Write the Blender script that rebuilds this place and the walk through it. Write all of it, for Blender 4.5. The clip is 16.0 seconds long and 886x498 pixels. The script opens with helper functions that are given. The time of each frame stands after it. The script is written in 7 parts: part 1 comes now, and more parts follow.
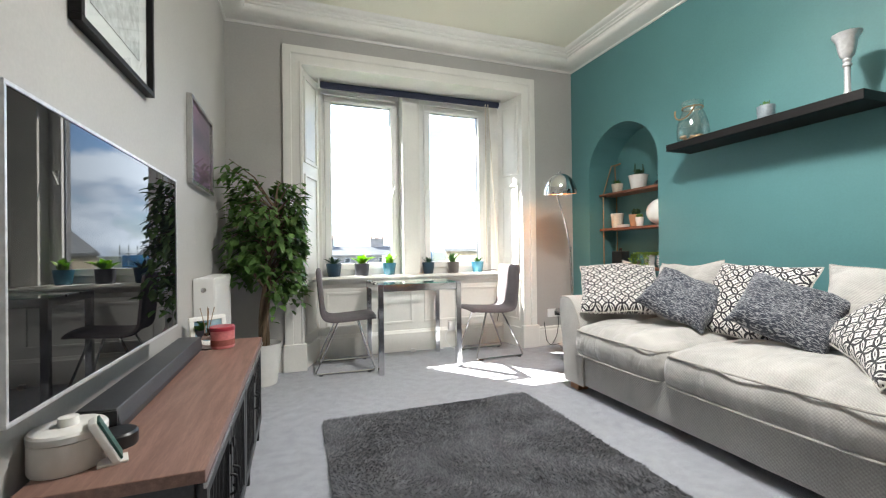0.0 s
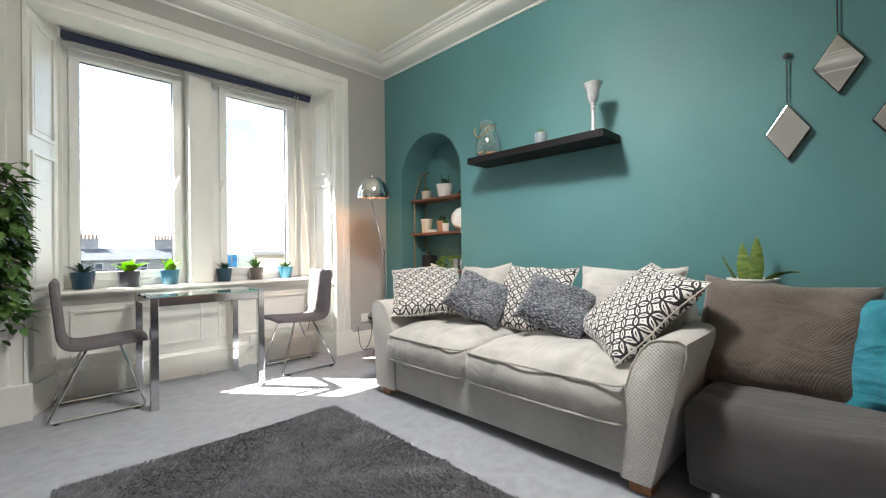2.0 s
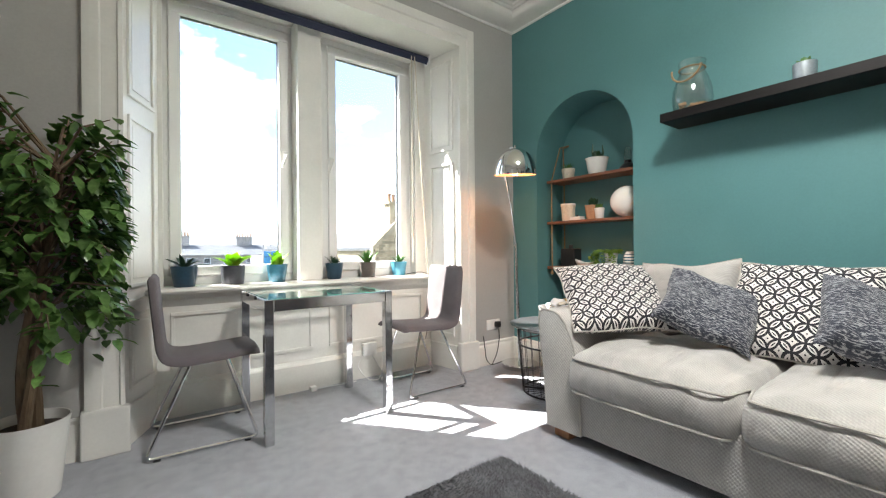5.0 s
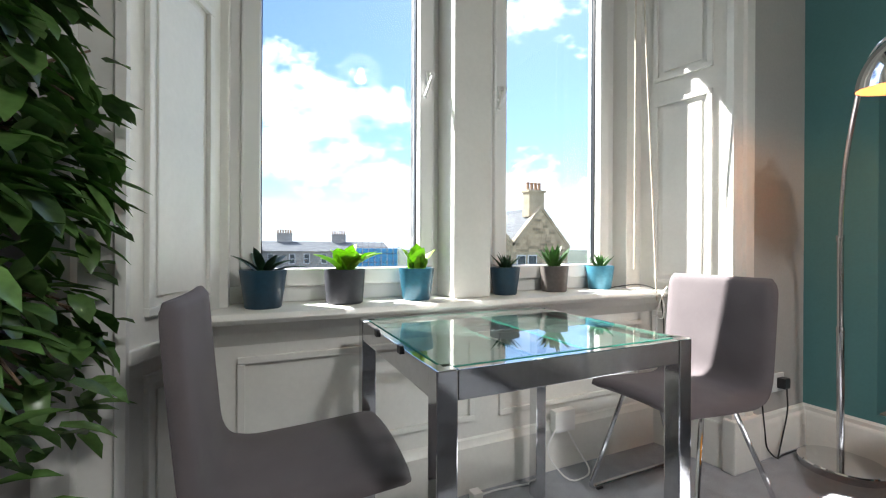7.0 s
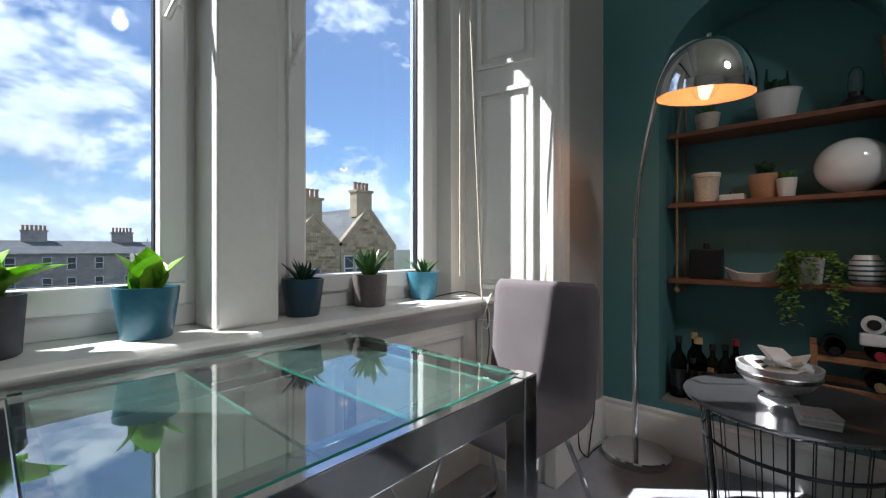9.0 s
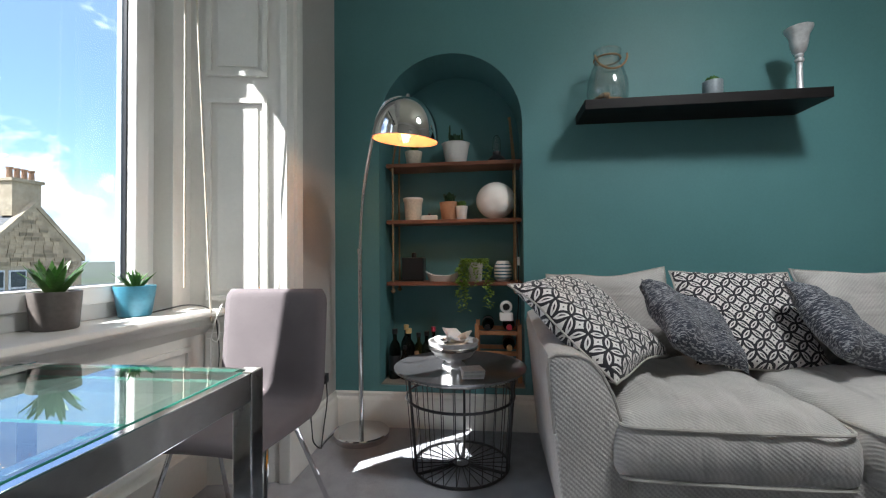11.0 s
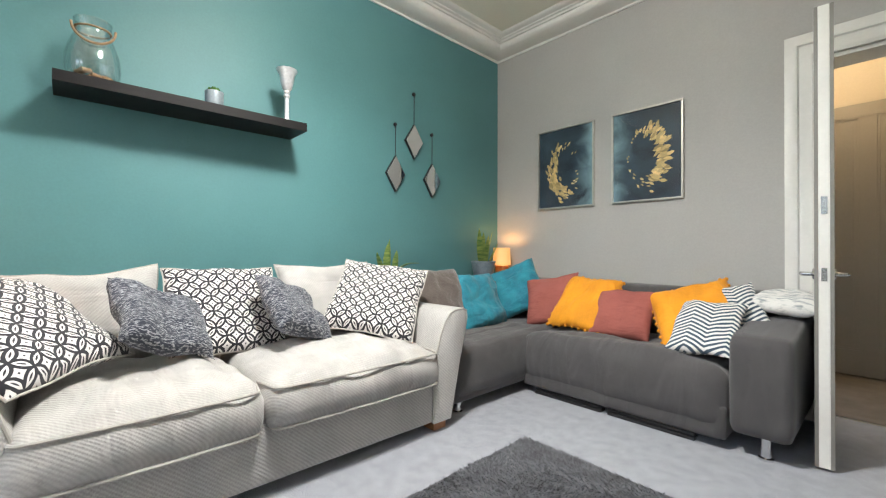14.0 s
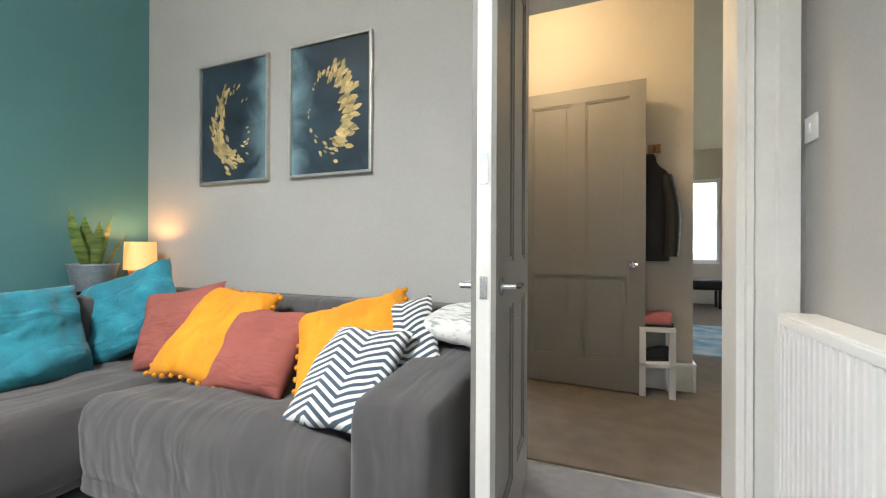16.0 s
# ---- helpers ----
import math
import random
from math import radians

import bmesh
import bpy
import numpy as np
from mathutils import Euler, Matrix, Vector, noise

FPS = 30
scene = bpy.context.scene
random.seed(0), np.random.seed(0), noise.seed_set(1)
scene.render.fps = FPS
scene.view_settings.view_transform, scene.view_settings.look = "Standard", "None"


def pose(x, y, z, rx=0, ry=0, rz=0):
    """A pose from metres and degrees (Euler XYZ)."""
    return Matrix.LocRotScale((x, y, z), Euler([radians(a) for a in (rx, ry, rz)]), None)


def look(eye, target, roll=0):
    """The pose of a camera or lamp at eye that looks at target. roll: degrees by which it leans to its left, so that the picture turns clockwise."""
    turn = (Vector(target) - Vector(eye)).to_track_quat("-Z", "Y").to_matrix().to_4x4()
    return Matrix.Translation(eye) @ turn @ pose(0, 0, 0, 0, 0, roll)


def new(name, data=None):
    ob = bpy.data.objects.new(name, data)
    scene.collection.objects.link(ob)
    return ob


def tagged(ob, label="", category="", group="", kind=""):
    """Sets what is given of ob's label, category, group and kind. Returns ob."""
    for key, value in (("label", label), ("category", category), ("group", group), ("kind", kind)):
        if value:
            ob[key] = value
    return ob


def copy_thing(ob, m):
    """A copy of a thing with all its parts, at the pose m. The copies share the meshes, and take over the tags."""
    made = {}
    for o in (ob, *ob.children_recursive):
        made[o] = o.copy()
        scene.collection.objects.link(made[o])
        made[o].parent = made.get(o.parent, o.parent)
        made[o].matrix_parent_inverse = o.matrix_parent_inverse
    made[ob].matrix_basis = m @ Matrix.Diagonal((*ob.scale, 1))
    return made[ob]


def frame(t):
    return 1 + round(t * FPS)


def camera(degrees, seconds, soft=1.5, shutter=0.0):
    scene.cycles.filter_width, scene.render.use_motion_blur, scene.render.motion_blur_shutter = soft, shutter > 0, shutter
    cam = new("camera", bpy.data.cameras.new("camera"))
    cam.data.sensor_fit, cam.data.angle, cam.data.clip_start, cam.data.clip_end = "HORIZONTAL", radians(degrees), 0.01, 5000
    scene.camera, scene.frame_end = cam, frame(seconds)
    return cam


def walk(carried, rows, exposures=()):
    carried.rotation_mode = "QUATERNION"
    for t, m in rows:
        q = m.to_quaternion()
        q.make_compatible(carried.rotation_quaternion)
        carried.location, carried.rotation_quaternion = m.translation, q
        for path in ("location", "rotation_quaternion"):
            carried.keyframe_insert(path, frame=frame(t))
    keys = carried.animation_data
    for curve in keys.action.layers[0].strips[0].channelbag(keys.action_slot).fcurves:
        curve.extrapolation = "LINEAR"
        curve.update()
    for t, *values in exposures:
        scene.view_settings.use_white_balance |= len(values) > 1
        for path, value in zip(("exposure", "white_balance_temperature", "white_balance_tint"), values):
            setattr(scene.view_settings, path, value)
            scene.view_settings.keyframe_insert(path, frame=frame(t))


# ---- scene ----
cam = camera(94.3, 16.0, soft=1.2)
PATH = [
    (0, (1.581, 2.004, 1.008), (2.246, 3.891, 1.016), -0.7),
    (0.5, (1.613, 2.054, 1.014), (2.422, 3.883, 1.025), -0.6),
    (1, (1.628, 2.068, 1.004), (2.636, 3.795, 1.022), -0.6),
    (1.5, (1.646, 2.074, 1.002), (2.866, 3.659, 1.021), -0.7),
    (2, (1.679, 2.086, 1.018), (3.08, 3.514, 1.029), -0.7),
    (2.5, (1.663, 2.149, 1.022), (3.2, 3.43, 1.028), -0.6),
    (3, (1.644, 2.25, 1.023), (3.231, 3.467, 1.024), -0.5),
    (3.5, (1.636, 2.404, 1.008), (3.228, 3.615, 1.008), -0.4),
    (4, (1.631, 2.577, 0.984), (3.157, 3.87, 0.991), -0.4),
    (4.5, (1.659, 2.813, 0.983), (3.02, 4.279, 0.987), -0.3),
    (5, (1.698, 3.131, 0.986), (2.879, 4.746, 0.987), -0.5),
    (5.2, (1.725, 3.269, 0.999), (2.841, 4.929, 0.994), -0.5),
    (7.3, (1.937, 4.747, 0.967), (2.767, 6.567, 0.964), 0.3),
    (7.5, (1.988, 4.803, 0.968), (2.849, 6.608, 0.97), 0.2),
    (8, (2.109, 4.878, 0.976), (3.128, 6.599, 0.968), 0.4),
    (8.5, (2.184, 4.911, 0.976), (3.434, 6.472, 0.969), 0.1),
    (9, (2.186, 4.917, 0.983), (3.678, 6.249, 0.982), -0.0),
    (9.2, (2.179, 4.913, 0.975), (3.753, 6.147, 0.988), -0.3),
    (11.5, (1.988, 4.755, 0.991), (3.988, 4.701, 1.005), -0.3),
    (12, (1.937, 4.706, 1.029), (3.905, 4.35, 1.016), -0.2),
    (12.5, (1.869, 4.613, 1.007), (3.771, 3.994, 1.012), -0.2),
    (13, (1.801, 4.52, 0.994), (3.599, 3.645, 1.009), -0.2),
    (13.5, (1.786, 4.443, 0.998), (3.431, 3.307, 1.009), 0.0),
    (14, (1.756, 4.285, 0.99), (3.229, 2.932, 1.001), 0.1),
    (14.5, (1.745, 4.048, 0.977), (3.022, 2.509, 0.987), 0.2),
    (15, (1.724, 3.72, 0.983), (2.807, 2.039, 0.991), 0.1),
    (15.5, (1.682, 3.292, 0.992), (2.577, 1.504, 1.0), 0.2),
    (16, (1.645, 2.807, 0.987), (2.403, 0.956, 0.991), 0.3),
]
EXPOSURES = [(0.0, 3.35, 6450, 10), (3.5, 3.15, 6500, 10), (5.0, 3.2, 6500, 10), (5.8, 2.85, 6350, 10), (7.3, 2.42, 6200, 10), (7.6, 2.18, 6120, 10), (8.0, 1.7, 6050, 10), (8.5, 1.45, 6080, 10), (9.2, 1.45, 5920, 10), (11.5, 2.5, 6200, 10), (12.2, 3.05, 6450, 10), (13.0, 3.62, 6550, 10), (14.5, 3.6, 6400, 10), (16.0, 3.88, 6330, 10)]
walk(cam, [(t, look(eye, target, roll)) for t, eye, target, roll in PATH], EXPOSURES)

# ---- world, sun, lights ----
SUN_X, SUN_Y, SUN_EL = -0.63, 0.777, radians(49.0)
SUN_AZ = math.atan2(SUN_X, SUN_Y)
world = bpy.data.worlds.new("world")
scene.world = world
world.use_nodes = True
wn, wl = world.node_tree.nodes, world.node_tree.links
wn.clear()
w_out, w_bg, w_sky = wn.new("ShaderNodeOutputWorld"), wn.new("ShaderNodeBackground"), wn.new("ShaderNodeTexSky")
w_sky.sky_type, w_sky.sun_disc = "NISHITA", False
w_sky.dust_density, w_sky.ozone_density = 0.3, 3.0
w_sky.sun_elevation, w_sky.sun_rotation = SUN_EL, -SUN_AZ
w_bg.inputs["Strength"].default_value = 0.082
w_co, w_map, w_map2 = wn.new("ShaderNodeTexCoord"), wn.new("ShaderNodeMapping"), wn.new("ShaderNodeMapping")
w_sep = wn.new("ShaderNodeSeparateXYZ")
w_ramp = wn.new("ShaderNodeValToRGB")
w_ramp.color_ramp.elements[0].position, w_ramp.color_ramp.elements[1].position = 0.50, 0.60
w_mix = wn.new("ShaderNodeMix")
w_mix.data_type = "RGBA"
# heaped clouds: lit where the heap thins out above, grey-blue below; thicker to the west and low down
w_heap = []
for q in (w_map, w_map2):
    q.inputs["Scale"].default_value = (1.0, 1.0, 1.7)
    heap = wn.new("ShaderNodeTexNoise")
    heap.inputs["Scale"].default_value, heap.inputs["Detail"].default_value, heap.inputs["Roughness"].default_value, heap.inputs["Distortion"].default_value = 4.2, 11.0, 0.60, 0.15
    wl.new(w_co.outputs["Generated"], q.inputs["Vector"])
    wl.new(q.outputs["Vector"], heap.inputs["Vector"])
    w_heap.append(heap)
w_map2.inputs["Location"].default_value = (0.0, 0.0, 0.07)
w_lit = wn.new("ShaderNodeMath")
w_lit.operation = "SUBTRACT"
wl.new(w_heap[0].outputs["Fac"], w_lit.inputs[0])
wl.new(w_heap[1].outputs["Fac"], w_lit.inputs[1])
w_lit2 = wn.new("ShaderNodeMapRange")
w_lit2.inputs["From Min"].default_value, w_lit2.inputs["From Max"].default_value = -0.12, 0.10
wl.new(w_lit.outputs[0], w_lit2.inputs["Value"])
w_cloud = wn.new("ShaderNodeValToRGB")
w_cloud.color_ramp.elements[0].position, w_cloud.color_ramp.elements[1].position = 0.0, 0.8
w_cloud.color_ramp.elements[0].color, w_cloud.color_ramp.elements[1].color = (5.4, 6.2, 7.4, 1), (12.0, 12.3, 12.8, 1)
wl.new(w_lit2.outputs["Result"], w_cloud.inputs["Fac"])
wl.new(w_co.outputs["Generated"], w_sep.inputs[0])
w_west, w_low = wn.new("ShaderNodeMath"), wn.new("ShaderNodeMath")
w_west.operation = w_low.operation = "MULTIPLY_ADD"
w_west.inputs[1].default_value, w_low.inputs[1].default_value = -0.16, -0.16
wl.new(w_sep.outputs["X"], w_west.inputs[0])
wl.new(w_heap[0].outputs["Fac"], w_west.inputs[2])
wl.new(w_sep.outputs["Z"], w_low.inputs[0])
wl.new(w_west.outputs[0], w_low.inputs[2])
w_bias = wn.new("ShaderNodeMath")
w_bias.inputs[1].default_value = 0.115
wl.new(w_low.outputs[0], w_bias.inputs[0])
wl.new(w_bias.outputs[0], w_ramp.inputs["Fac"])
w_haze, w_max = wn.new("ShaderNodeMapRange"), wn.new("ShaderNodeMath")
w_haze.inputs["From Min"].default_value, w_haze.inputs["From Max"].default_value = 0.0, 0.16
w_haze.inputs["To Min"].default_value, w_haze.inputs["To Max"].default_value = 0.8, 0.0
w_max.operation = "MAXIMUM"
wl.new(w_sep.outputs["Z"], w_haze.inputs["Value"])
wl.new(w_ramp.outputs["Color"], w_max.inputs[0])
wl.new(w_haze.outputs["Result"], w_max.inputs[1])
wl.new(w_max.outputs[0], w_mix.inputs["Factor"])
wl.new(w_sky.outputs["Color"], w_mix.inputs["A"])
wl.new(w_cloud.outputs["Color"], w_mix.inputs["B"])
wl.new(w_mix.outputs["Result"], w_bg.inputs["Color"])
wl.new(w_bg.outputs["Background"], w_out.inputs["Surface"])

sun = new("sun", bpy.data.lights.new("sun", "SUN"))
sun.data.energy, sun.data.angle, sun.data.color = 5.0, radians(0.5), (1.0, 0.95, 0.88)
SUN_FROM = Vector((SUN_X * math.cos(SUN_EL), SUN_Y * math.cos(SUN_EL), math.sin(SUN_EL)))
sun.matrix_world = look(SUN_FROM * 30, (0, 0, 0))


def lamp_light(name, place, watts, colour, radius):
    ob = new(name, bpy.data.lights.new(name, "POINT"))
    ob.data.energy, ob.data.color, ob.data.shadow_soft_size = watts, colour, radius
    ob.location = place
    return ob


lamp_light("ceiling_bulb", (2.92, 3.45, 2.80), 6, (1.0, 0.97, 0.92), 0.05)
# Fill spot added at the ceiling light to brighten floor and sofa.
down = new("ceiling_fill_spot", bpy.data.lights.new("ceiling_fill_spot", "SPOT"))
down.data.energy, down.data.color, down.data.shadow_soft_size, down.data.spot_size, down.data.spot_blend = 28, (1.0, 0.98, 0.95), 0.24, radians(150), 0.9
down.matrix_world = look((2.92, 3.45, 2.82), (2.92, 3.45, 0))
lamp_light("floor_lamp_bulb", (3.84, 5.19, 1.55), 0.85, (1.0, 0.44, 0.17), 0.03)
lamp_light("table_lamp_bulb", (4.28, 1.2, 0.99), 0.28, (1.0, 0.55, 0.2), 0.03)
lamp_light("hall_bulb", (2.2, 0.42, 2.7), 2.8, (1.0, 0.72, 0.42), 0.12)


# ---- materials ----
def mat(name, c1, c2=None, rough=0.6, metal=0.0, scale=6.0, fine=180.0, bump=0.15, var=0.12, stretch=(1, 1, 1), sheen=0.0, coat=0.0, contrast=(0.35, 0.65), dist=0.002, trans=0.0):
    """Two-scale procedural surface: c1 to c2 in patches, fine grain in colour and relief."""
    m = bpy.data.materials.new(name)
    m.use_nodes = True
    n, l = m.node_tree.nodes, m.node_tree.links
    p = n["Principled BSDF"]
    c2 = c2 or tuple(v * 0.86 for v in c1)
    co, mp = n.new("ShaderNodeTexCoord"), n.new("ShaderNodeMapping")
    mp.inputs["Scale"].default_value = stretch
    l.new(co.outputs["Object"], mp.inputs["Vector"])
    big, small = n.new("ShaderNodeTexNoise"), n.new("ShaderNodeTexNoise")
    big.inputs["Scale"].default_value, big.inputs["Detail"].default_value = scale, 5.0
    small.inputs["Scale"].default_value, small.inputs["Detail"].default_value = fine, 3.0
    for q in (big, small):
        l.new(mp.outputs["Vector"], q.inputs["Vector"])
    ramp = n.new("ShaderNodeValToRGB")
    ramp.color_ramp.elements[0].position, ramp.color_ramp.elements[1].position = contrast
    ramp.color_ramp.elements[0].color, ramp.color_ramp.elements[1].color = (*c1, 1), (*c2, 1)
    l.new(big.outputs["Fac"], ramp.inputs["Fac"])
    rng = n.new("ShaderNodeMapRange")
    rng.inputs["From Min"].default_value, rng.inputs["From Max"].default_value = 0.3, 0.7
    rng.inputs["To Min"].default_value, rng.inputs["To Max"].default_value = 1.0 - var, 1.0 + var
    l.new(small.outputs["Fac"], rng.inputs["Value"])
    mul = n.new("ShaderNodeVectorMath")
    mul.operation = "SCALE"
    l.new(ramp.outputs["Color"], mul.inputs[0])
    l.new(rng.outputs["Result"], mul.inputs["Scale"])
    l.new(mul.outputs["Vector"], p.inputs["Base Color"])
    p.inputs["Roughness"].default_value, p.inputs["Metallic"].default_value = rough, metal
    p.inputs["Sheen Weight"].default_value, p.inputs["Coat Weight"].default_value = sheen, coat
    if bump:
        b = n.new("ShaderNodeBump")
        b.inputs["Strength"].default_value, b.inputs["Distance"].default_value = bump, dist
        l.new(small.outputs["Fac"], b.inputs["Height"])
        l.new(b.outputs["Normal"], p.inputs["Normal"])
    if trans:
        tl, mx = n.new("ShaderNodeBsdfTranslucent"), n.new("ShaderNodeMixShader")
        l.new(mul.outputs["Vector"], tl.inputs["Color"])
        mx.inputs["Fac"].default_value = trans
        l.new(p.outputs["BSDF"], mx.inputs[1])
        l.new(tl.outputs["BSDF"], mx.inputs[2])
        l.new(mx.outputs["Shader"], n["Material Output"].inputs["Surface"])
    return m


def glass_mat(name, tint=(0.95, 0.98, 0.97), rough=0.0, ior=1.45):
    m = bpy.data.materials.new(name)
    m.use_nodes = True
    p = m.node_tree.nodes["Principled BSDF"]
    p.inputs["Base Color"].default_value = (*tint, 1)
    p.inputs["Roughness"].default_value, p.inputs["IOR"].default_value = rough, ior
    p.inputs["Transmission Weight"].default_value = 1.0
    return m


def math_node(n, l, op, a, b=None, c=None):
    q = n.new("ShaderNodeMath")
    q.operation = op
    for i, v in enumerate((a, b, c)):
        if v is None:
            continue
        if isinstance(v, (int, float)):
            q.inputs[i].default_value = v
        else:
            l.new(v, q.inputs[i])
    return q.outputs[0]


def pane_mat(name, tint=(0.97, 0.99, 0.98), gloss=0.06, frost=0.0):
    """Thin clear pane: see-through with a mirror sheen."""
    m = bpy.data.materials.new(name)
    m.use_nodes = True
    n, l = m.node_tree.nodes, m.node_tree.links
    out = n["Material Output"]
    n.remove(n["Principled BSDF"])
    tr, gl, mx, fr = n.new("ShaderNodeBsdfTransparent"), n.new("ShaderNodeBsdfGlossy"), n.new("ShaderNodeMixShader"), n.new("ShaderNodeLayerWeight")
    tr.inputs["Color"].default_value = (*tint, 1)
    gl.inputs["Roughness"].default_value = 0.0
    sl = math_node(n, l, "MULTIPLY_ADD", math_node(n, l, "POWER", fr.outputs["Facing"], 5.0), 1.0 - gloss, gloss)
    l.new(sl, mx.inputs["Fac"])
    if frost:
        df, fx = n.new("ShaderNodeBsdfDiffuse"), n.new("ShaderNodeMixShader")
        df.inputs["Color"].default_value = (0.50, 0.68, 0.62, 1)
        fx.inputs["Fac"].default_value = frost
        l.new(tr.outputs["BSDF"], fx.inputs[1])
        l.new(df.outputs["BSDF"], fx.inputs[2])
        l.new(fx.outputs["Shader"], mx.inputs[1])
    else:
        l.new(tr.outputs["BSDF"], mx.inputs[1])
    l.new(gl.outputs["BSDF"], mx.inputs[2])
    l.new(mx.outputs["Shader"], out.inputs["Surface"])
    return m


def glow_mat(name, colour, strength, base=(0.8, 0.75, 0.65)):
    m = bpy.data.materials.new(name)
    m.use_nodes = True
    p = m.node_tree.nodes["Principled BSDF"]
    p.inputs["Base Color"].default_value = (*base, 1)
    p.inputs["Emission Color"].default_value, p.inputs["Emission Strength"].default_value = (*colour, 1), strength
    return m


def pattern_mat(name, kind, ca, cb, cell):
    """Printed cushion cloth: 'petal' (interlaced leaf tiles), 'zigzag', 'streak' (tufted stripes)."""
    m = mat(name, ca, ca, rough=0.9, scale=10, fine=700, bump=0.25, var=0.1, sheen=0.2)
    n, l = m.node_tree.nodes, m.node_tree.links
    p = n["Principled BSDF"]
    co = n.new("ShaderNodeTexCoord")
    sp = n.new("ShaderNodeSeparateXYZ")
    l.new(co.outputs["Object"], sp.inputs[0])
    x, y = sp.outputs["X"], sp.outputs["Y"]
    if kind == "petal":
        u = math_node(n, l, "FRACT", math_node(n, l, "ADD", math_node(n, l, "DIVIDE", x, cell), 50.0))
        v = math_node(n, l, "FRACT", math_node(n, l, "ADD", math_node(n, l, "DIVIDE", y, cell), 50.0))

        def far(cx, cy):
            du, dv = math_node(n, l, "SUBTRACT", u, cx), math_node(n, l, "SUBTRACT", v, cy)
            return math_node(n, l, "SQRT", math_node(n, l, "ADD", math_node(n, l, "MULTIPLY", du, du), math_node(n, l, "MULTIPLY", dv, dv)))
        la = math_node(n, l, "MAXIMUM", far(0.0, 1.0), far(1.0, 0.0))
        lb = math_node(n, l, "MAXIMUM", far(0.0, 0.0), far(1.0, 1.0))
        fu = math_node(n, l, "FLOOR", math_node(n, l, "ADD", math_node(n, l, "DIVIDE", x, cell), 50.0))
        fv = math_node(n, l, "FLOOR", math_node(n, l, "ADD", math_node(n, l, "DIVIDE", y, cell), 50.0))
        odd = math_node(n, l, "MODULO", math_node(n, l, "ADD", fu, fv), 2.0)
        lens = math_node(n, l, "ADD", math_node(n, l, "MULTIPLY", la, odd), math_node(n, l, "MULTIPLY", lb, math_node(n, l, "SUBTRACT", 1.0, odd)))
        outer = math_node(n, l, "LESS_THAN", lens, 1.12)
        inner = math_node(n, l, "LESS_THAN", lens, 0.90)
        core = math_node(n, l, "LESS_THAN", lens, 0.77)
        ring = math_node(n, l, "ADD", math_node(n, l, "SUBTRACT", outer, inner), core)
        du, dv = math_node(n, l, "ABSOLUTE", math_node(n, l, "SUBTRACT", u, 0.5)), math_node(n, l, "ABSOLUTE", math_node(n, l, "SUBTRACT", v, 0.5))
        ax = math_node(n, l, "MINIMUM", du, dv)
        edge = math_node(n, l, "MAXIMUM", du, dv)
        dia = math_node(n, l, "LESS_THAN", math_node(n, l, "ADD", ax, math_node(n, l, "SUBTRACT", 0.5, edge)), 0.0)
        mask = math_node(n, l, "MAXIMUM", ring, math_node(n, l, "MAXIMUM", dia, math_node(n, l, "GREATER_THAN", lens, 1.345)))
    elif kind == "zigzag":
        t = math_node(n, l, "PINGPONG", math_node(n, l, "ADD", x, 5.0), cell)
        s = math_node(n, l, "ADD", math_node(n, l, "ADD", y, 5.0), math_node(n, l, "MULTIPLY", t, 0.5))
        mask = math_node(n, l, "GREATER_THAN", math_node(n, l, "FRACT", math_node(n, l, "DIVIDE", s, cell * 0.28)), 0.5)
    else:
        mp, ns = n.new("ShaderNodeMapping"), n.new("ShaderNodeTexNoise")
        mp.inputs["Scale"].default_value = (1.0, 4.5, 1.0)
        ns.inputs["Scale"].default_value, ns.inputs["Detail"].default_value = 1.0 / cell, 3.0
        l.new(co.outputs["Object"], mp.inputs["Vector"])
        l.new(mp.outputs["Vector"], ns.inputs["Vector"])
        r = n.new("ShaderNodeValToRGB")
        r.color_ramp.elements[0].position, r.color_ramp.elements[1].position = 0.49, 0.63
        l.new(ns.outputs["Fac"], r.inputs["Fac"])
        mask = r.outputs["Color"]
        b = n["Bump"]
        b.inputs["Strength"].default_value, b.inputs["Distance"].default_value = 0.8, 0.006
        l.new(ns.outputs["Fac"], b.inputs["Height"])
    mx = n.new("ShaderNodeMix")
    mx.data_type = "RGBA"
    l.new(mask, mx.inputs["Factor"])
    l.new(p.inputs["Base Color"].links[0].from_socket, mx.inputs["A"])
    mx.inputs["B"].default_value = (*cb, 1)
    l.new(mx.outputs["Result"], p.inputs["Base Color"])
    return m


TEAL = mat("teal_paint", (0.076, 0.203, 0.213), (0.086, 0.220, 0.230), rough=0.55, scale=1.5, fine=90, bump=0.12, var=0.03)
GREY = mat("grey_paint", (0.41, 0.40, 0.382), (0.43, 0.42, 0.402), rough=0.6, scale=1.5, fine=90, bump=0.1, var=0.03)
WHITE = mat("white_gloss_paint", (0.78, 0.77, 0.73), (0.72, 0.71, 0.67), rough=0.35, scale=3, fine=60, bump=0.05, var=0.02)
CEIL = mat("ceiling_paint", (0.80, 0.78, 0.66), (0.77, 0.75, 0.64), rough=0.8, scale=1.2, fine=70, bump=0.05, var=0.02)
UPVC = mat("white_upvc", (0.82, 0.82, 0.80), (0.78, 0.78, 0.77), rough=0.3, scale=2, fine=40, bump=0.02, var=0.01)
HALLWALL = mat("hall_paint", (0.52, 0.48, 0.41), (0.49, 0.45, 0.385), rough=0.6, scale=1.5, fine=90, bump=0.08, var=0.03)
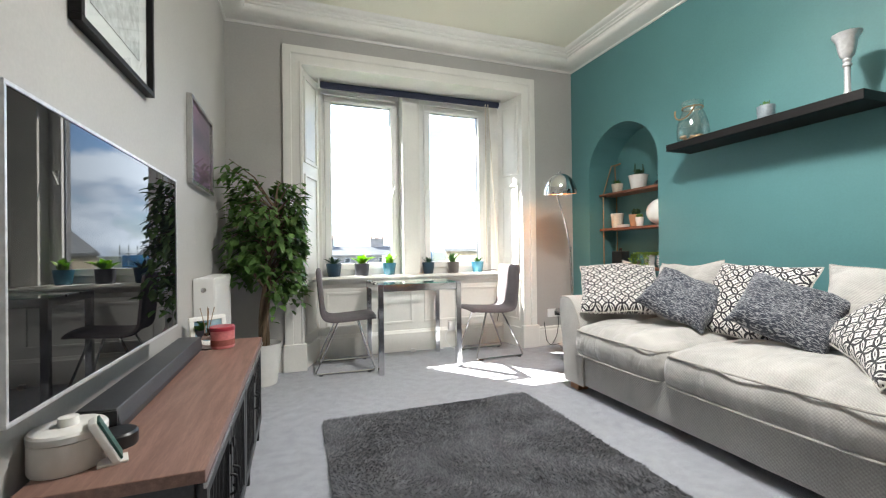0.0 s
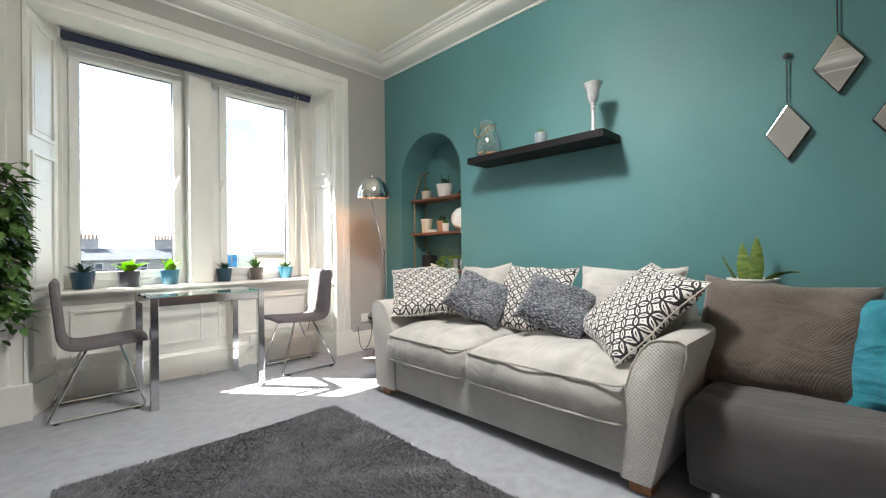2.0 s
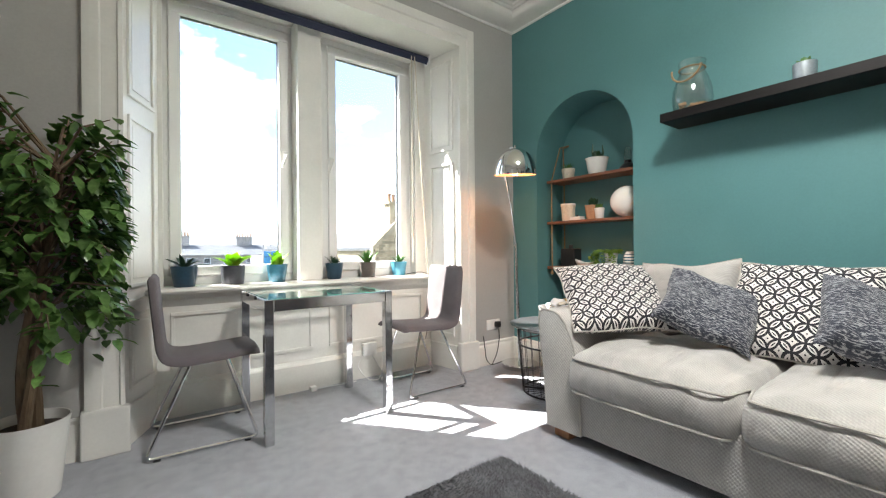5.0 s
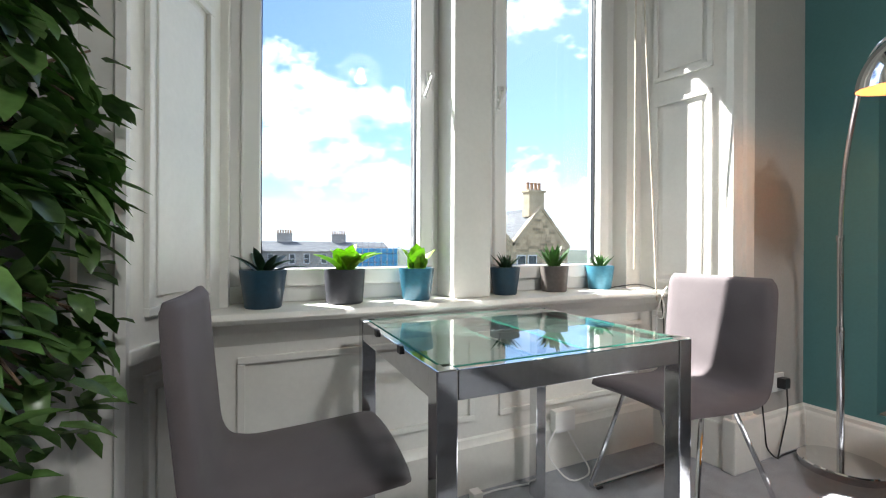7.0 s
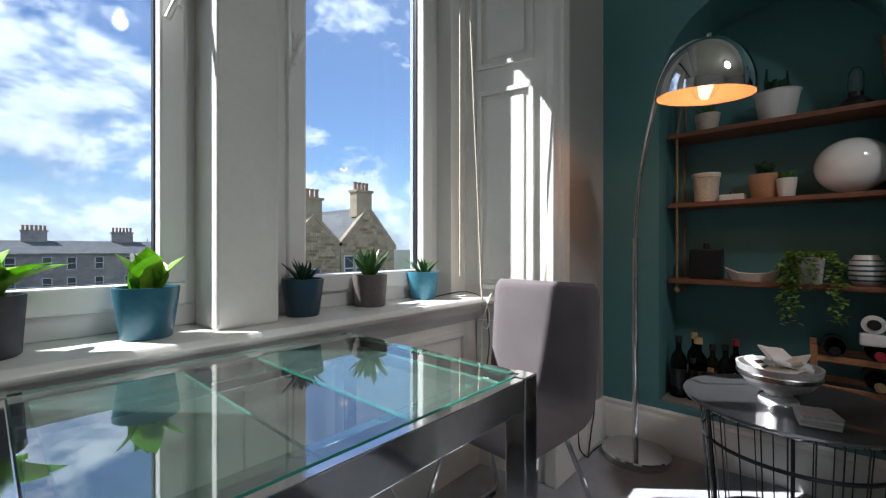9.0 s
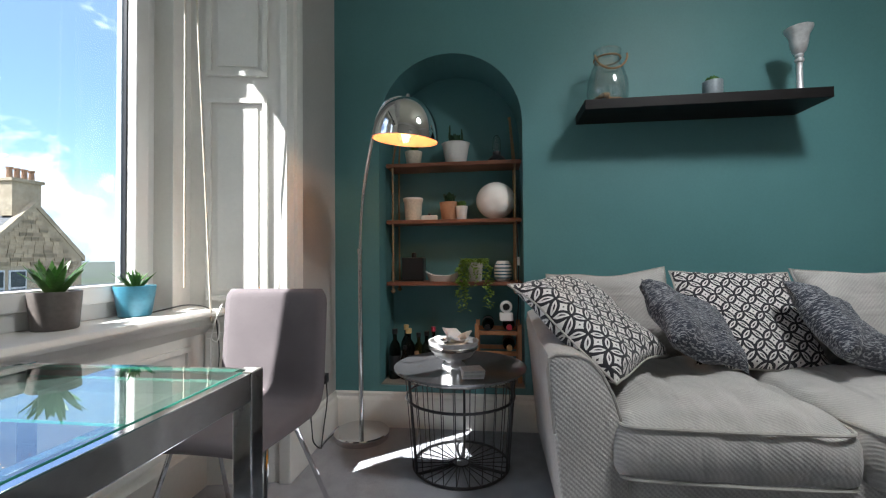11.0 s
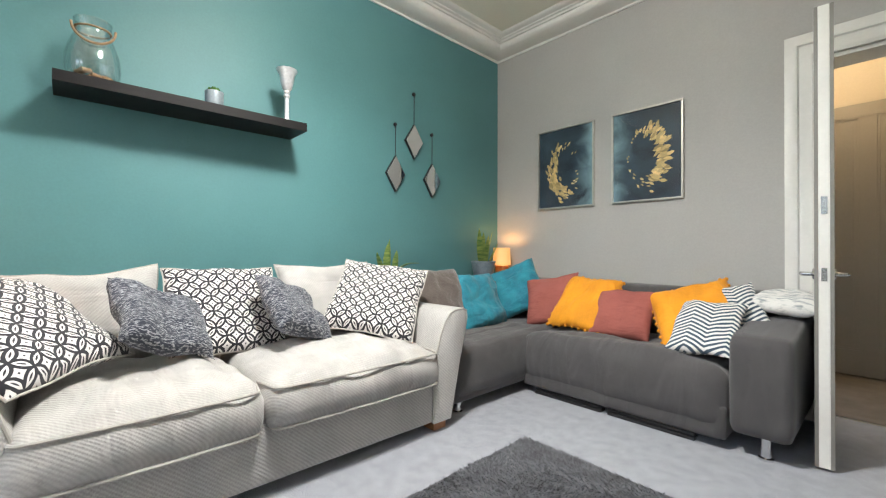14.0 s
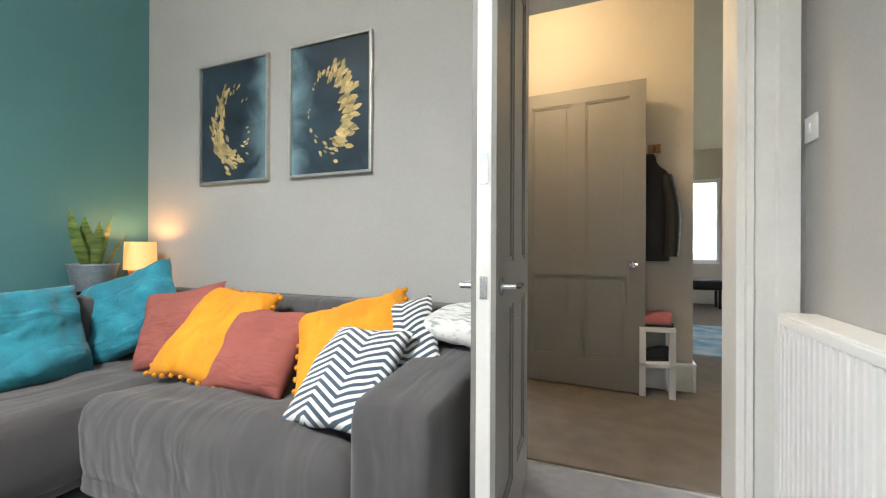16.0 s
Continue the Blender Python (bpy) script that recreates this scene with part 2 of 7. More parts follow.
CARPET = mat("grey_carpet", (0.355, 0.368, 0.405), (0.295, 0.307, 0.338), rough=0.95, scale=16, fine=330, bump=0.8, var=0.38, sheen=0.15, dist=0.004)
HALLCARPET = mat("beige_carpet", (0.205, 0.175, 0.137), (0.165, 0.139, 0.108), rough=0.95, scale=8, fine=420, bump=0.7, var=0.25, dist=0.004)
RUG = mat("charcoal_shag", (0.13, 0.134, 0.147), (0.082, 0.084, 0.093), rough=0.95, scale=9, fine=60, bump=0.2, var=0.22, sheen=0.25)
BEIGE = mat("beige_weave", (0.465, 0.449, 0.425), (0.385, 0.373, 0.353), rough=0.9, scale=5, fine=260, bump=0.5, var=0.13, stretch=(1.0, 1.0, 0.5), sheen=0.2, dist=0.003)
BEIGE2 = mat("beige_suede", (0.48, 0.463, 0.438), (0.39, 0.378, 0.358), rough=0.9, scale=9, fine=300, bump=0.3, var=0.08, sheen=0.35)
PIPING = mat("beige_piping", (0.46, 0.44, 0.40), rough=0.9, scale=30, fine=500)
GREYSOFA = mat("charcoal_cloth", (0.074, 0.070, 0.071), (0.062, 0.058, 0.06), rough=0.92, scale=6, fine=600, bump=0.35, var=0.14, sheen=0.25)
BROWN = mat("taupe_corduroy", (0.125, 0.100, 0.086), (0.092, 0.074, 0.063), rough=0.95, scale=6, fine=300, bump=0.6, var=0.2, sheen=0.35)
TEALCUSH = mat("teal_velvet", (0.018, 0.26, 0.34), (0.009, 0.155, 0.22), rough=0.75, scale=9, fine=120, bump=0.2, var=0.12, sheen=0.2)
TERRA = mat("terracotta_linen", (0.33, 0.095, 0.075), (0.28, 0.08, 0.065), rough=0.9, scale=9, fine=600, bump=0.4, var=0.13)
MUSTARD = mat("mustard_velvet", (0.78, 0.31, 0.006), (0.66, 0.25, 0.005), rough=0.8, scale=8, fine=160, bump=0.2, var=0.1, sheen=0.08)
PETAL = pattern_mat("petal_print", "petal", (0.70, 0.68, 0.65), (0.018, 0.018, 0.023), 0.043)
ZIGZAG = pattern_mat("zigzag_print", "zigzag", (0.72, 0.71, 0.68), (0.045, 0.075, 0.11), 0.095)
STREAK = pattern_mat("navy_tuft", "streak", (0.028, 0.034, 0.052), (0.36, 0.37, 0.39), 0.017)
FLORAL = pattern_mat("pale_print", "streak", (0.70, 0.69, 0.66), (0.30, 0.33, 0.34), 0.06)
CHROME = mat("chrome", (0.72, 0.72, 0.72), (0.68, 0.68, 0.69), rough=0.06, metal=1.0, scale=3, fine=30, bump=0.01, var=0.02)
LAMPCHROME = mat("satin_chrome", (0.74, 0.74, 0.74), (0.70, 0.70, 0.71), rough=0.17, metal=1.0, scale=3, fine=30, bump=0.01, var=0.02)
STEEL = mat("brushed_steel", (0.55, 0.54, 0.52), (0.48, 0.47, 0.46), rough=0.25, metal=1.0, scale=4, fine=200, bump=0.03, var=0.06)
TABLEMETAL = mat("polished_table_steel", (0.66, 0.66, 0.67), (0.60, 0.60, 0.61), rough=0.09, metal=1.0, scale=5, fine=60, bump=0.02, var=0.05)
BLACKMETAL = mat("black_metal", (0.018, 0.018, 0.02), (0.026, 0.026, 0.028), rough=0.42, metal=0.2, scale=8, fine=200, bump=0.05)
GREYMETAL = mat("dark_grey_metal", (0.05, 0.053, 0.058), (0.065, 0.068, 0.073), rough=0.45, metal=0.4, scale=6, fine=160, bump=0.06)
BLACKWOOD = mat("black_brown_veneer", (0.006, 0.0052, 0.0055), (0.009, 0.0075, 0.0075), rough=0.5, scale=10, fine=120, bump=0.1, stretch=(8, 0.7, 8))
WALNUT = mat("walnut_top", (0.25, 0.145, 0.115), (0.17, 0.095, 0.075), rough=0.42, scale=7, fine=60, bump=0.1, var=0.14, stretch=(7, 0.6, 7))
SHELFWOOD = mat("brown_shelf_wood", (0.22, 0.085, 0.042), (0.14, 0.05, 0.025), rough=0.5, scale=9, fine=70, bump=0.12, stretch=(7, 0.6, 7))
PALEWOOD = mat("orange_wood", (0.36, 0.17, 0.07), (0.28, 0.12, 0.05), rough=0.5, scale=8, fine=70, bump=0.1, stretch=(6, 6, 0.7))
ROPE = mat("jute_rope", (0.30, 0.20, 0.11), (0.22, 0.14, 0.075), rough=0.95, scale=60, fine=500, bump=0.6)
CHAIRCLOTH = mat("plum_grey_cloth", (0.120, 0.103, 0.109), (0.098, 0.084, 0.090), rough=0.88, scale=6, fine=700, bump=0.35, var=0.13, sheen=0.08)
BLACKPLASTIC = mat("black_plastic", (0.012, 0.012, 0.013), (0.018, 0.018, 0.019), rough=0.35, scale=10, fine=100, bump=0.03)
SCREEN = mat("tv_screen", (0.003, 0.003, 0.004), (0.0035, 0.0035, 0.0045), rough=0.012, scale=1, fine=5, bump=0.0, var=0.0)
SCREEN.node_tree.nodes["Principled BSDF"].inputs["Specular IOR Level"].default_value = 0.22
SILVERPLASTIC = mat("silver_plastic", (0.62, 0.62, 0.63), (0.58, 0.58, 0.59), rough=0.3, metal=0.4, scale=5, fine=60, bump=0.02)
CERAMIC = mat("white_ceramic", (0.76, 0.75, 0.72), (0.72, 0.71, 0.68), rough=0.25, scale=6, fine=60, bump=0.02, var=0.02)
CREAM = mat("cream_ceramic", (0.62, 0.56, 0.46), (0.56, 0.50, 0.41), rough=0.5, scale=8, fine=80, bump=0.05)
OPAL = mat("opal_glass", (0.84, 0.83, 0.80), (0.82, 0.81, 0.78), rough=0.12, scale=3, fine=20, bump=0.0, var=0.0, coat=0.5)
TERRAPOT = mat("clay_pot", (0.45, 0.26, 0.15), (0.38, 0.21, 0.12), rough=0.75, scale=10, fine=120, bump=0.15)
POTBLUE = mat("blue_glazed_pot", (0.022, 0.115, 0.175), (0.018, 0.095, 0.15), rough=0.35, scale=10, fine=60, bump=0.03)
POTNAVY = mat("navy_glazed_pot", (0.013, 0.05, 0.085), (0.012, 0.042, 0.072), rough=0.35, scale=10, fine=60, bump=0.03)
POTDARK = mat("charcoal_ribbed_pot", (0.034, 0.036, 0.046), (0.040, 0.042, 0.052), rough=0.5, scale=10, fine=60, bump=0.03)
POTTAUPE = mat("taupe_pot", (0.13, 0.115, 0.105), (0.11, 0.098, 0.09), rough=0.45, scale=10, fine=60, bump=0.03)
POTSKY = mat("light_blue_pot", (0.06, 0.23, 0.33), (0.05, 0.20, 0.29), rough=0.4, scale=10, fine=60, bump=0.03)
SOIL = mat("soil", (0.03, 0.022, 0.016), (0.05, 0.036, 0.026), rough=1.0, scale=60, fine=200, bump=0.8)
LEAF = mat("ficus_leaf", (0.09, 0.185, 0.055), (0.18, 0.315, 0.09), rough=0.27, scale=9, fine=60, bump=0.05, var=0.2, trans=0.52)
def vary_islands(m, low=0.55, high=1.5):
    """Each leaf of a joined crown a little lighter or darker."""
    n, l = m.node_tree.nodes, m.node_tree.links
    p = n["Principled BSDF"]
    ge, rg, sc = n.new("ShaderNodeNewGeometry"), n.new("ShaderNodeMapRange"), n.new("ShaderNodeVectorMath")
    rg.inputs["To Min"].default_value, rg.inputs["To Max"].default_value = low, high
    sc.operation = "SCALE"
    l.new(ge.outputs["Random Per Island"], rg.inputs["Value"])
    l.new(p.inputs["Base Color"].links[0].from_socket, sc.inputs[0])
    l.new(rg.outputs["Result"], sc.inputs["Scale"])
    l.new(sc.outputs["Vector"], p.inputs["Base Color"])
    p.inputs["Subsurface Weight"].default_value = 0.0
    p.inputs["Transmission Weight"].default_value = 0.0


LEAFBRIGHT = mat("bright_leaf", (0.34, 0.58, 0.04), (0.24, 0.46, 0.035), rough=0.4, scale=20, fine=100, bump=0.05, var=0.15, trans=0.5)
LEAFTRAIL = mat("trailing_leaf", (0.34, 0.50, 0.10), (0.22, 0.38, 0.07), rough=0.45, scale=20, fine=100, bump=0.05, var=0.2, trans=0.4)
LEAFDARK = mat("dark_succulent", (0.018, 0.06, 0.028), (0.03, 0.085, 0.035), rough=0.4, scale=30, fine=150, bump=0.08, var=0.2, trans=0.3)
LEAFMID = mat("green_succulent", (0.075, 0.19, 0.035), (0.05, 0.14, 0.03), rough=0.4, scale=30, fine=150, bump=0.08, var=0.2, trans=0.3)
SNAKE = mat("snake_plant_leaf", (0.30, 0.38, 0.10), (0.10, 0.20, 0.05), rough=0.4, scale=22, fine=100, bump=0.05, stretch=(0.5, 0.5, 2.5), trans=0.3)
BARK = mat("bark", (0.20, 0.14, 0.085), (0.12, 0.08, 0.05), rough=0.9, scale=14, fine=60, bump=0.6, stretch=(2, 2, 0.4), dist=0.006)
GLASS = glass_mat("clear_glass")
BOTTLE = glass_mat("dark_bottle_glass", (0.02, 0.03, 0.015), rough=0.05)
AMBER = glass_mat("amber_bottle_glass", (0.45, 0.20, 0.05), rough=0.05)
PANE = pane_mat("picture_glass", gloss=0.03)
# Pane tint is darkened to dim the sky seen through it.
WINDOWPANE = pane_mat("double_glazing", (0.62, 0.655, 0.685), gloss=0.014)
TABLEGLASS = pane_mat("green_tint_glass", (0.78, 0.92, 0.87), gloss=0.38)
LEAFGLASS = pane_mat("frosted_leaf_glass", (0.70, 0.86, 0.81), gloss=0.10, frost=0.12)
JARGLASS = pane_mat("thin_jar_glass", (0.97, 0.985, 0.98), gloss=0.11)
GALVANISED = mat("galvanised_blue_grey", (0.36, 0.41, 0.44), (0.26, 0.30, 0.33), rough=0.42, metal=0.5, scale=14, fine=90, bump=0.05, var=0.1)
TRAY = mat("black_lacquer_tray", (0.09, 0.093, 0.10), (0.105, 0.108, 0.115), rough=0.32, metal=0.55, scale=6, fine=90, bump=0.02, coat=1.0)
NICHEFLOOR = mat("dusty_ledge", (0.26, 0.235, 0.20), (0.20, 0.18, 0.155), rough=0.7, scale=8, fine=90)
GLASSEDGE = mat("glass_edge_green", (0.06, 0.30, 0.22), (0.05, 0.25, 0.19), rough=0.2, scale=5, fine=40, bump=0.0)
MIRROR = mat("mirror", (0.86, 0.86, 0.86), (0.85, 0.85, 0.85), rough=0.02, metal=1.0, scale=1, fine=5, bump=0.0, var=0.0)
NAVYBLIND = mat("navy_blind_cloth", (0.018, 0.024, 0.055), (0.022, 0.028, 0.06), rough=0.8, scale=8, fine=300, bump=0.2)
GREYDOOR = mat("grey_door_paint", (0.235, 0.225, 0.205), (0.215, 0.205, 0.188), rough=0.4, scale=2, fine=60, bump=0.06, var=0.03)
COAT = mat("black_quilted_coat", (0.008, 0.008, 0.009), (0.012, 0.012, 0.013), rough=0.6, scale=10, fine=120, bump=0.4)
PINK = mat("pink_wax", (0.62, 0.20, 0.20), (0.55, 0.17, 0.17), rough=0.4, scale=8, fine=80, bump=0.04)
REDLID = mat("red_lid", (0.35, 0.03, 0.05), (0.30, 0.025, 0.045), rough=0.3, scale=8, fine=80)
CORK = mat("cork", (0.42, 0.26, 0.14), (0.33, 0.19, 0.10), rough=0.9, scale=60, fine=300, bump=0.4)
GOLD = mat("gold_leaf", (0.74, 0.54, 0.25), (0.58, 0.40, 0.17), rough=0.45, metal=0.15, scale=12, fine=80, bump=0.1)
ARTBLUE = mat("pale_blue_wash", (0.05, 0.13, 0.19), (0.30, 0.42, 0.48), rough=0.5, scale=9, fine=40, bump=0.0, var=0.2)
DUSKART = mat("dusk_art_print", (0.018, 0.018, 0.07), (0.30, 0.10, 0.20), rough=0.35, scale=3, fine=20, bump=0.0, var=0.1, stretch=(1, 0.3, 1.6))
PAPER = mat("white_paper", (0.74, 0.74, 0.74), (0.70, 0.70, 0.71), rough=0.7, scale=3, fine=60, bump=0.0, var=0.02)
SILVERFRAME = mat("silver_frame", (0.60, 0.57, 0.52), (0.52, 0.49, 0.45), rough=0.35, metal=0.8, scale=12, fine=120, bump=0.05)
LAMPINSIDE = glow_mat("lamp_inside", (1.0, 0.36, 0.14), 0.15, (0.42, 0.20, 0.09))
BULB = glow_mat("bulb_filament", (1.0, 0.72, 0.35), 10.0)
WARMSHADE = glow_mat("lit_shade", (1.0, 0.40, 0.09), 0.075, (0.6, 0.42, 0.25))
CEILBULB = glow_mat("ceiling_lamp_bulb", (1.0, 0.94, 0.85), 14.0)
# Outside stone and slate lightened to stand in for missing sunlight and haze.
SANDSTONE = mat("sandstone", (0.56, 0.44, 0.30), (0.42, 0.33, 0.22), rough=0.9, scale=0.9, fine=6, bump=0.3, var=0.22, dist=0.05)
GREYSTONE = mat("grey_stone", (0.42, 0.39, 0.36), (0.34, 0.315, 0.29), rough=0.9, scale=0.5, fine=4, bump=0.3, var=0.15, dist=0.05)
SLATE = mat("slate", (0.20, 0.193, 0.187), (0.15, 0.146, 0.142), rough=0.8, scale=0.8, fine=9, bump=0.0, var=0.2)


def add_courses(m, width, height, low):
    """Coursed pieces in a far surface: joints and piece-to-piece change by a brick pattern."""
    n, l = m.node_tree.nodes, m.node_tree.links
    p = n["Principled BSDF"]
    co, cb, br, mu = n.new("ShaderNodeTexCoord"), n.new("ShaderNodeCombineXYZ"), n.new("ShaderNodeTexBrick"), n.new("ShaderNodeVectorMath")
    sp = n.new("ShaderNodeSeparateXYZ")
    l.new(co.outputs["Object"], sp.inputs[0])
    l.new(sp.outputs["X"], cb.inputs["X"])
    l.new(sp.outputs["Z"], cb.inputs["Y"])
    l.new(cb.outputs[0], br.inputs["Vector"])
    br.inputs["Scale"].default_value, br.inputs["Mortar Size"].default_value = 1.0, height * 0.07
    br.inputs["Brick Width"].default_value, br.inputs["Row Height"].default_value = width, height
    br.inputs["Color1"].default_value, br.inputs["Color2"].default_value, br.inputs["Mortar"].default_value = (1.15, 1.12, 1.1, 1), (0.75, 0.76, 0.8, 1), (low, low, low, 1)
    mu.operation = "MULTIPLY"
    l.new(p.inputs["Base Color"].links[0].from_socket, mu.inputs[0])
    l.new(br.outputs["Color"], mu.inputs[1])
    l.new(mu.outputs["Vector"], p.inputs["Base Color"])


add_courses(SLATE, 0.5, 0.22, 0.55)
add_courses(GREYSTONE, 0.8, 0.35, 0.7)
DARKPANE = mat("far_window_pane", (0.06, 0.07, 0.08), (0.10, 0.11, 0.12), rough=0.1, scale=0.5, fine=2, bump=0.0)
GRASS = mat("town_ground", (0.09, 0.11, 0.05), (0.12, 0.115, 0.10), rough=1.0, scale=0.05, fine=0.6, bump=0.0)
BLUESHEET = mat("blue_sheeting", (0.05, 0.26, 0.52), (0.07, 0.32, 0.60), rough=0.6, scale=1, fine=6, bump=0.2)
RUGBLUE = mat("blue_rug_far", (0.10, 0.28, 0.42), (0.45, 0.52, 0.56), rough=0.95, scale=4, fine=60, bump=0.2)


def add_ribs(m, pitch, depth, relief=0.0012):
    """Ribbed basket weave: slanting rows of small stitches in relief, hollows darkened in the colour."""
    n, l = m.node_tree.nodes, m.node_tree.links
    p = n["Principled BSDF"]
    co, sp = n.new("ShaderNodeTexCoord"), n.new("ShaderNodeSeparateXYZ")
    l.new(co.outputs["Object"], sp.inputs[0])
    x, y, z = sp.outputs["X"], sp.outputs["Y"], sp.outputs["Z"]
    s = math_node(n, l, "ADD", math_node(n, l, "ADD", math_node(n, l, "MULTIPLY", x, 0.75), math_node(n, l, "MULTIPLY", y, -0.66)), math_node(n, l, "MULTIPLY", z, 0.75))
    c = math_node(n, l, "ADD", math_node(n, l, "SUBTRACT", math_node(n, l, "MULTIPLY", z, 0.66), math_node(n, l, "MULTIPLY", x, 0.7)), math_node(n, l, "MULTIPLY", y, 0.75))
    w = math_node(n, l, "SINE", math_node(n, l, "MULTIPLY", s, 2 * math.pi / pitch))
    v = math_node(n, l, "SINE", math_node(n, l, "MULTIPLY", c, 2 * math.pi / (pitch * 0.8)))
    h = math_node(n, l, "MULTIPLY_ADD", v, 0.45, w)
    f = math_node(n, l, "MULTIPLY_ADD", h, depth, 1.0)
    sc = n.new("ShaderNodeVectorMath")
    sc.operation = "SCALE"
    l.new(p.inputs["Base Color"].links[0].from_socket, sc.inputs[0])
    l.new(f, sc.inputs["Scale"])
    l.new(sc.outputs["Vector"], p.inputs["Base Color"])
    b = n.new("ShaderNodeBump")
    b.inputs["Strength"].default_value, b.inputs["Distance"].default_value = 0.4, relief
    l.new(h, b.inputs["Height"])
    l.new(p.inputs["Normal"].links[0].from_socket, b.inputs["Normal"])
    l.new(b.outputs["Normal"], p.inputs["Normal"])


def add_folds(m, scale, stretch, dist, strength=0.6):
    """Soft creases of stuffed cloth, as relief."""
    n, l = m.node_tree.nodes, m.node_tree.links
    p = n["Principled BSDF"]
    co, mp, ns, b = n.new("ShaderNodeTexCoord"), n.new("ShaderNodeMapping"), n.new("ShaderNodeTexNoise"), n.new("ShaderNodeBump")
    mp.inputs["Scale"].default_value = stretch
    ns.inputs["Scale"].default_value, ns.inputs["Detail"].default_value, ns.inputs["Distortion"].default_value = scale, 2.0, 0.8
    b.inputs["Strength"].default_value, b.inputs["Distance"].default_value = strength, dist
    l.new(co.outputs["Object"], mp.inputs["Vector"])
    l.new(mp.outputs["Vector"], ns.inputs["Vector"])
    l.new(ns.outputs["Fac"], b.inputs["Height"])
    if p.inputs["Normal"].links:
        l.new(p.inputs["Normal"].links[0].from_socket, b.inputs["Normal"])
    l.new(b.outputs["Normal"], p.inputs["Normal"])


add_folds(GREYSOFA, 3.0, (2.6, 0.55, 0.8), 0.05, 0.5)
add_folds(TEALCUSH, 5, (0.9, 2.0, 1.0), 0.05, 0.7)
add_folds(MUSTARD, 5.5, (1.6, 0.8, 1.0), 0.045, 0.7)
add_folds(TERRA, 8, (0.8, 2.4, 1.0), 0.02, 0.6)
add_folds(BEIGE2, 5.0, (0.6, 2.0, 1.0), 0.04, 0.6)
add_folds(BEIGE, 5, (0.8, 1.4, 1.0), 0.02, 0.6)
add_folds(BROWN, 5, (1.0, 1.6, 1.0), 0.03, 0.6)
add_ribs(BEIGE, 0.0125, 0.105, 0.0016)
add_ribs(BEIGE2, 0.0115, 0.06, 0.001)
add_ribs(BROWN, 0.009, 0.05)
vary_islands(LEAF, 0.5, 1.6)
vary_islands(RUG, 0.84, 1.18)
BLACKWOOD.node_tree.nodes["Principled BSDF"].inputs["Specular IOR Level"].default_value = 0.2
vary_islands(GOLD, 0.5, 1.3)


# ---- mesh tools ----
class Geo:
    """Collects vertices and faces of one part."""

    def __init__(self):
        self.v, self.f = [], []

    def add(self, verts, faces, m=None):
        o = len(self.v)
        self.v += [tuple(m @ Vector(p)) for p in verts] if m is not None else [tuple(p) for p in verts]
        self.f += [tuple(i + o for i in q) for q in faces]
        return self

    def box(self, x0, y0, z0, x1, y1, z1, m=None):
        p = [(x, y, z) for z in (z0, z1) for y in (y0, y1) for x in (x0, x1)]
        return self.add(p, [(0, 2, 3, 1), (4, 5, 7, 6), (0, 1, 5, 4), (2, 6, 7, 3), (0, 4, 6, 2), (1, 3, 7, 5)], m)

    def prism(self, outline, a, b, axis="z", m=None):
        """An outline (counter-clockwise pairs) drawn out from a to b along an axis."""
        def put(p, c):
            return {"x": (c, p[0], p[1]), "y": (p[0], c, p[1]), "z": (p[0], p[1], c)}[axis]
        k = len(outline)
        verts = [put(p, a) for p in outline] + [put(p, b) for p in outline]
        faces = [tuple(reversed(range(k))), tuple(range(k, 2 * k))] + [(i, (i + 1) % k, k + (i + 1) % k, k + i) for i in range(k)]
        return self.add(verts, faces, m)

    def lathe(self, profile, seg=24, m=None, cap=True):
        """Pairs (radius, height) turned round z."""
        verts, faces = [], []
        for r, z in profile:
            verts += [(r * math.cos(2 * math.pi * i / seg), r * math.sin(2 * math.pi * i / seg), z) for i in range(seg)]
        for j in range(len(profile) - 1):
            faces += [(j * seg + i, j * seg + (i + 1) % seg, (j + 1) * seg + (i + 1) % seg, (j + 1) * seg + i) for i in range(seg)]
        if cap:
            if profile[0][0] > 1e-5:
                faces.append(tuple(reversed(range(seg))))
            if profile[-1][0] > 1e-5:
                faces.append(tuple(range((len(profile) - 1) * seg, len(profile) * seg)))
        return self.add(verts, faces, m)

    def tube(self, points, r, seg=10, closed=False, m=None):
        pts = [Vector(p) for p in points]
        k = len(pts)
        rad = r if isinstance(r, (list, tuple)) else [r] * k
        verts, faces = [], []
        up = Vector((0, 0, 1))
        side = None
        for i, p in enumerate(pts):
            a = pts[i - 1] if (i or closed) else p
            b = pts[(i + 1) % k] if (i < k - 1 or closed) else p
            d = (b - a).normalized()
            if side is None:
                side = d.cross(up if abs(d.z) < 0.95 else Vector((1, 0, 0))).normalized()
            side = (side - d * side.dot(d)).normalized()
            w = d.cross(side)
            verts += [p + (side * math.cos(2 * math.pi * s / seg) + w * math.sin(2 * math.pi * s / seg)) * rad[i] for s in range(seg)]
        for j in range(k if closed else k - 1):
            n = (j + 1) % k
            faces += [(j * seg + i, j * seg + (i + 1) % seg, n * seg + (i + 1) % seg, n * seg + i) for i in range(seg)]
        if not closed:
            faces += [tuple(reversed(range(seg))), tuple(range((k - 1) * seg, k * seg))]
        return self.add(verts, faces, m)


def arc(a, b, k):
    return [a + (b - a) * i / (k - 1) for i in range(k)]


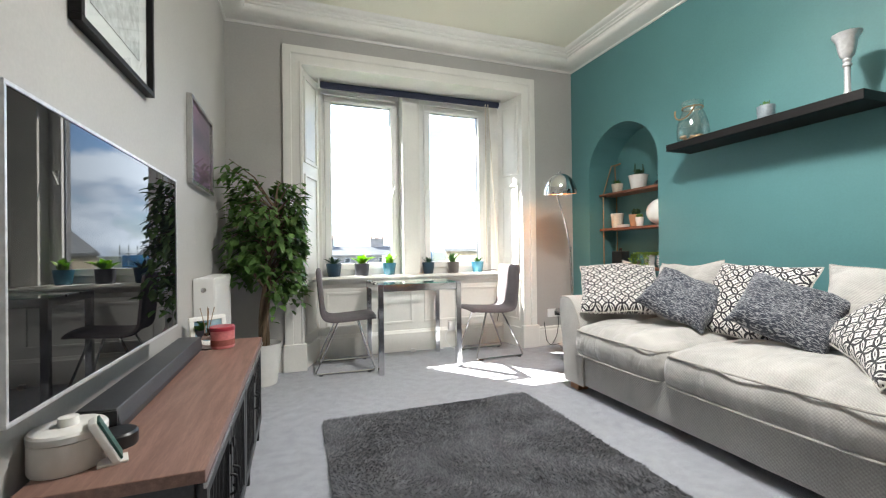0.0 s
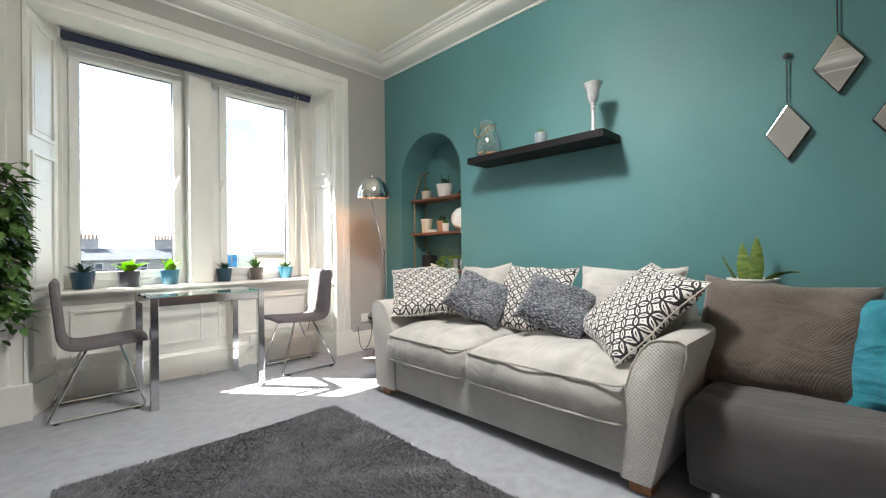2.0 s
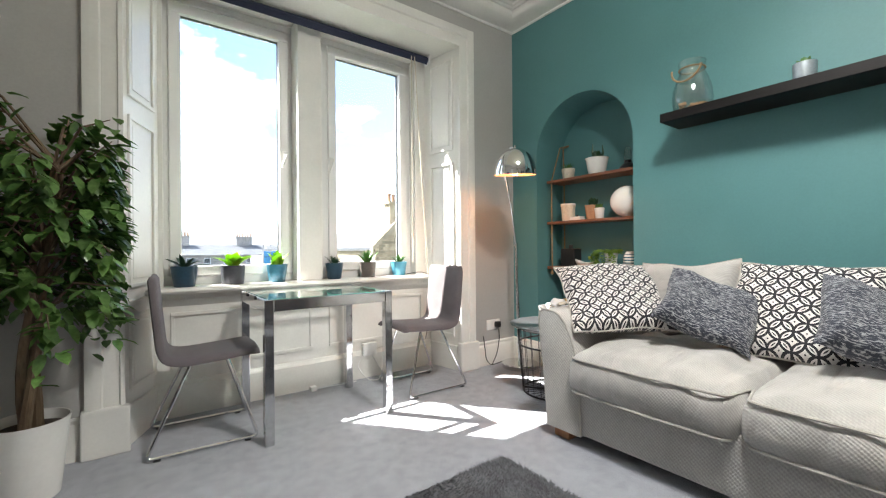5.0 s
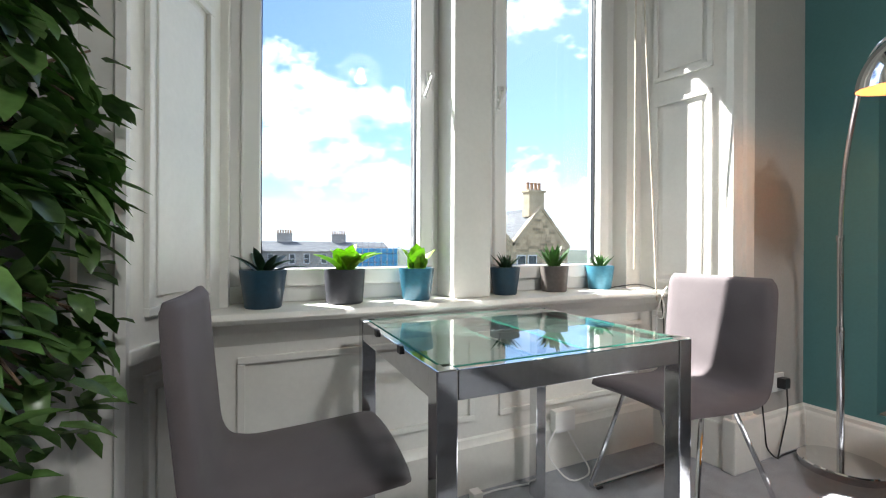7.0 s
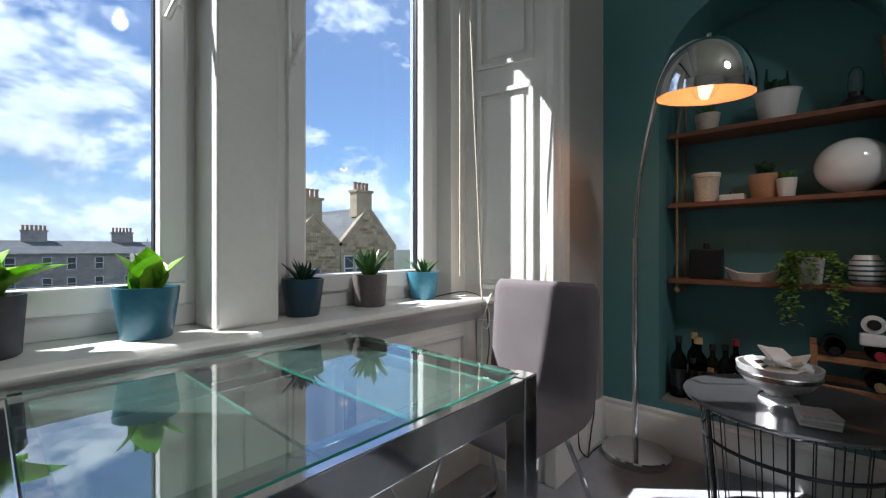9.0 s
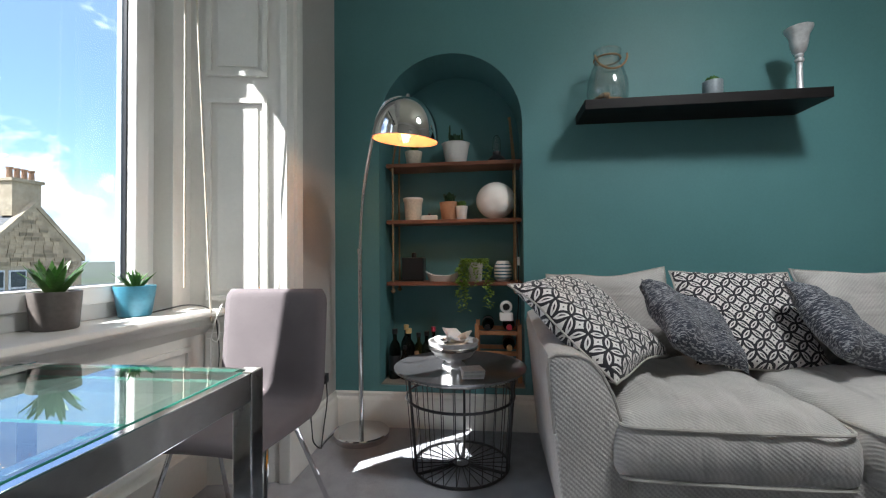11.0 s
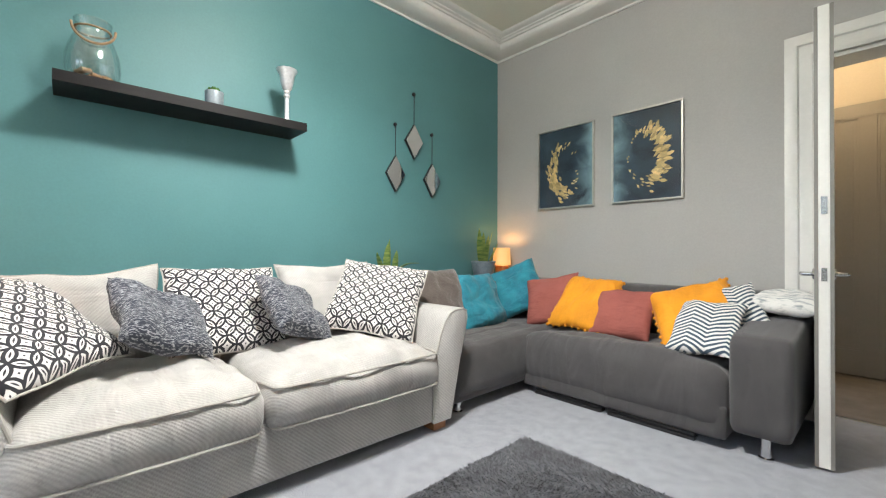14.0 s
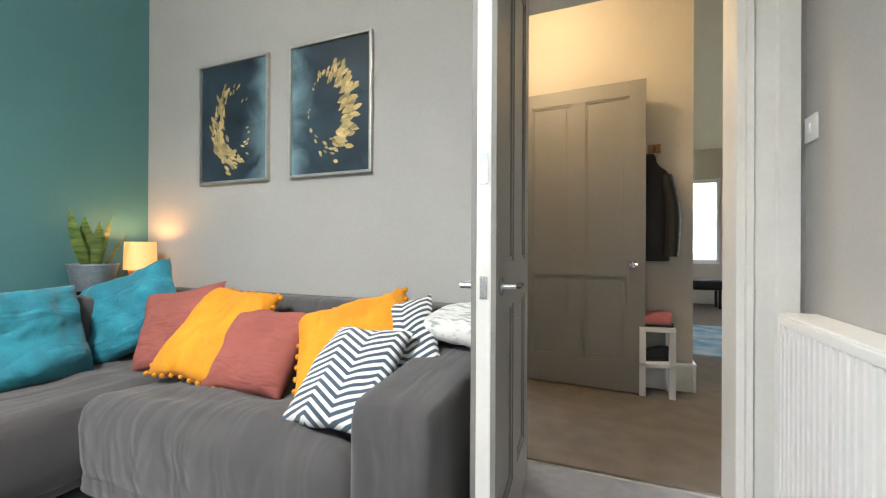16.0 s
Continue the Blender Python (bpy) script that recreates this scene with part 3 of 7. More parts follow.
def bend(points, r=0.03, k=5):
    """Rounds the inner corners of a line of points."""
    pts = [Vector(p) for p in points]
    out = [pts[0]]
    for a, b, c in zip(pts, pts[1:], pts[2:]):
        u, w = (a - b).normalized(), (c - b).normalized()
        d = min(r, (a - b).length * 0.45, (c - b).length * 0.45)
        for i in range(k):
            t = i / (k - 1)
            out.append((b + u * d) * (1 - t) ** 2 + b * 2 * t * (1 - t) + (b + w * d) * t ** 2)
    return out + [pts[-1]]


def part(name, geo, material, parent=None, label="", bevel=0.0, seg=2, smooth=35):
    me = bpy.data.meshes.new(name)
    if isinstance(geo, Geo):
        me.from_pydata(geo.v, [], geo.f)
    bm = bmesh.new()
    bm.from_mesh(me)
    bmesh.ops.recalc_face_normals(bm, faces=bm.faces)
    if bevel:
        sharp = [e for e in bm.edges if len(e.link_faces) == 2 and e.calc_face_angle(0) > 0.5]
        bmesh.ops.bevel(bm, geom=sharp, offset=bevel, segments=seg, profile=0.6, affect="EDGES", clamp_overlap=True)
    bm.to_mesh(me)
    bm.free()
    me.materials.append(material)
    if not bevel:
        me.shade_smooth()
        me.set_sharp_from_angle(angle=radians(smooth))
    ob = new(name, me)
    if parent is not None:
        ob.parent = parent
    if label:
        ob["label"] = label
    return ob


def thing(name, place, label, category, group="", turn=0.0, kind=""):
    e = new(name)
    e.empty_display_size = 0.1
    e.matrix_basis = pose(*place, 0, 0, turn)
    return tagged(e, label, category, group, kind)


def structure(name, geo, material, label="", category="", bevel=0.0, seg=2, smooth=35):
    return tagged(part(name, geo, material, None, "", bevel, seg, smooth), label, category or name.split("_")[0], "", "structure")

# ---- large structure ----
WX, EX, SY, NY, CZ = 1.03, 4.43, 1.04, 5.74, 3.03
T = 0.22


def east(y):
    """Face of the east wall, which stands a degree out of square."""
    return EX + (3.4 - y) * 0.016



structure("floor", Geo().box(WX - T, 0.86, -0.12, EX + 0.55, 6.05, 0.0), CARPET, "mottled grey cut-pile fitted carpet", "floor")
structure("floor_hall", Geo().box(-2.4, -6.2, -0.12, 4.6, 0.855, 0.0), HALLCARPET, "beige-brown hall carpet", "floor")
structure("ceiling", Geo().box(WX - T, SY - T, CZ, EX + 0.55, 6.6, CZ + 0.15), CEIL, "off-white painted plaster ceiling", "ceiling")
structure("wall_west", Geo().box(WX - T, SY - T, 0, WX, 6.6, CZ), GREY, "plain grey painted wall", "wall")
# north wall round the window recess
OX0, OX1, OZ = 1.61, 3.775, 2.635
g = Geo().box(WX, NY, 0, OX0, 6.45, CZ).box(OX1, NY, 0, EX, 6.45, CZ).box(OX0, NY, OZ, OX1, 6.45, CZ).box(OX0, 6.12, 0, OX1, 6.45, 0.74)
structure("wall_north", g, GREY, "grey painted wall round a deep window recess", "wall")
# south wall round the doorway
DX0, DX1, DZ = 1.205, 2.04, 2.13
g = Geo().box(WX, SY - 0.18, 0, DX0, SY, CZ).box(DX1, SY - 0.18, 0, EX + 0.3, SY, CZ).box(DX0, SY - 0.18, DZ, DX1, SY, CZ)
structure("wall_south", g, GREY, "plain grey painted wall with a doorway", "wall")


# east wall with an arched niche
def east_wall():
    y0, y1, zb, zs, depth = 4.63, 5.47, 0.235, 1.755, 0.335
    r, cy = (y1 - y0) / 2, (y0 + y1) / 2
    k = 28
    ring = [(cy - r * math.cos(math.pi * i / k), zs + r * math.sin(math.pi * i / k)) for i in range(k + 1)]
    x = EX
    g = Geo()

    def quad(a, b, c, d):
        g.add([a, b, c, d], [(0, 1, 2, 3)])
    for a, b, c, d in ((SY, 0, y0, CZ), (y1, 0, NY, CZ)):
        quad((x, a, b), (x, c, b), (x, c, d), (x, a, d))
    quad((x, y0, 0), (x, y1, 0), (x, y1, zb), (x, y0, zb))
    for (a, za), (b, zb2) in zip(ring, ring[1:]):
        quad((x, a, za), (x, b, zb2), (x, b, CZ), (x, a, CZ))
    line = [(y0, zb)] + ring + [(y1, zb)]
    for (a, za), (b, zb2) in zip(line, line[1:]):
        quad((x, a, za), (x, b, zb2), (x + depth, b, zb2), (x + depth, a, za))
    g.add([(x + depth, a, z) for a, z in line], [tuple(range(len(line)))])
    quad((x, y0, zb), (x, y1, zb), (x + depth, y1, zb), (x + depth, y0, zb))
    g.box(x + depth + 0.01, SY, 0, x + depth + 0.15, NY + 0.2, CZ)
    g.v = [(a + east(b) - EX, b, c) for a, b, c in g.v]
    return structure("wall_east", g, TEAL, "teal painted wall with an arched niche", "wall")


east_wall()
structure("niche_ledge", Geo().box(EX - 0.018, 4.633, 0.20, EX + 0.305, 5.467, 0.243), NICHEFLOOR, "dusty bare ledge at the foot of the niche", "ledge", 0.003)


# cornice, a moulded profile run round the room
def run(name, profile, path, material, label, closed=False, category="trim"):
    """Draws a profile (out, up) along a line of floor points with mitred corners; out is to the right of the way."""
    pts = [Vector((p[0], p[1])) for p in path]
    k = len(pts)
    g = Geo()
    rows = []
    for i, p in enumerate(pts):
        d0 = (p - pts[i - 1]).normalized() if (i or closed) else None
        d1 = (pts[(i + 1) % k] - p).normalized() if (i < k - 1 or closed) else None
        d0, d1 = d0 or d1, d1 or d0
        n0, n1 = Vector((d0.y, -d0.x)), Vector((d1.y, -d1.x))
        n = (n0 + n1).normalized()
        s = 1.0 / max(0.3, n.dot(n0))
        rows.append([(p.x + n.x * o * s, p.y + n.y * o * s, z) for o, z in profile])
    m = len(profile)
    verts = [v for r in rows for v in r]
    faces = []
    for j in range(k if closed else k - 1):
        q = (j + 1) % k
        faces += [(j * m + i, q * m + i, q * m + (i + 1) % m, j * m + (i + 1) % m) for i in range(m)]
    if not closed:
        faces += [tuple(range(m)), tuple(reversed(range((k - 1) * m, k * m)))]
    g.add(verts, faces)
    return structure(name, g, material, label, category, smooth=30)


CORN = [(0, 2.905), (0.012, 2.905), (0.016, 2.918), (0.03, 2.92)]
CORN += [(0.03 + 0.16 * math.sin(a), 2.92 + 0.055 * (1 - math.cos(a))) for a in arc(0.15, math.pi / 2, 7)]
CORN = [(o if o < 0.03 else 0.03 + (o - 0.03) * 0.88, z) for o, z in CORN]
CORN += [(0.172, 2.985), (0.19, 2.985), (0.197, 2.995), (0.217, 3.0), (0.222, 3.008), (0.25, 3.012), (0.268, 3.02), (0.276, CZ - 0.001), (0, CZ - 0.001)]
run("cornice", CORN, [(WX, SY), (WX, NY), (east(NY), NY), (east(SY), SY)], WHITE, "white moulded plaster cornice", closed=True)
SKIRT = [(0, 0), (0.022, 0), (0.022, 0.15), (0.018, 0.165), (0.012, 0.172), (0.012, 0.19), (0.004, 0.2), (0, 0.2)]
run("baseboard", SKIRT, [(1.46, NY), (WX, NY)][::-1], WHITE, "tall white moulded skirting board")
run("baseboard_east", SKIRT, [(3.93, NY), (east(NY), NY), (east(SY), SY), (2.2, SY)], WHITE, "tall white moulded skirting board")
run("baseboard_west", SKIRT, [(WX, SY + 0.03), (WX, NY)], WHITE, "tall white moulded skirting board")


# window recess: architrave, splayed sides, panelling, sill
def architrave(name, x0, x1, top, y, w, out, label):
    """Moulded frame round an opening, proud of the wall y towards out (+1 or -1)."""
    prof = [(0, 0), (0, 0.03), (0.018, 0.035), (0.024, 0.022), (w * 0.55, 0.02), (w * 0.6, 0.032), (w * 0.85, 0.036), (w, 0.03), (w, 0)]
    g = Geo()
    line = [((x0, 0.0), (-1, 0)), ((x0, top), (-1, 1)), ((x1, top), (1, 1)), ((x1, 0.0), (1, 0))]
    rows = [[(c[0] + d[0] * a, y + out * b, c[1] + d[1] * a) for a, b in prof] for c, d in line]
    m = len(prof)
    g.add([v for r in rows for v in r], [(j * m + i, (j + 1) * m + i, (j + 1) * m + (i + 1) % m, j * m + (i + 1) % m) for j in range(3) for i in range(m)] + [tuple(range(m)), tuple(range(3 * m, 4 * m))])
    return structure(name, g, WHITE, label, "trim", smooth=25)


architrave("trim_window", OX0 + 0.015, OX1 - 0.015, OZ - 0.015, NY, 0.155, -1, "wide white moulded window architrave")
for i, x in enumerate((OX0 - 0.06, OX1 + 0.06)):
    structure("plinth_block" + ("", "_east")[i], Geo().box(x - 0.095, NY - 0.055, 0, x + 0.095, NY, 0.23), WHITE, "white plinth block at the foot of the architrave", "trim", 0.008)

BX0, BX1, BY = 1.775, 3.70, 6.13


def moulding(g, m, x0, z0, x1, z1, w=0.022, d=0.014):
    """A raised picture-frame moulding on the plane y=0 (towards -y), placed by m."""
    for a, b, c, e in ((x0, z0, x1, z0 + w), (x0, z1 - w, x1, z1), (x0, z0 + w, x0 + w, z1 - w), (x1 - w, z0 + w, x1, z1 - w)):
        g.box(a, -d, b, c, 0, e, m)


def splay(name, side, label):
    """One splayed, panelled shutter side of the recess."""
    a, b = (Vector((OX0, NY, 0)), Vector((BX0, BY, 0))) if side < 0 else (Vector((BX1, BY, 0)), Vector((OX1, NY, 0)))
    d = (b - a)
    w = d.length
    m = Matrix.Translation(a) @ pose(0, 0, 0, 0, 0, math.degrees(math.atan2(d.y, d.x)))
    body = structure(name, Geo().box(0, 0.0, 0, w, 0.05, OZ, m), WHITE, label, "panelling")
    for z0, z1 in ((0.27, 0.66), (0.80, 1.70), (1.80, 2.56)):
        g = Geo()
        moulding(g, m, 0.07, z0, w - 0.06, z1)
        panel = part("panel_moulding", g, WHITE, body, bevel=0.003)
        part("panel_field", Geo().box(0.115, -0.006, z0 + 0.045, w - 0.105, 0, z1 - 0.045, m), WHITE, panel, bevel=0.003)
    part("skirting", Geo().box(0, -0.02, 0, w, 0, 0.2, m), WHITE, body, bevel=0.006)
    rail = part("dado", Geo().box(0, -0.018, 0.70, w, 0, 0.735, m), WHITE, body, bevel=0.006)
    return body


splay("shutter_side_west", -1, "white panelled shutter side of the window recess")
splay("shutter_side_east", 1, "white panelled shutter side of the window recess")
structure("recess_head", Geo().box(OX0, NY, OZ - 0.012, OX1, 6.2, OZ + 0.03), WHITE, "white boarded head of the window recess", "panelling")
apron = structure("window_apron", Geo().box(1.70, 6.07, 0, 3.75, 6.12, 0.735), WHITE, "white panelled apron under the window sill", "panelling")
am = Matrix.Translation((0, 6.07, 0))
for x0, x1 in ((1.83, 2.68), (2.80, 3.62)):
    g = Geo()
    moulding(g, am, x0, 0.28, x1, 0.62)
    part("panel_moulding", g, WHITE, apron, bevel=0.003)
part("skirting", Geo().prism([(6.045, 0), (6.07, 0), (6.07, 0.21), (6.06, 0.205), (6.052, 0.185), (6.045, 0.18)], 1.74, 3.735, "x"), WHITE, apron)
part("rail", Geo().prism([(6.03, 0.70), (6.07, 0.655), (6.07, 0.735), (6.03, 0.735)], 1.70, 3.77, "x"), WHITE, apron, bevel=0.004)
structure("window_sill", Geo().prism([(5.975, 0.737), (6.40, 0.737), (6.40, 0.77), (5.975, 0.77), (5.962, 0.7535)], 1.66, 3.775, "x"), WHITE, "white painted window sill, worn at the front", "sill", 0.006)


def window(name, x0, x1, handle_x):
    """Plastic-framed window with one opening sash."""
    w = thing(name, ((x0 + x1) / 2, 6.25, 0.77), "white plastic window with one large clear pane", "window", kind="structure")
    c = (x0 + x1) / 2
    h0, h1 = -(x1 - x0) / 2, (x1 - x0) / 2

    def ring(a, b, z0, z1, t, y0, y1):
        return Geo().box(a, y0, z0, b, y1, z0 + t).box(a, y0, z1 - t, b, y1, z1).box(a, y0, z0 + t, a + t, y1, z1 - t).box(b - t, y0, z0 + t, b, y1, z1 - t)
    part("frame", ring(h0 - 0.125, h1 + 0.125, 0.0, 1.865, 0.06, -0.03, 0.06), UPVC, w, bevel=0.006)
    sash = part("sash", ring(h0 - 0.066, h1 + 0.066, 0.058, 1.79, 0.064, -0.05, 0.035), UPVC, w, bevel=0.008)
    part("gasket", ring(h0 - 0.004, h1 + 0.004, 0.118, 1.730, 0.006, -0.010, 0.012), BLACKPLASTIC, sash)
    pane = part("pane", Geo().box(h0 - 0.003, 0.0, 0.119, h1 + 0.003, 0.004, 1.729), WINDOWPANE, sash)
    pane.visible_shadow = False
    hg = Geo().box(-0.014, -0.066, 0.87, 0.014, -0.05, 0.93).box(-0.008, -0.085, 0.905, 0.008, -0.06, 0.922)
    hg.tube(bend([(0, -0.082, 0.915), (0.006, -0.086, 0.91), (-0.03, -0.09, 0.81)], 0.01), 0.0085)
    hd = part("window_handle", hg, UPVC, sash, "white lever handle", bevel=0.003)
    hd.location.x = handle_x - c
    part("trickle_vent", Geo().box(-0.16, -0.036, 1.815, 0.16, -0.03, 1.84), UPVC, w, bevel=0.002)
    return w


window("window_1", 1.90, 2.495, 2.535)
window("window_2", 2.925, 3.49, 2.885)
# Unseen block added outside to throw shade on the east chair's back.
structure("stone_mullion", Geo().box(2.60, 6.41, 0.70, 2.725, 6.60, 2.75), GREYSTONE, "unseen grey stone block outside that shades the east chair", "trim", 0.01)
structure("mullion", Geo().box(2.588, 6.062, 0.77, 2.757, 6.40, OZ), WHITE, "thick white mullion between the two windows", "trim", 0.008)
lining = structure("window_lining", Geo().box(1.775, 6.20, 2.62, 3.62, 6.40, OZ + 0.01), WHITE, "white lining round the windows", "trim", 0.004)
for x0, x1, y in ((BX0 - 0.02, 1.80, 6.13), (3.60, BX1 + 0.03, 6.13), (2.75, 2.805, 6.19)):
    part("jamb", Geo().box(x0, y, 0.77, x1, 6.40, 2.618), WHITE, lining, bevel=0.004)

# door and doorway
architrave("trim_door", DX0, DX1, DZ, SY, 0.15, 1, "white moulded door architrave")
g = Geo().box(DX0 - 0.002, SY - 0.2, 0, DX0 + 0.025, SY + 0.004, DZ).box(DX1 - 0.025, SY - 0.2, 0, DX1 + 0.002, SY + 0.004, DZ).box(DX0, SY - 0.2, DZ - 0.025, DX1, SY + 0.004, DZ)
structure("door_lining", g, WHITE, "white painted door lining", "trim", 0.003)
structure("threshold_strip", Geo().prism([(0.845, 0.0), (0.875, 0.0), (0.87, 0.006), (0.85, 0.006)], DX0 + 0.02, DX1 - 0.02, "x"), STEEL, "thin metal carpet threshold strip", "strip")


def panel_door(name, place, turn, width, height, colour, edge, label, lever):
    """Four-panelled door leaf, hinged at its origin, running along +x; both faces panelled."""
    d = thing(name, place, label, "door", turn=turn, kind="structure")
    t = 0.02
    st, mid = 0.105, width / 2
    leaf = Geo().box(0, -t, 0.0, width, t, height)
    part("leaf", leaf, edge, d, bevel=0.003)
    for s in (-1, 1):
        f = Geo()
        y0, y1 = sorted((s * t, s * (t + 0.014)))
        for a, b, c, e in ((0, 0, st, height), (width - st, 0, width, height), (mid - 0.05, 0.2, mid + 0.05, height - st), (st, 0, width - st, 0.2), (st, height - st, width - st, height), (st, 0.80, mid - 0.05, 0.94), (mid + 0.05, 0.80, width - st, 0.94)):
            f.box(a, y0, b, c, y1, e)
        for a, b in ((st, mid - 0.05), (mid + 0.05, width - st)):
            for z0, z1 in ((0.2, 0.80), (0.94, height - st)):
                y2, y3 = sorted((s * t, s * (t + 0.004)))
                f.box(a + 0.035, y2, z0 + 0.035, b - 0.035, y3, z1 - 0.035)
                ym, yn = sorted((s * t, s * (t + 0.009)))
                for q0, q1, q2, q3 in ((a, z0, b, z0 + 0.014), (a, z1 - 0.014, b, z1), (a, z0 + 0.014, a + 0.014, z1 - 0.014), (b - 0.014, z0 + 0.014, b, z1 - 0.014)):
                    f.box(q0, ym, q1, q2, yn, q3)
        ya, yb = sorted((s * t, s * (t + 0.002)))
        f.box(0.002, ya, 0.002, width - 0.002, yb, height - 0.002)
        part("door_panelling", f, colour, d, bevel=0.0025)
        hx = width - 0.06
        if lever:
            h = Geo().lathe([(0.0, 0), (0.026, 0), (0.026, 0.006), (0.01, 0.01), (0.009, 0.045), (0, 0.046)], 16, pose(hx, s * (t + 0.014), 0.875, -90 * s, 0, 0))
            h.tube(bend([(hx, s * (t + 0.053), 0.875), (hx - 0.03, s * (t + 0.063), 0.875), (hx - 0.11, s * (t + 0.058), 0.872)], 0.02), 0.009)
        else:
            h = Geo().lathe([(0.0, 0), (0.024, 0), (0.024, 0.005), (0.01, 0.008), (0.01, 0.03), (0.026, 0.04), (0.03, 0.055), (0.022, 0.068), (0, 0.072)], 18, pose(hx - 0.02, s * (t + 0.014), 0.88, -90 * s, 0, 0))
        part("door_handle", h, CHROME, d, "polished chrome handle")
    part("latch_plate", Geo().box(width - 0.001, -0.011, 1.15, width + 0.002, 0.011, 1.23), STEEL, d)
    part("keep_plate", Geo().box(width - 0.001, -0.010, 0.845, width + 0.002, 0.010, 0.905), STEEL, d)
    part("hinge", Geo().box(-0.01, -0.025, 0.25, 0.012, 0.025, 0.34).box(-0.01, -0.025, 1.75, 0.012, 0.025, 1.84), BLACKMETAL, d)
    return d


panel_door("door_1", (2.018, 1.0, 0.012), 94.5, 0.76, 2.10, GREYDOOR, WHITE, "open panelled door, grey faces with white edge", True)

# hall and the room beyond
hall = structure("wall_hall", Geo().box(1.115, -0.72, 0, 2.6, -0.52, 2.9), HALLWALL, "cream painted hall walls", "wall")
for box in (
    (2.36, -0.52, 0, 2.56, -0.36, 2.9),
    (2.36, 0.5, 0, 2.56, 0.86, 2.9),
    (2.36, -0.36, 2.2, 2.56, 0.5, 2.9),
    (-2.4, -6.4, 0, 3.4, -6.2, 0.75),
    (-2.4, -6.4, 0.75, -0.25, -6.2, 2.9),
    (0.75, -6.4, 0.75, 3.4, -6.2, 2.9),
    (-0.25, -6.4, 2.35, 0.75, -6.2, 2.9),
    # Gap added in this unseen west wall to let sky light into the hall.
    (-2.6, -6.4, 0, -2.4, -3.4, 2.9),
    (-2.6, -1.6, 0, -2.4, 0.86, 2.9),
    (-2.6, -3.4, 0, -2.4, -1.6, 0.75),
    (-2.6, -3.4, 2.4, -2.4, -1.6, 2.9),
    (2.6, -6.4, 0, 2.8, -0.72, 2.9),
    (3.4, -0.72, 0, 3.6, 0.86, 2.9),
    (-2.4, 0.66, 0, WX, 0.86, 2.9),
):
    part("wall_section", Geo().box(*box), HALLWALL, hall)
structure("ceiling_hall", Geo().box(-2.6, -6.4, 2.9, 3.6, 0.86, 3.0), CEIL, "plain hall ceiling", "ceiling")
structure("baseboard_hall", Geo().box(1.117, -0.52, 0, 2.355, -0.502, 0.20).box(1.095, -0.71, 0, 1.115, -0.502, 0.20), WHITE, "tall white hall skirting board", "baseboard", 0.004)
panel_door("door_2", (2.31, -0.385, 0.012), 176.5, 0.885, 2.15, GREYDOOR, GREYDOOR, "open four-panelled grey hall door with chrome knob", False)
w3 = thing("window_3", (0.25, -6.3, 0.75), "white window in the far bedroom", "window", kind="structure")
g = Geo().box(-0.5, -0.04, 0, 0.5, 0.04, 0.07).box(-0.5, -0.04, 1.53, 0.5, 0.04, 1.6).box(-0.5, -0.04, 0.07, -0.43, 0.04, 1.53).box(0.43, -0.04, 0.07, 0.5, 0.04, 1.53)
part("frame", g, UPVC, w3, bevel=0.006)
p3 = part("pane", Geo().box(-0.43, -0.003, 0.07, 0.43, 0.003, 1.53), WINDOWPANE, w3)
p3.visible_shadow = False

# ---- soft furniture ----
def pillow(w, h, t, seed, sag=0.0, nu=26, pinch=0.10, wrinkle=0.012, piping=False):
    """Stuffed square cushion in the xy plane, z thick."""
    g = Geo()
    rows = {}
    verts = []
    for s in (1, -1):
        for j in range(nu + 1):
            for i in range(nu + 1):
                u, v = 2 * i / nu - 1, 2 * j / nu - 1
                edge = i in (0, nu) or j in (0, nu)
                if edge and s < 0:
                    rows[s, i, j] = rows[1, i, j]
                    continue
                x = u * w / 2 * (1 - pinch * 0.55 * (1 - (v * v)) * abs(u) ** 3)
                y = v * h / 2 * (1 - pinch * 0.55 * (1 - (u * u)) * abs(v) ** 3)
                z = s * t / 2 * (max(0.0, (1 - u ** 4) * (1 - v ** 4))) ** 0.55
                n = noise.noise(Vector((x * 7 + seed * 3.1, y * 7 - seed * 1.7, s * 2.0 + seed)))
                n2 = noise.noise(Vector((x * 22 + seed, y * 14, s + seed * 2)))
                z += s * (wrinkle * n + wrinkle * 0.4 * n2) * (0 if edge else 1)
                y -= sag * (1 - u * u) * max(0, v) * h
                x += 0.012 * noise.noise(Vector((v * 1.6 + seed * 2.3, u * 1.2, seed)))
                y += 0.014 * noise.noise(Vector((u * 1.6 - seed * 1.9, v * 1.2, seed + 5)))
                z += 0.018 * noise.noise(Vector((u * 1.1 + seed, v * 1.1 - seed, 3.0)))
                rows[s, i, j] = len(verts)
                verts.append((x, y, z))
    faces = []
    for s in (1, -1):
        for j in range(nu):
            for i in range(nu):
                q = (rows[s, i, j], rows[s, i + 1, j], rows[s, i + 1, j + 1], rows[s, i, j + 1])
                faces.append(q if s > 0 else tuple(reversed(q)))
    g.add(verts, faces)
    rim = [verts[rows[1, i, 0]] for i in range(nu)] + [verts[rows[1, nu, j]] for j in range(nu)] + [verts[rows[1, i, nu]] for i in range(nu, 0, -1)] + [verts[rows[1, 0, j]] for j in range(nu, 0, -1)]
    return g, rim


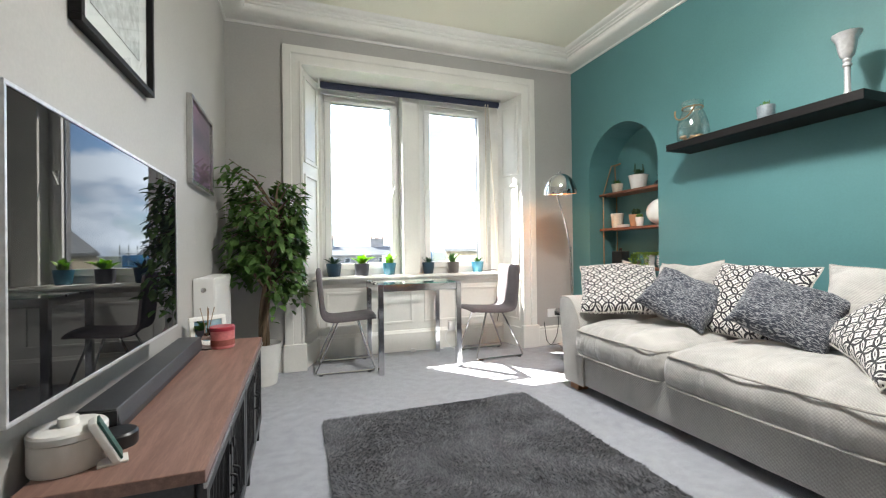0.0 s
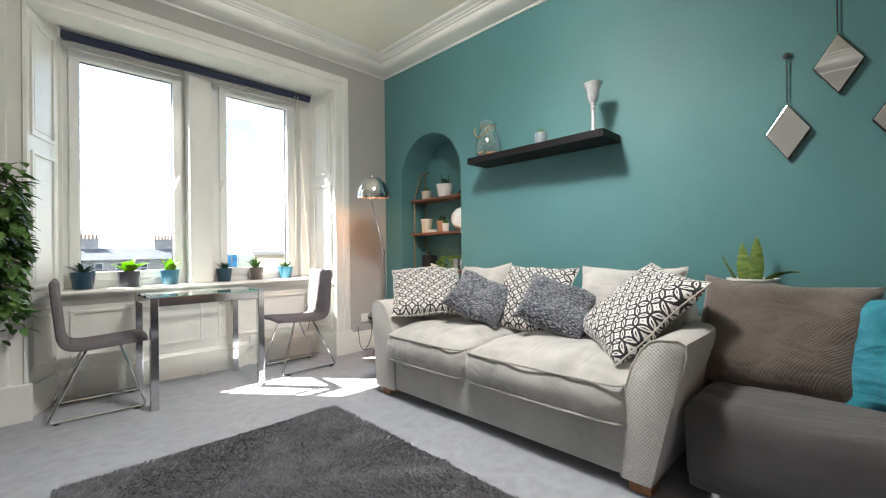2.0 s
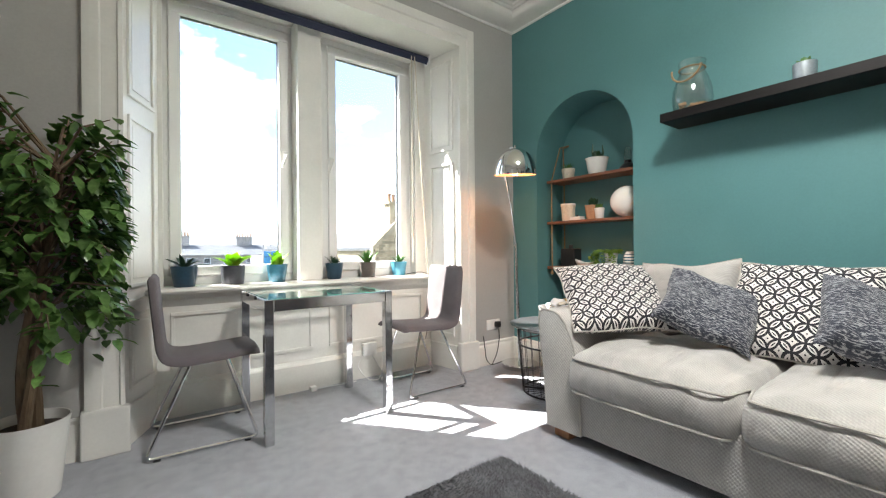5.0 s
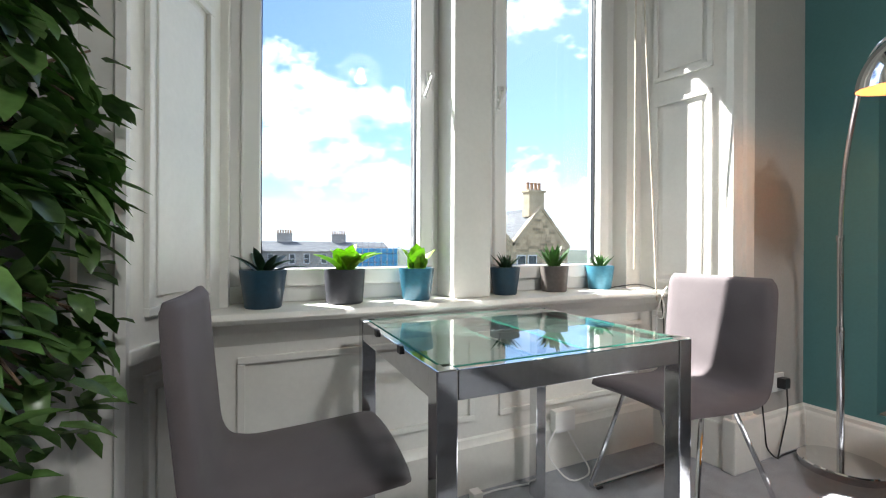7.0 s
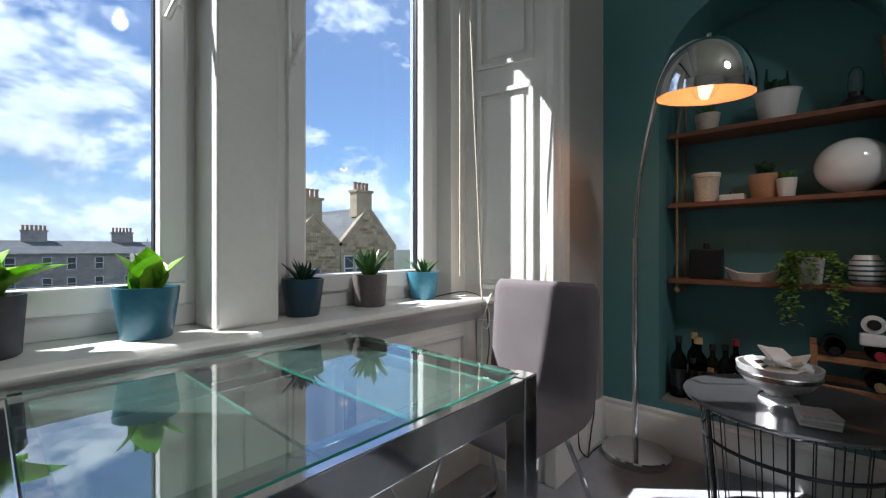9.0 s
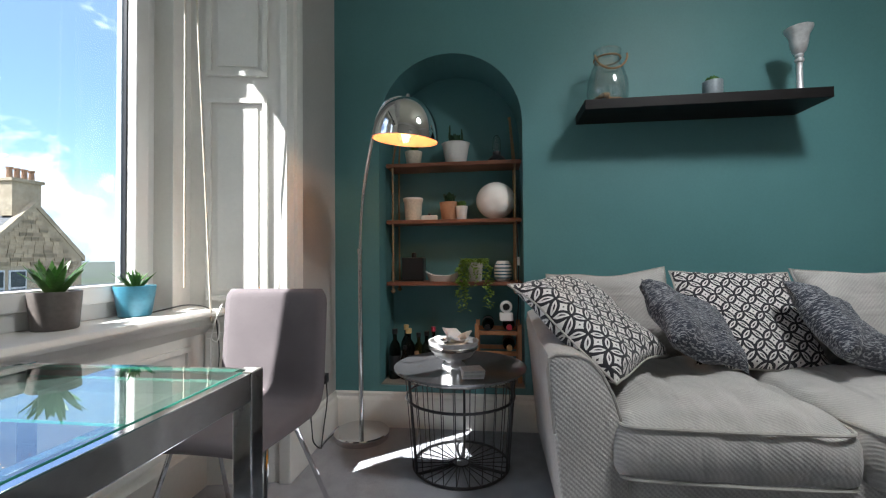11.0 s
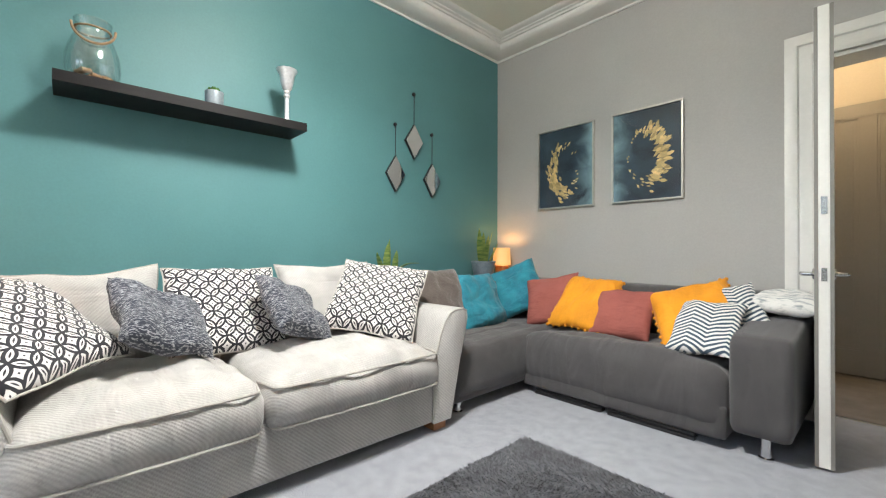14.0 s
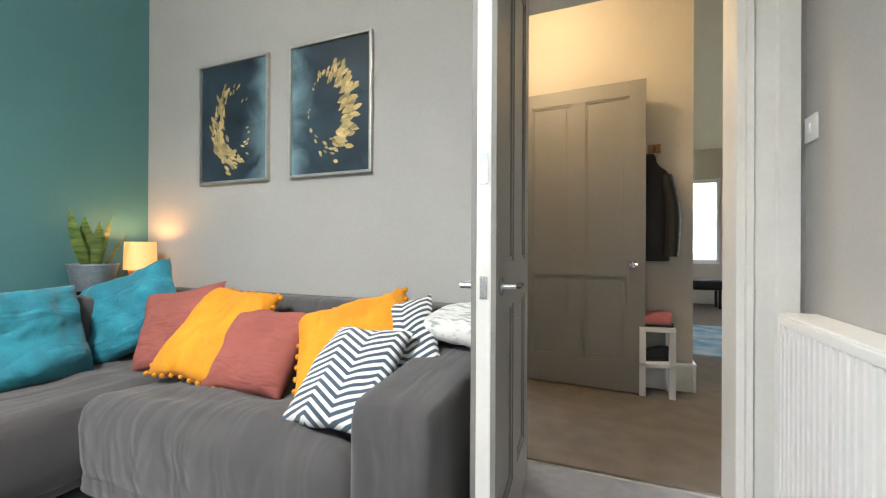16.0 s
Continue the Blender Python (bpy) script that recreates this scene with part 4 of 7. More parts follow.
def cushion(place, tilt, turn, roll, w, h, t, material, label, seed, piping=None, sag=0.0, pompoms=False, group="scatter cushions", name="cushion", wrinkle=0.016):
    """tilt: 90 stands upright facing the way turn gives; 0 lies flat."""
    c = new(name)
    c.matrix_basis = Matrix.Translation(place) @ pose(0, 0, 0, 0, 0, turn) @ pose(0, 0, 0, tilt, 0, 0) @ pose(0, 0, 0, 0, 0, roll)
    tagged(c, label, "cushion", group)
    g, rim = pillow(w, h, t, seed, sag, wrinkle=wrinkle)
    part("cover", g, material, c, smooth=80)
    if piping:
        part("piping", Geo().tube(rim, 0.0045, 6, True), piping, c)
    if pompoms:
        ball = Geo().lathe([(0, -0.012), (0.009, -0.008), (0.012, 0), (0.009, 0.008), (0, 0.012)], 6)
        first = None
        for i in range(0, len(rim), 3):
            if first is None:
                first = part("pompom", ball, material, c)
                q = first
            else:
                q = new("pompom", first.data)
                q.parent = c
            q.location = rim[i]
    return c


def laid_cushion(centre, across, up, w, h, t, material, label, seed, piping=None, sag=0.0, pompoms=False, group="scatter cushions", wrinkle=0.016):
    """A cushion by its centre and the ways its width and height run."""
    u = Vector(across).normalized()
    v = Vector(up)
    v = (v - u * v.dot(u)).normalized()
    n = u.cross(v)
    c = cushion(centre, 0, 0, 0, w, h, t, material, label, seed, piping, sag, pompoms, group, wrinkle=wrinkle)
    m = Matrix((u, v, n)).transposed().to_4x4()
    c.matrix_basis = Matrix.Translation(centre) @ m
    return c


def slab(x0, y0, z0, x1, y1, z1, r=0.05, puff=0.0, seed=0, k=14, crease=0.006):
    """A padded block with rounded edges, a swollen top and a few creases."""
    g = Geo()
    nx, ny, nz = k, k + 6, 6
    cx, cy, cz = (x0 + x1) / 2, (y0 + y1) / 2, (z0 + z1) / 2
    hx, hy, hz = (x1 - x0) / 2, (y1 - y0) / 2, (z1 - z0) / 2
    seen, verts, faces = {}, [], []

    def lin(n, h):
        out = []
        for i in range(n + 1):
            u = 2 * i / n - 1
            out.append(h * math.copysign(1 - (1 - abs(u)) ** 1.35, u))
        return out
    X, Y, Z = lin(nx, hx), lin(ny, hy), lin(nz, hz)

    def vert(i, j, m):
        if (i, j, m) not in seen:
            p = Vector((X[i], Y[j], Z[m]))
            q = Vector((max(-hx + r, min(hx - r, p.x)), max(-hy + r, min(hy - r, p.y)), max(-hz + min(r, hz * 0.9), min(hz - min(r, hz * 0.9), p.z))))
            d = p - q
            if d.length > 1e-6:
                p = q + d.normalized() * min(r, d.length if sum(abs(a) > 1e-6 for a in d) == 1 else r)
            u, v = p.x / hx, p.y / hy
            up = max(0.0, p.z / hz)
            p.z += puff * up * max(0, 1 - u ** 4) * max(0, 1 - v ** 4)
            p.x += puff * 0.35 * u * max(0, 1 - (p.z / hz) ** 2) * max(0, 1 - v ** 4)
            w = noise.noise(Vector((p.x * 3 + seed * 5, p.y * 11, p.z * 4 + seed)))
            w2 = noise.noise(Vector((p.x * 9 + seed, p.y * 5 + seed * 2, p.z * 9)))
            p += Vector((u * 0.4, v * 0.4, up)) * (crease * (w + 0.6 * w2))
            seen[i, j, m] = len(verts)
            verts.append((p.x + cx, p.y + cy, p.z + cz))
        return seen[i, j, m]
    for j in range(ny):
        for i in range(nx):
            faces += [(vert(i, j, nz), vert(i + 1, j, nz), vert(i + 1, j + 1, nz), vert(i, j + 1, nz)), (vert(i, j, 0), vert(i, j + 1, 0), vert(i + 1, j + 1, 0), vert(i + 1, j, 0))]
    for m in range(nz):
        for i in range(nx):
            faces += [(vert(i, 0, m), vert(i + 1, 0, m), vert(i + 1, 0, m + 1), vert(i, 0, m + 1)), (vert(i, ny, m), vert(i, ny, m + 1), vert(i + 1, ny, m + 1), vert(i + 1, ny, m))]
        for j in range(ny):
            faces += [(vert(0, j, m), vert(0, j, m + 1), vert(0, j + 1, m + 1), vert(0, j + 1, m)), (vert(nx, j, m), vert(nx, j + 1, m), vert(nx, j + 1, m + 1), vert(nx, j, m + 1))]
    return g.add(verts, faces)


def beige_sofa():
    s = thing("sofa", (3.9, 3.59, 0), "beige ribbed-fabric two-seat sofa with flared arms", "sofa")
    o = Vector((-3.9, -3.59, 0))

    def moved(g):
        g.v = [tuple(Vector(p) + o) for p in g.v]
        return g
    part("base", moved(slab(3.44, 2.80, 0.055, 4.36, 4.40, 0.30, 0.02, 0, 1)), BEIGE, s, smooth=60)
    part("backrest", moved(slab(4.16, 2.74, 0.06, 4.40, 4.46, 0.74, 0.06, 0, 2)), BEIGE, s, smooth=60)
    # arm section in (y, z): inner face leans outwards to a narrow top
    sec = [(0.0, 0.055), (-0.03, 0.40), (-0.05, 0.60), (-0.045, 0.645), (-0.02, 0.66), (0.05, 0.655), (0.085, 0.64), (0.12, 0.60), (0.155, 0.53), (0.185, 0.43), (0.20, 0.30), (0.205, 0.055)]
    for side in (0, 1):
        lean = 0.085 if side == 0 else 0.0
        pts = [((2.605 + y + (lean * (1 - (z - 0.055) / 0.56) if y < 0.06 and z < 0.615 else 0.0)) if side == 0 else (4.575 - y), z) for y, z in sec]
        g = Geo()
        k = len(pts)
        xs = [(3.425, 0.985), (3.435, 1.0), (3.46, 1.004), (3.75, 1.0), (4.05, 1.02), (4.36, 1.05), (4.38, 1.03)]
        cy = sum(p[0] for p in pts) / k
        verts = []
        for n, (x, sc) in enumerate(xs):
            q = 0.93 if n in (0, len(xs) - 1) else 1.0
            verts += [(x, cy + (y - cy) * q, 0.055 + (z - 0.055) * sc * (0.985 if q < 1 else 1)) for y, z in pts]
        faces = [(a * k + i, a * k + (i + 1) % k, (a + 1) * k + (i + 1) % k, (a + 1) * k + i) for a in range(len(xs) - 1) for i in range(k)]
        faces += [tuple(range(k)), tuple(range((len(xs) - 1) * k, len(xs) * k))]
        g.add(verts, faces)
        arm = part("arm", moved(g), BEIGE, s, smooth=50)
        rim = [(3.433, y, z) for y, z in pts[1:]]
        part("arm_piping", moved(Geo().tube(rim, 0.006, 6)), PIPING, arm)
    for n, (y0, y1) in enumerate(((2.775, 3.695), (3.70, 4.43))):
        z0, z1 = 0.265, 0.455
        c = part("seat_cushion", moved(slab(3.40, y0, z0, 4.18, y1, z1, 0.055, 0.062, 11 + n, 40, 0.022)), BEIGE2, s, smooth=70)
        for z in (z1 - 0.012, z0 + 0.015):
            line = [(3.55, y0 + 0.004, z), (3.405, y0 + 0.03, z), (3.396, y0 + 0.10, z), (3.390, (y0 + y1) / 2, z), (3.396, y1 - 0.10, z), (3.405, y1 - 0.03, z), (3.55, y1 - 0.004, z)]
            part("piping", moved(Geo().tube(bend(line, 0.03), 0.006, 6)), PIPING, c)
    for x in (3.50, 4.30):
        for y in (2.745, 4.50):
            part("foot", Geo().prism([(-0.045, -0.045), (0.045, -0.045), (0.045, 0.045), (-0.045, 0.045)], 0, 0.058, "z", Matrix.Translation((x - 3.9, y - 3.59, 0))), PALEWOOD, s, "orange-brown wooden foot", bevel=0.006)
    return s


beige_sofa()
SB = "beige suede back cushion on the sofa"
laid_cushion((4.22, 4.23, 0.68), (-0.08, -0.52, 0.03), (0.25, 0, 0.95), 0.58, 0.46, 0.19, BEIGE2, SB, 1, PIPING, 0.03, group="sofa back cushions")
laid_cushion((4.16, 3.06, 0.69), (-0.02, -0.57, 0.01), (0.25, 0, 0.95), 0.62, 0.46, 0.20, BEIGE2, SB, 2, PIPING, 0.03, group="sofa back cushions")
PC = "white cushion with black petal print and piped edge"
laid_cushion((3.79, 4.41, 0.72), (0.427, -0.329, 0), (0.275, 0.328, 0.306), 0.54, 0.53, 0.15, PETAL, PC, 3, PIPING)
laid_cushion((4.07, 3.67, 0.69), (0.02, -0.55, -0.01), (0.28, 0.02, 0.42), 0.55, 0.50, 0.14, PETAL, PC, 4, PIPING)
laid_cushion((3.855, 2.90, 0.71), (-0.375, -0.368, -0.07), (0.245, -0.318, 0.373), 0.54, 0.55, 0.15, PETAL, PC, 5, PIPING)
NC = "shaggy navy and white tufted cushion"
laid_cushion((3.885, 3.97, 0.69), (0.13, -0.29, -0.13), (0.15, 0.24, 0.30), 0.42, 0.36, 0.13, STREAK, NC, 6, wrinkle=0.03)
laid_cushion((3.905, 3.385, 0.68), (0.13, -0.29, -0.12), (0.16, 0.22, 0.30), 0.42, 0.37, 0.13, STREAK, NC, 7, wrinkle=0.03)


def grey_sofa():
    s = thing("corner_sofa", (3.3, 1.6, 0), "charcoal fabric corner sofa on short chrome legs", "sofa")
    o = Vector((-3.3, -1.6, 0))

    def moved(g):
        g.v = [tuple(Vector(p) + o) for p in g.v]
        return g
    part("long_seat", moved(slab(2.305, 1.25, 0.085, 3.55, 1.895, 0.41, 0.085, 0.03, 21, 34, 0.02)), GREYSOFA, s, smooth=70)
    part("chaise_seat", moved(slab(3.505, 1.10, 0.085, 4.24, 2.60, 0.405, 0.055, 0.02, 22, 30, 0.013)), GREYSOFA, s, smooth=70)
    part("long_back", moved(slab(2.08, 1.075, 0.10, 4.22, 1.27, 0.755, 0.05, 0.0, 23, 16, 0.004)), GREYSOFA, s, smooth=70)
    part("chaise_back", moved(slab(4.03, 1.24, 0.10, 4.22, 2.52, 0.745, 0.06, 0.0, 24, 16, 0.004)), GREYSOFA, s, smooth=70)
    g = slab(2.05, 1.09, 0.105, 2.30, 1.89, 0.585, 0.04, 0.0, 25, 14, 0.003)
    g.v = [(x, y, z + (0.07 * (1.89 - y) / 0.80 if z > 0.4 else 0)) for x, y, z in g.v]
    part("arm", moved(g), GREYSOFA, s, smooth=70)
    part("seat_base", moved(slab(2.31, 1.20, 0.045, 3.535, 1.878, 0.22, 0.02, 0.0, 26, 12, 0.002)), GREYSOFA, s, smooth=70)
    part("seat_base", moved(slab(3.515, 1.12, 0.07, 4.22, 2.585, 0.22, 0.02, 0.0, 27, 12, 0.002)), GREYSOFA, s, smooth=70)
    for x0, x1 in ((2.45, 2.92), (2.96, 3.44)):
        part("under_rail", moved(Geo().box(x0, 1.80, 0.0, x1, 1.865, 0.018).box(x0, 1.79, 0.022, x1, 1.858, 0.04).box(x0 + 0.03, 1.70, 0.04, x1 - 0.03, 1.74, 0.06)), BLACKPLASTIC, s, bevel=0.006)
    for x, y in ((2.16, 1.82), (2.16, 1.2), (3.565, 2.50), (4.15, 2.38), (4.15, 1.2)):
        part("leg", Geo().lathe([(0.0, 0), (0.032, 0), (0.032, 0.01), (0.022, 0.014), (0.022, 0.11)], 16, Matrix.Translation((x - 3.3, y - 1.6, 0))), CHROME, s, "chrome leg")
    return s


grey_sofa()
laid_cushion((3.98, 2.34, 0.63), (0.04, -1, -0.04), (0.38, 0.05, 0.92), 0.62, 0.52, 0.20, BROWN, "large taupe corduroy back cushion", 31, None, 0.02)
TC = "crumpled teal velvet cushion"
laid_cushion((3.95, 1.89, 0.60), (0.02, -1, -0.02), (0.42, 0.05, 0.90), 0.50, 0.46, 0.16, TEALCUSH, TC, 32, wrinkle=0.035)
laid_cushion((3.93, 1.45, 0.66), (-0.37, -0.24, 0.20), (0.10, -0.12, 0.36), 0.48, 0.44, 0.15, TEALCUSH, TC, 33, wrinkle=0.035)
RC = "dusty terracotta linen cushion"
laid_cushion((3.56, 1.46, 0.61), (-0.388, -0.09, 0.073), (0.06, -0.16, 0.34), 0.43, 0.40, 0.13, TERRA, RC, 34)
MC = "mustard yellow cushion with pompom edging"
laid_cushion((3.255, 1.50, 0.615), (-0.40, -0.01, -0.02), (-0.06, -0.33, 0.34), 0.42, 0.47, 0.13, MUSTARD, MC, 35, pompoms=True)
laid_cushion((2.965, 1.54, 0.575), (-0.38, -0.02, -0.01), (0.0, -0.22, 0.30), 0.40, 0.37, 0.12, TERRA, RC, 36)
laid_cushion((2.555, 1.475, 0.625), (-0.40, -0.18, 0.13), (0.20, -0.215, 0.25), 0.47, 0.41, 0.13, MUSTARD, MC, 37, pompoms=True)
laid_cushion((2.455, 1.65, 0.57), (-0.30, 0.02, 0.01), (0.01, -0.28, 0.245), 0.34, 0.39, 0.10, ZIGZAG, "white cushion with navy zigzag print", 38)
laid_cushion((2.395, 1.455, 0.645), (0.32, 0.10, -0.12), (-0.27, 0.13, -0.12), 0.34, 0.33, 0.09, ZIGZAG, "white cushion with navy zigzag print", 39)
laid_cushion((2.15, 1.33, 0.705), (-1, 0.1, 0.0), (0, -0.95, 0.16), 0.32, 0.27, 0.11, FLORAL, "small pale printed cushion on the sofa arm", 40)

# ---- rug ----
RX0, RX1, RY0, RY1 = 1.705, 3.06, 2.50, 4.53


def rug():
    r = thing("rug", ((RX0 + RX1) / 2, (RY0 + RY1) / 2, 0), "charcoal shaggy rectangular rug", "rug")
    hx, hy = (RX1 - RX0) / 2, (RY1 - RY0) / 2
    part("backing", slab(-hx, -hy, 0.0, hx, hy, 0.012, 0.005, 0, 3, 20, 0.0), RUG, r)
    rs = np.random.RandomState(5)
    k = 95000
    x, y = rs.uniform(-hx, hx, k), rs.uniform(-hy, hy, k)
    a, lean, h, w = rs.uniform(0, 6.283, k), rs.uniform(0.008, 0.022, k), rs.uniform(0.010, 0.016, k), rs.uniform(0.0018, 0.0038, k)
    la = rs.normal(0, 0.7, k) + 2.2 * np.sin(x * 4.5 + 1.6 * np.sin(y * 5.1)) + 1.2 * np.sin(y * 9.0 + x * 6.0)
    v = np.zeros((k, 3, 3))
    v[:, 0] = np.stack([x - w * np.cos(a), y - w * np.sin(a), np.full(k, 0.010)], 1)
    v[:, 1] = np.stack([x + w * np.cos(a), y + w * np.sin(a), np.full(k, 0.010)], 1)
    v[:, 2] = np.stack([x + lean * np.cos(la), y + lean * np.sin(la), 0.008 + h], 1)
    me = bpy.data.meshes.new("shag")
    me.from_pydata(v.reshape(-1, 3).tolist(), [], np.arange(3 * k).reshape(-1, 3).tolist())
    me.materials.append(RUG)
    p = new("shag", me)
    p.parent = r
    tagged(p, kind="stuff")
    return r


rug()

# ---- dining table and chairs by the window ----
def dining_table():
    t = thing("glass_table", (2.55, 5.632, 0), "small chrome table with an extending clear glass top", "table")
    hx, hy, h = 0.362, 0.315, 0.738
    for x in (-1, 1):
        for y in (-1, 1):
            cx, cy = x * (hx - 0.0225), y * (hy - 0.0225)
            part("leg", Geo().box(cx - 0.0225, cy - 0.0225, 0, cx + 0.0225, cy + 0.0225, h), TABLEMETAL, t, bevel=0.003)
    for s in (-1, 1):
        part("apron", Geo().box(-hx + 0.046, min(s * (hy - 0.002), s * (hy - 0.022)), h - 0.062, hx - 0.046, max(s * (hy - 0.002), s * (hy - 0.022)), h - 0.002), TABLEMETAL, t, bevel=0.002)
        part("apron", Geo().box(min(s * (hx - 0.002), s * (hx - 0.022)), -hy + 0.046, h - 0.062, max(s * (hx - 0.002), s * (hx - 0.022)), hy - 0.046, h - 0.002), TABLEMETAL, t, bevel=0.002)

    def sheet(name, x0, y0, x1, y1, z):
        g = part(name, Geo().add([(x0, y0, z + 0.006), (x1, y0, z + 0.006), (x1, y1, z + 0.006), (x0, y1, z + 0.006)], [(0, 1, 2, 3)]), TABLEGLASS if name == "glass_top" else LEAFGLASS, t, "clear green-tinted glass")
        g.visible_shadow = False
        e = Geo()
        for a, b, c, d in ((x0, y0, x1, y0 + 0.002), (x0, y1 - 0.002, x1, y1), (x0, y0 + 0.002, x0 + 0.002, y1 - 0.002), (x1 - 0.002, y0 + 0.002, x1, y1 - 0.002)):
            e.box(a, b, z + 0.001, c, d, z + 0.0055)
        part("glass_edge", e, GLASSEDGE, g, "bright green glass edge")
    sheet("glass_top", -hx + 0.024, -hy + 0.024, hx - 0.024, hy - 0.024, h - 0.006)
    sheet("glass_leaf", -hx + 0.05, -hy + 0.03, -0.08, hy - 0.03, h - 0.022)
    sheet("glass_leaf", 0.075, -hy + 0.03, hx - 0.05, hy - 0.03, h - 0.022)
    for y in (-0.2, 0.2):
        part("leaf_runner", Geo().box(-hx + 0.03, y - 0.012, h - 0.05, hx - 0.03, y + 0.012, h - 0.03), TABLEMETAL, t, bevel=0.002)
    for y in (-0.10, 0.10):
        part("corner_clip", Geo().box(-hx - 0.004, y - 0.012, h - 0.016, -hx + 0.006, y + 0.012, h + 0.004), BLACKPLASTIC, t, bevel=0.002)
    return t


dining_table()


def dining_chair(place, turn):
    """Upholstered one-piece shell on chrome sled legs; it faces +x."""
    c = thing("dining_chair", place, "plum-grey upholstered dining chair with chrome sled legs", "chair", "chairs at the glass table", turn)
    line = [(0.255, 0.452), (0.22, 0.462), (0.05, 0.448), (-0.10, 0.440), (-0.16, 0.455), (-0.182, 0.50), (-0.192, 0.60), (-0.205, 0.74), (-0.215, 0.866)]
    raw = [(p.x, p.z) for p in bend([(a, 0, b) for a, b in line], 0.06, 6)]
    dist = [0.0]
    for a, b in zip(raw, raw[1:]):
        dist.append(dist[-1] + math.hypot(b[0] - a[0], b[1] - a[1]))
    k = 44
    pts = [(float(np.interp(dist[-1] * i / (k - 1), dist, [p[0] for p in raw])), float(np.interp(dist[-1] * i / (k - 1), dist, [p[1] for p in raw]))) for i in range(k)]
    nw = 13
    top, bot = [], []
    for i, (x, z) in enumerate(pts):
        a, b = pts[max(0, i - 1)], pts[min(k - 1, i + 1)]
        d = Vector((b[0] - a[0], b[1] - a[1])).normalized()
        nrm = Vector((d.y, -d.x))
        th = 0.018 if 0 < i < k - 1 else 0.008
        end = min(i, k - 1 - i)
        half = 0.208 - ((0.020, 0.008, 0.002, 0.0)[end] if end < 4 else 0.0)
        for j in range(nw):
            v = 2 * j / (nw - 1) - 1
            e = 0.35 if j in (0, nw - 1) else 1.0
            dish = 0.012 * v * v
            top.append((x - nrm.x * th * e - nrm.x * dish, v * half, z - nrm.y * th * e - nrm.y * dish))
            bot.append((x + nrm.x * th * e - nrm.x * dish, v * half, z + nrm.y * th * e - nrm.y * dish))
    n = len(top)
    f = []
    for i in range(k - 1):
        for j in range(nw - 1):
            a = i * nw + j
            f += [(a, a + 1, a + nw + 1, a + nw), (n + a, n + a + nw, n + a + nw + 1, n + a + 1)]
        for j in (0, nw - 1):
            a = i * nw + j
            f.append((a, a + nw, n + a + nw, n + a))
    for i in (0, k - 1):
        for j in range(nw - 1):
            a = i * nw + j
            f.append((a, a + 1, n + a + 1, n + a))
    part("seat_shell", Geo().add(top + bot, f), CHAIRCLOTH, c, smooth=70)
    for s in (-1, 1):
        y = s * 0.215
        leg = [(0.10, s * 0.15, 0.435), (0.235, y, 0.012), (-0.25, y, 0.012), (-0.06, s * 0.15, 0.43)]
        part("sled_leg", Geo().tube(bend(leg, 0.03), 0.0085, 10), CHROME, c, "bent chrome tube")
        for x in (0.17, -0.22):
            part("foot_pad", Geo().box(x, y - 0.011, 0, x + 0.03, y + 0.011, 0.006), BLACKPLASTIC, c)
    for x, z in ((0.10, 0.43), (-0.06, 0.425)):
        part("cross_tube", Geo().tube([(x, -0.15, z), (x, 0.15, z)], 0.008), CHROME, c)
    return c


chair = dining_chair((1.962, 5.695, 0), -3)
copy_thing(chair, pose(3.335, 5.65, 0, 0, 0, 180))


# ---- pots on the sill ----
def leaf_blade(g, base, yaw, lift, length, width, curl, thick=0.004, k=6):
    """A tapered, folded, bent leaf."""
    top, bot = [], []
    d = Vector((math.cos(yaw), math.sin(yaw), 0))
    s = Vector((-d.y, d.x, 0))
    p, a = Vector(base), lift
    for i in range(k):
        t = i / (k - 1)
        w = width * (math.sin(math.pi * min(1, 0.18 + 0.82 * t)) ** 0.8) * (1 if t < 0.999 else 0.05)
        up = (-d * math.sin(a) + Vector((0, 0, 1)) * math.cos(a))
        top += [tuple(p - s * w + up * w * 0.25), tuple(p + up * thick * 0.2), tuple(p + s * w + up * w * 0.25)]
        bot += [tuple(p - up * thick * (1 - t * 0.8))]
        p = p + (d * math.cos(a) + Vector((0, 0, 1)) * math.sin(a)) * (length / (k - 1))
        a += curl / (k - 1)
    o = len(top)
    f = []
    for i in range(k - 1):
        a0, b0 = i * 3, (i + 1) * 3
        f += [(a0, a0 + 1, b0 + 1, b0), (a0 + 1, a0 + 2, b0 + 2, b0 + 1), (a0 + 2, o + i, o + i + 1, b0 + 2), (o + i, a0, b0, o + i + 1)]
    g.add(top + bot, f)


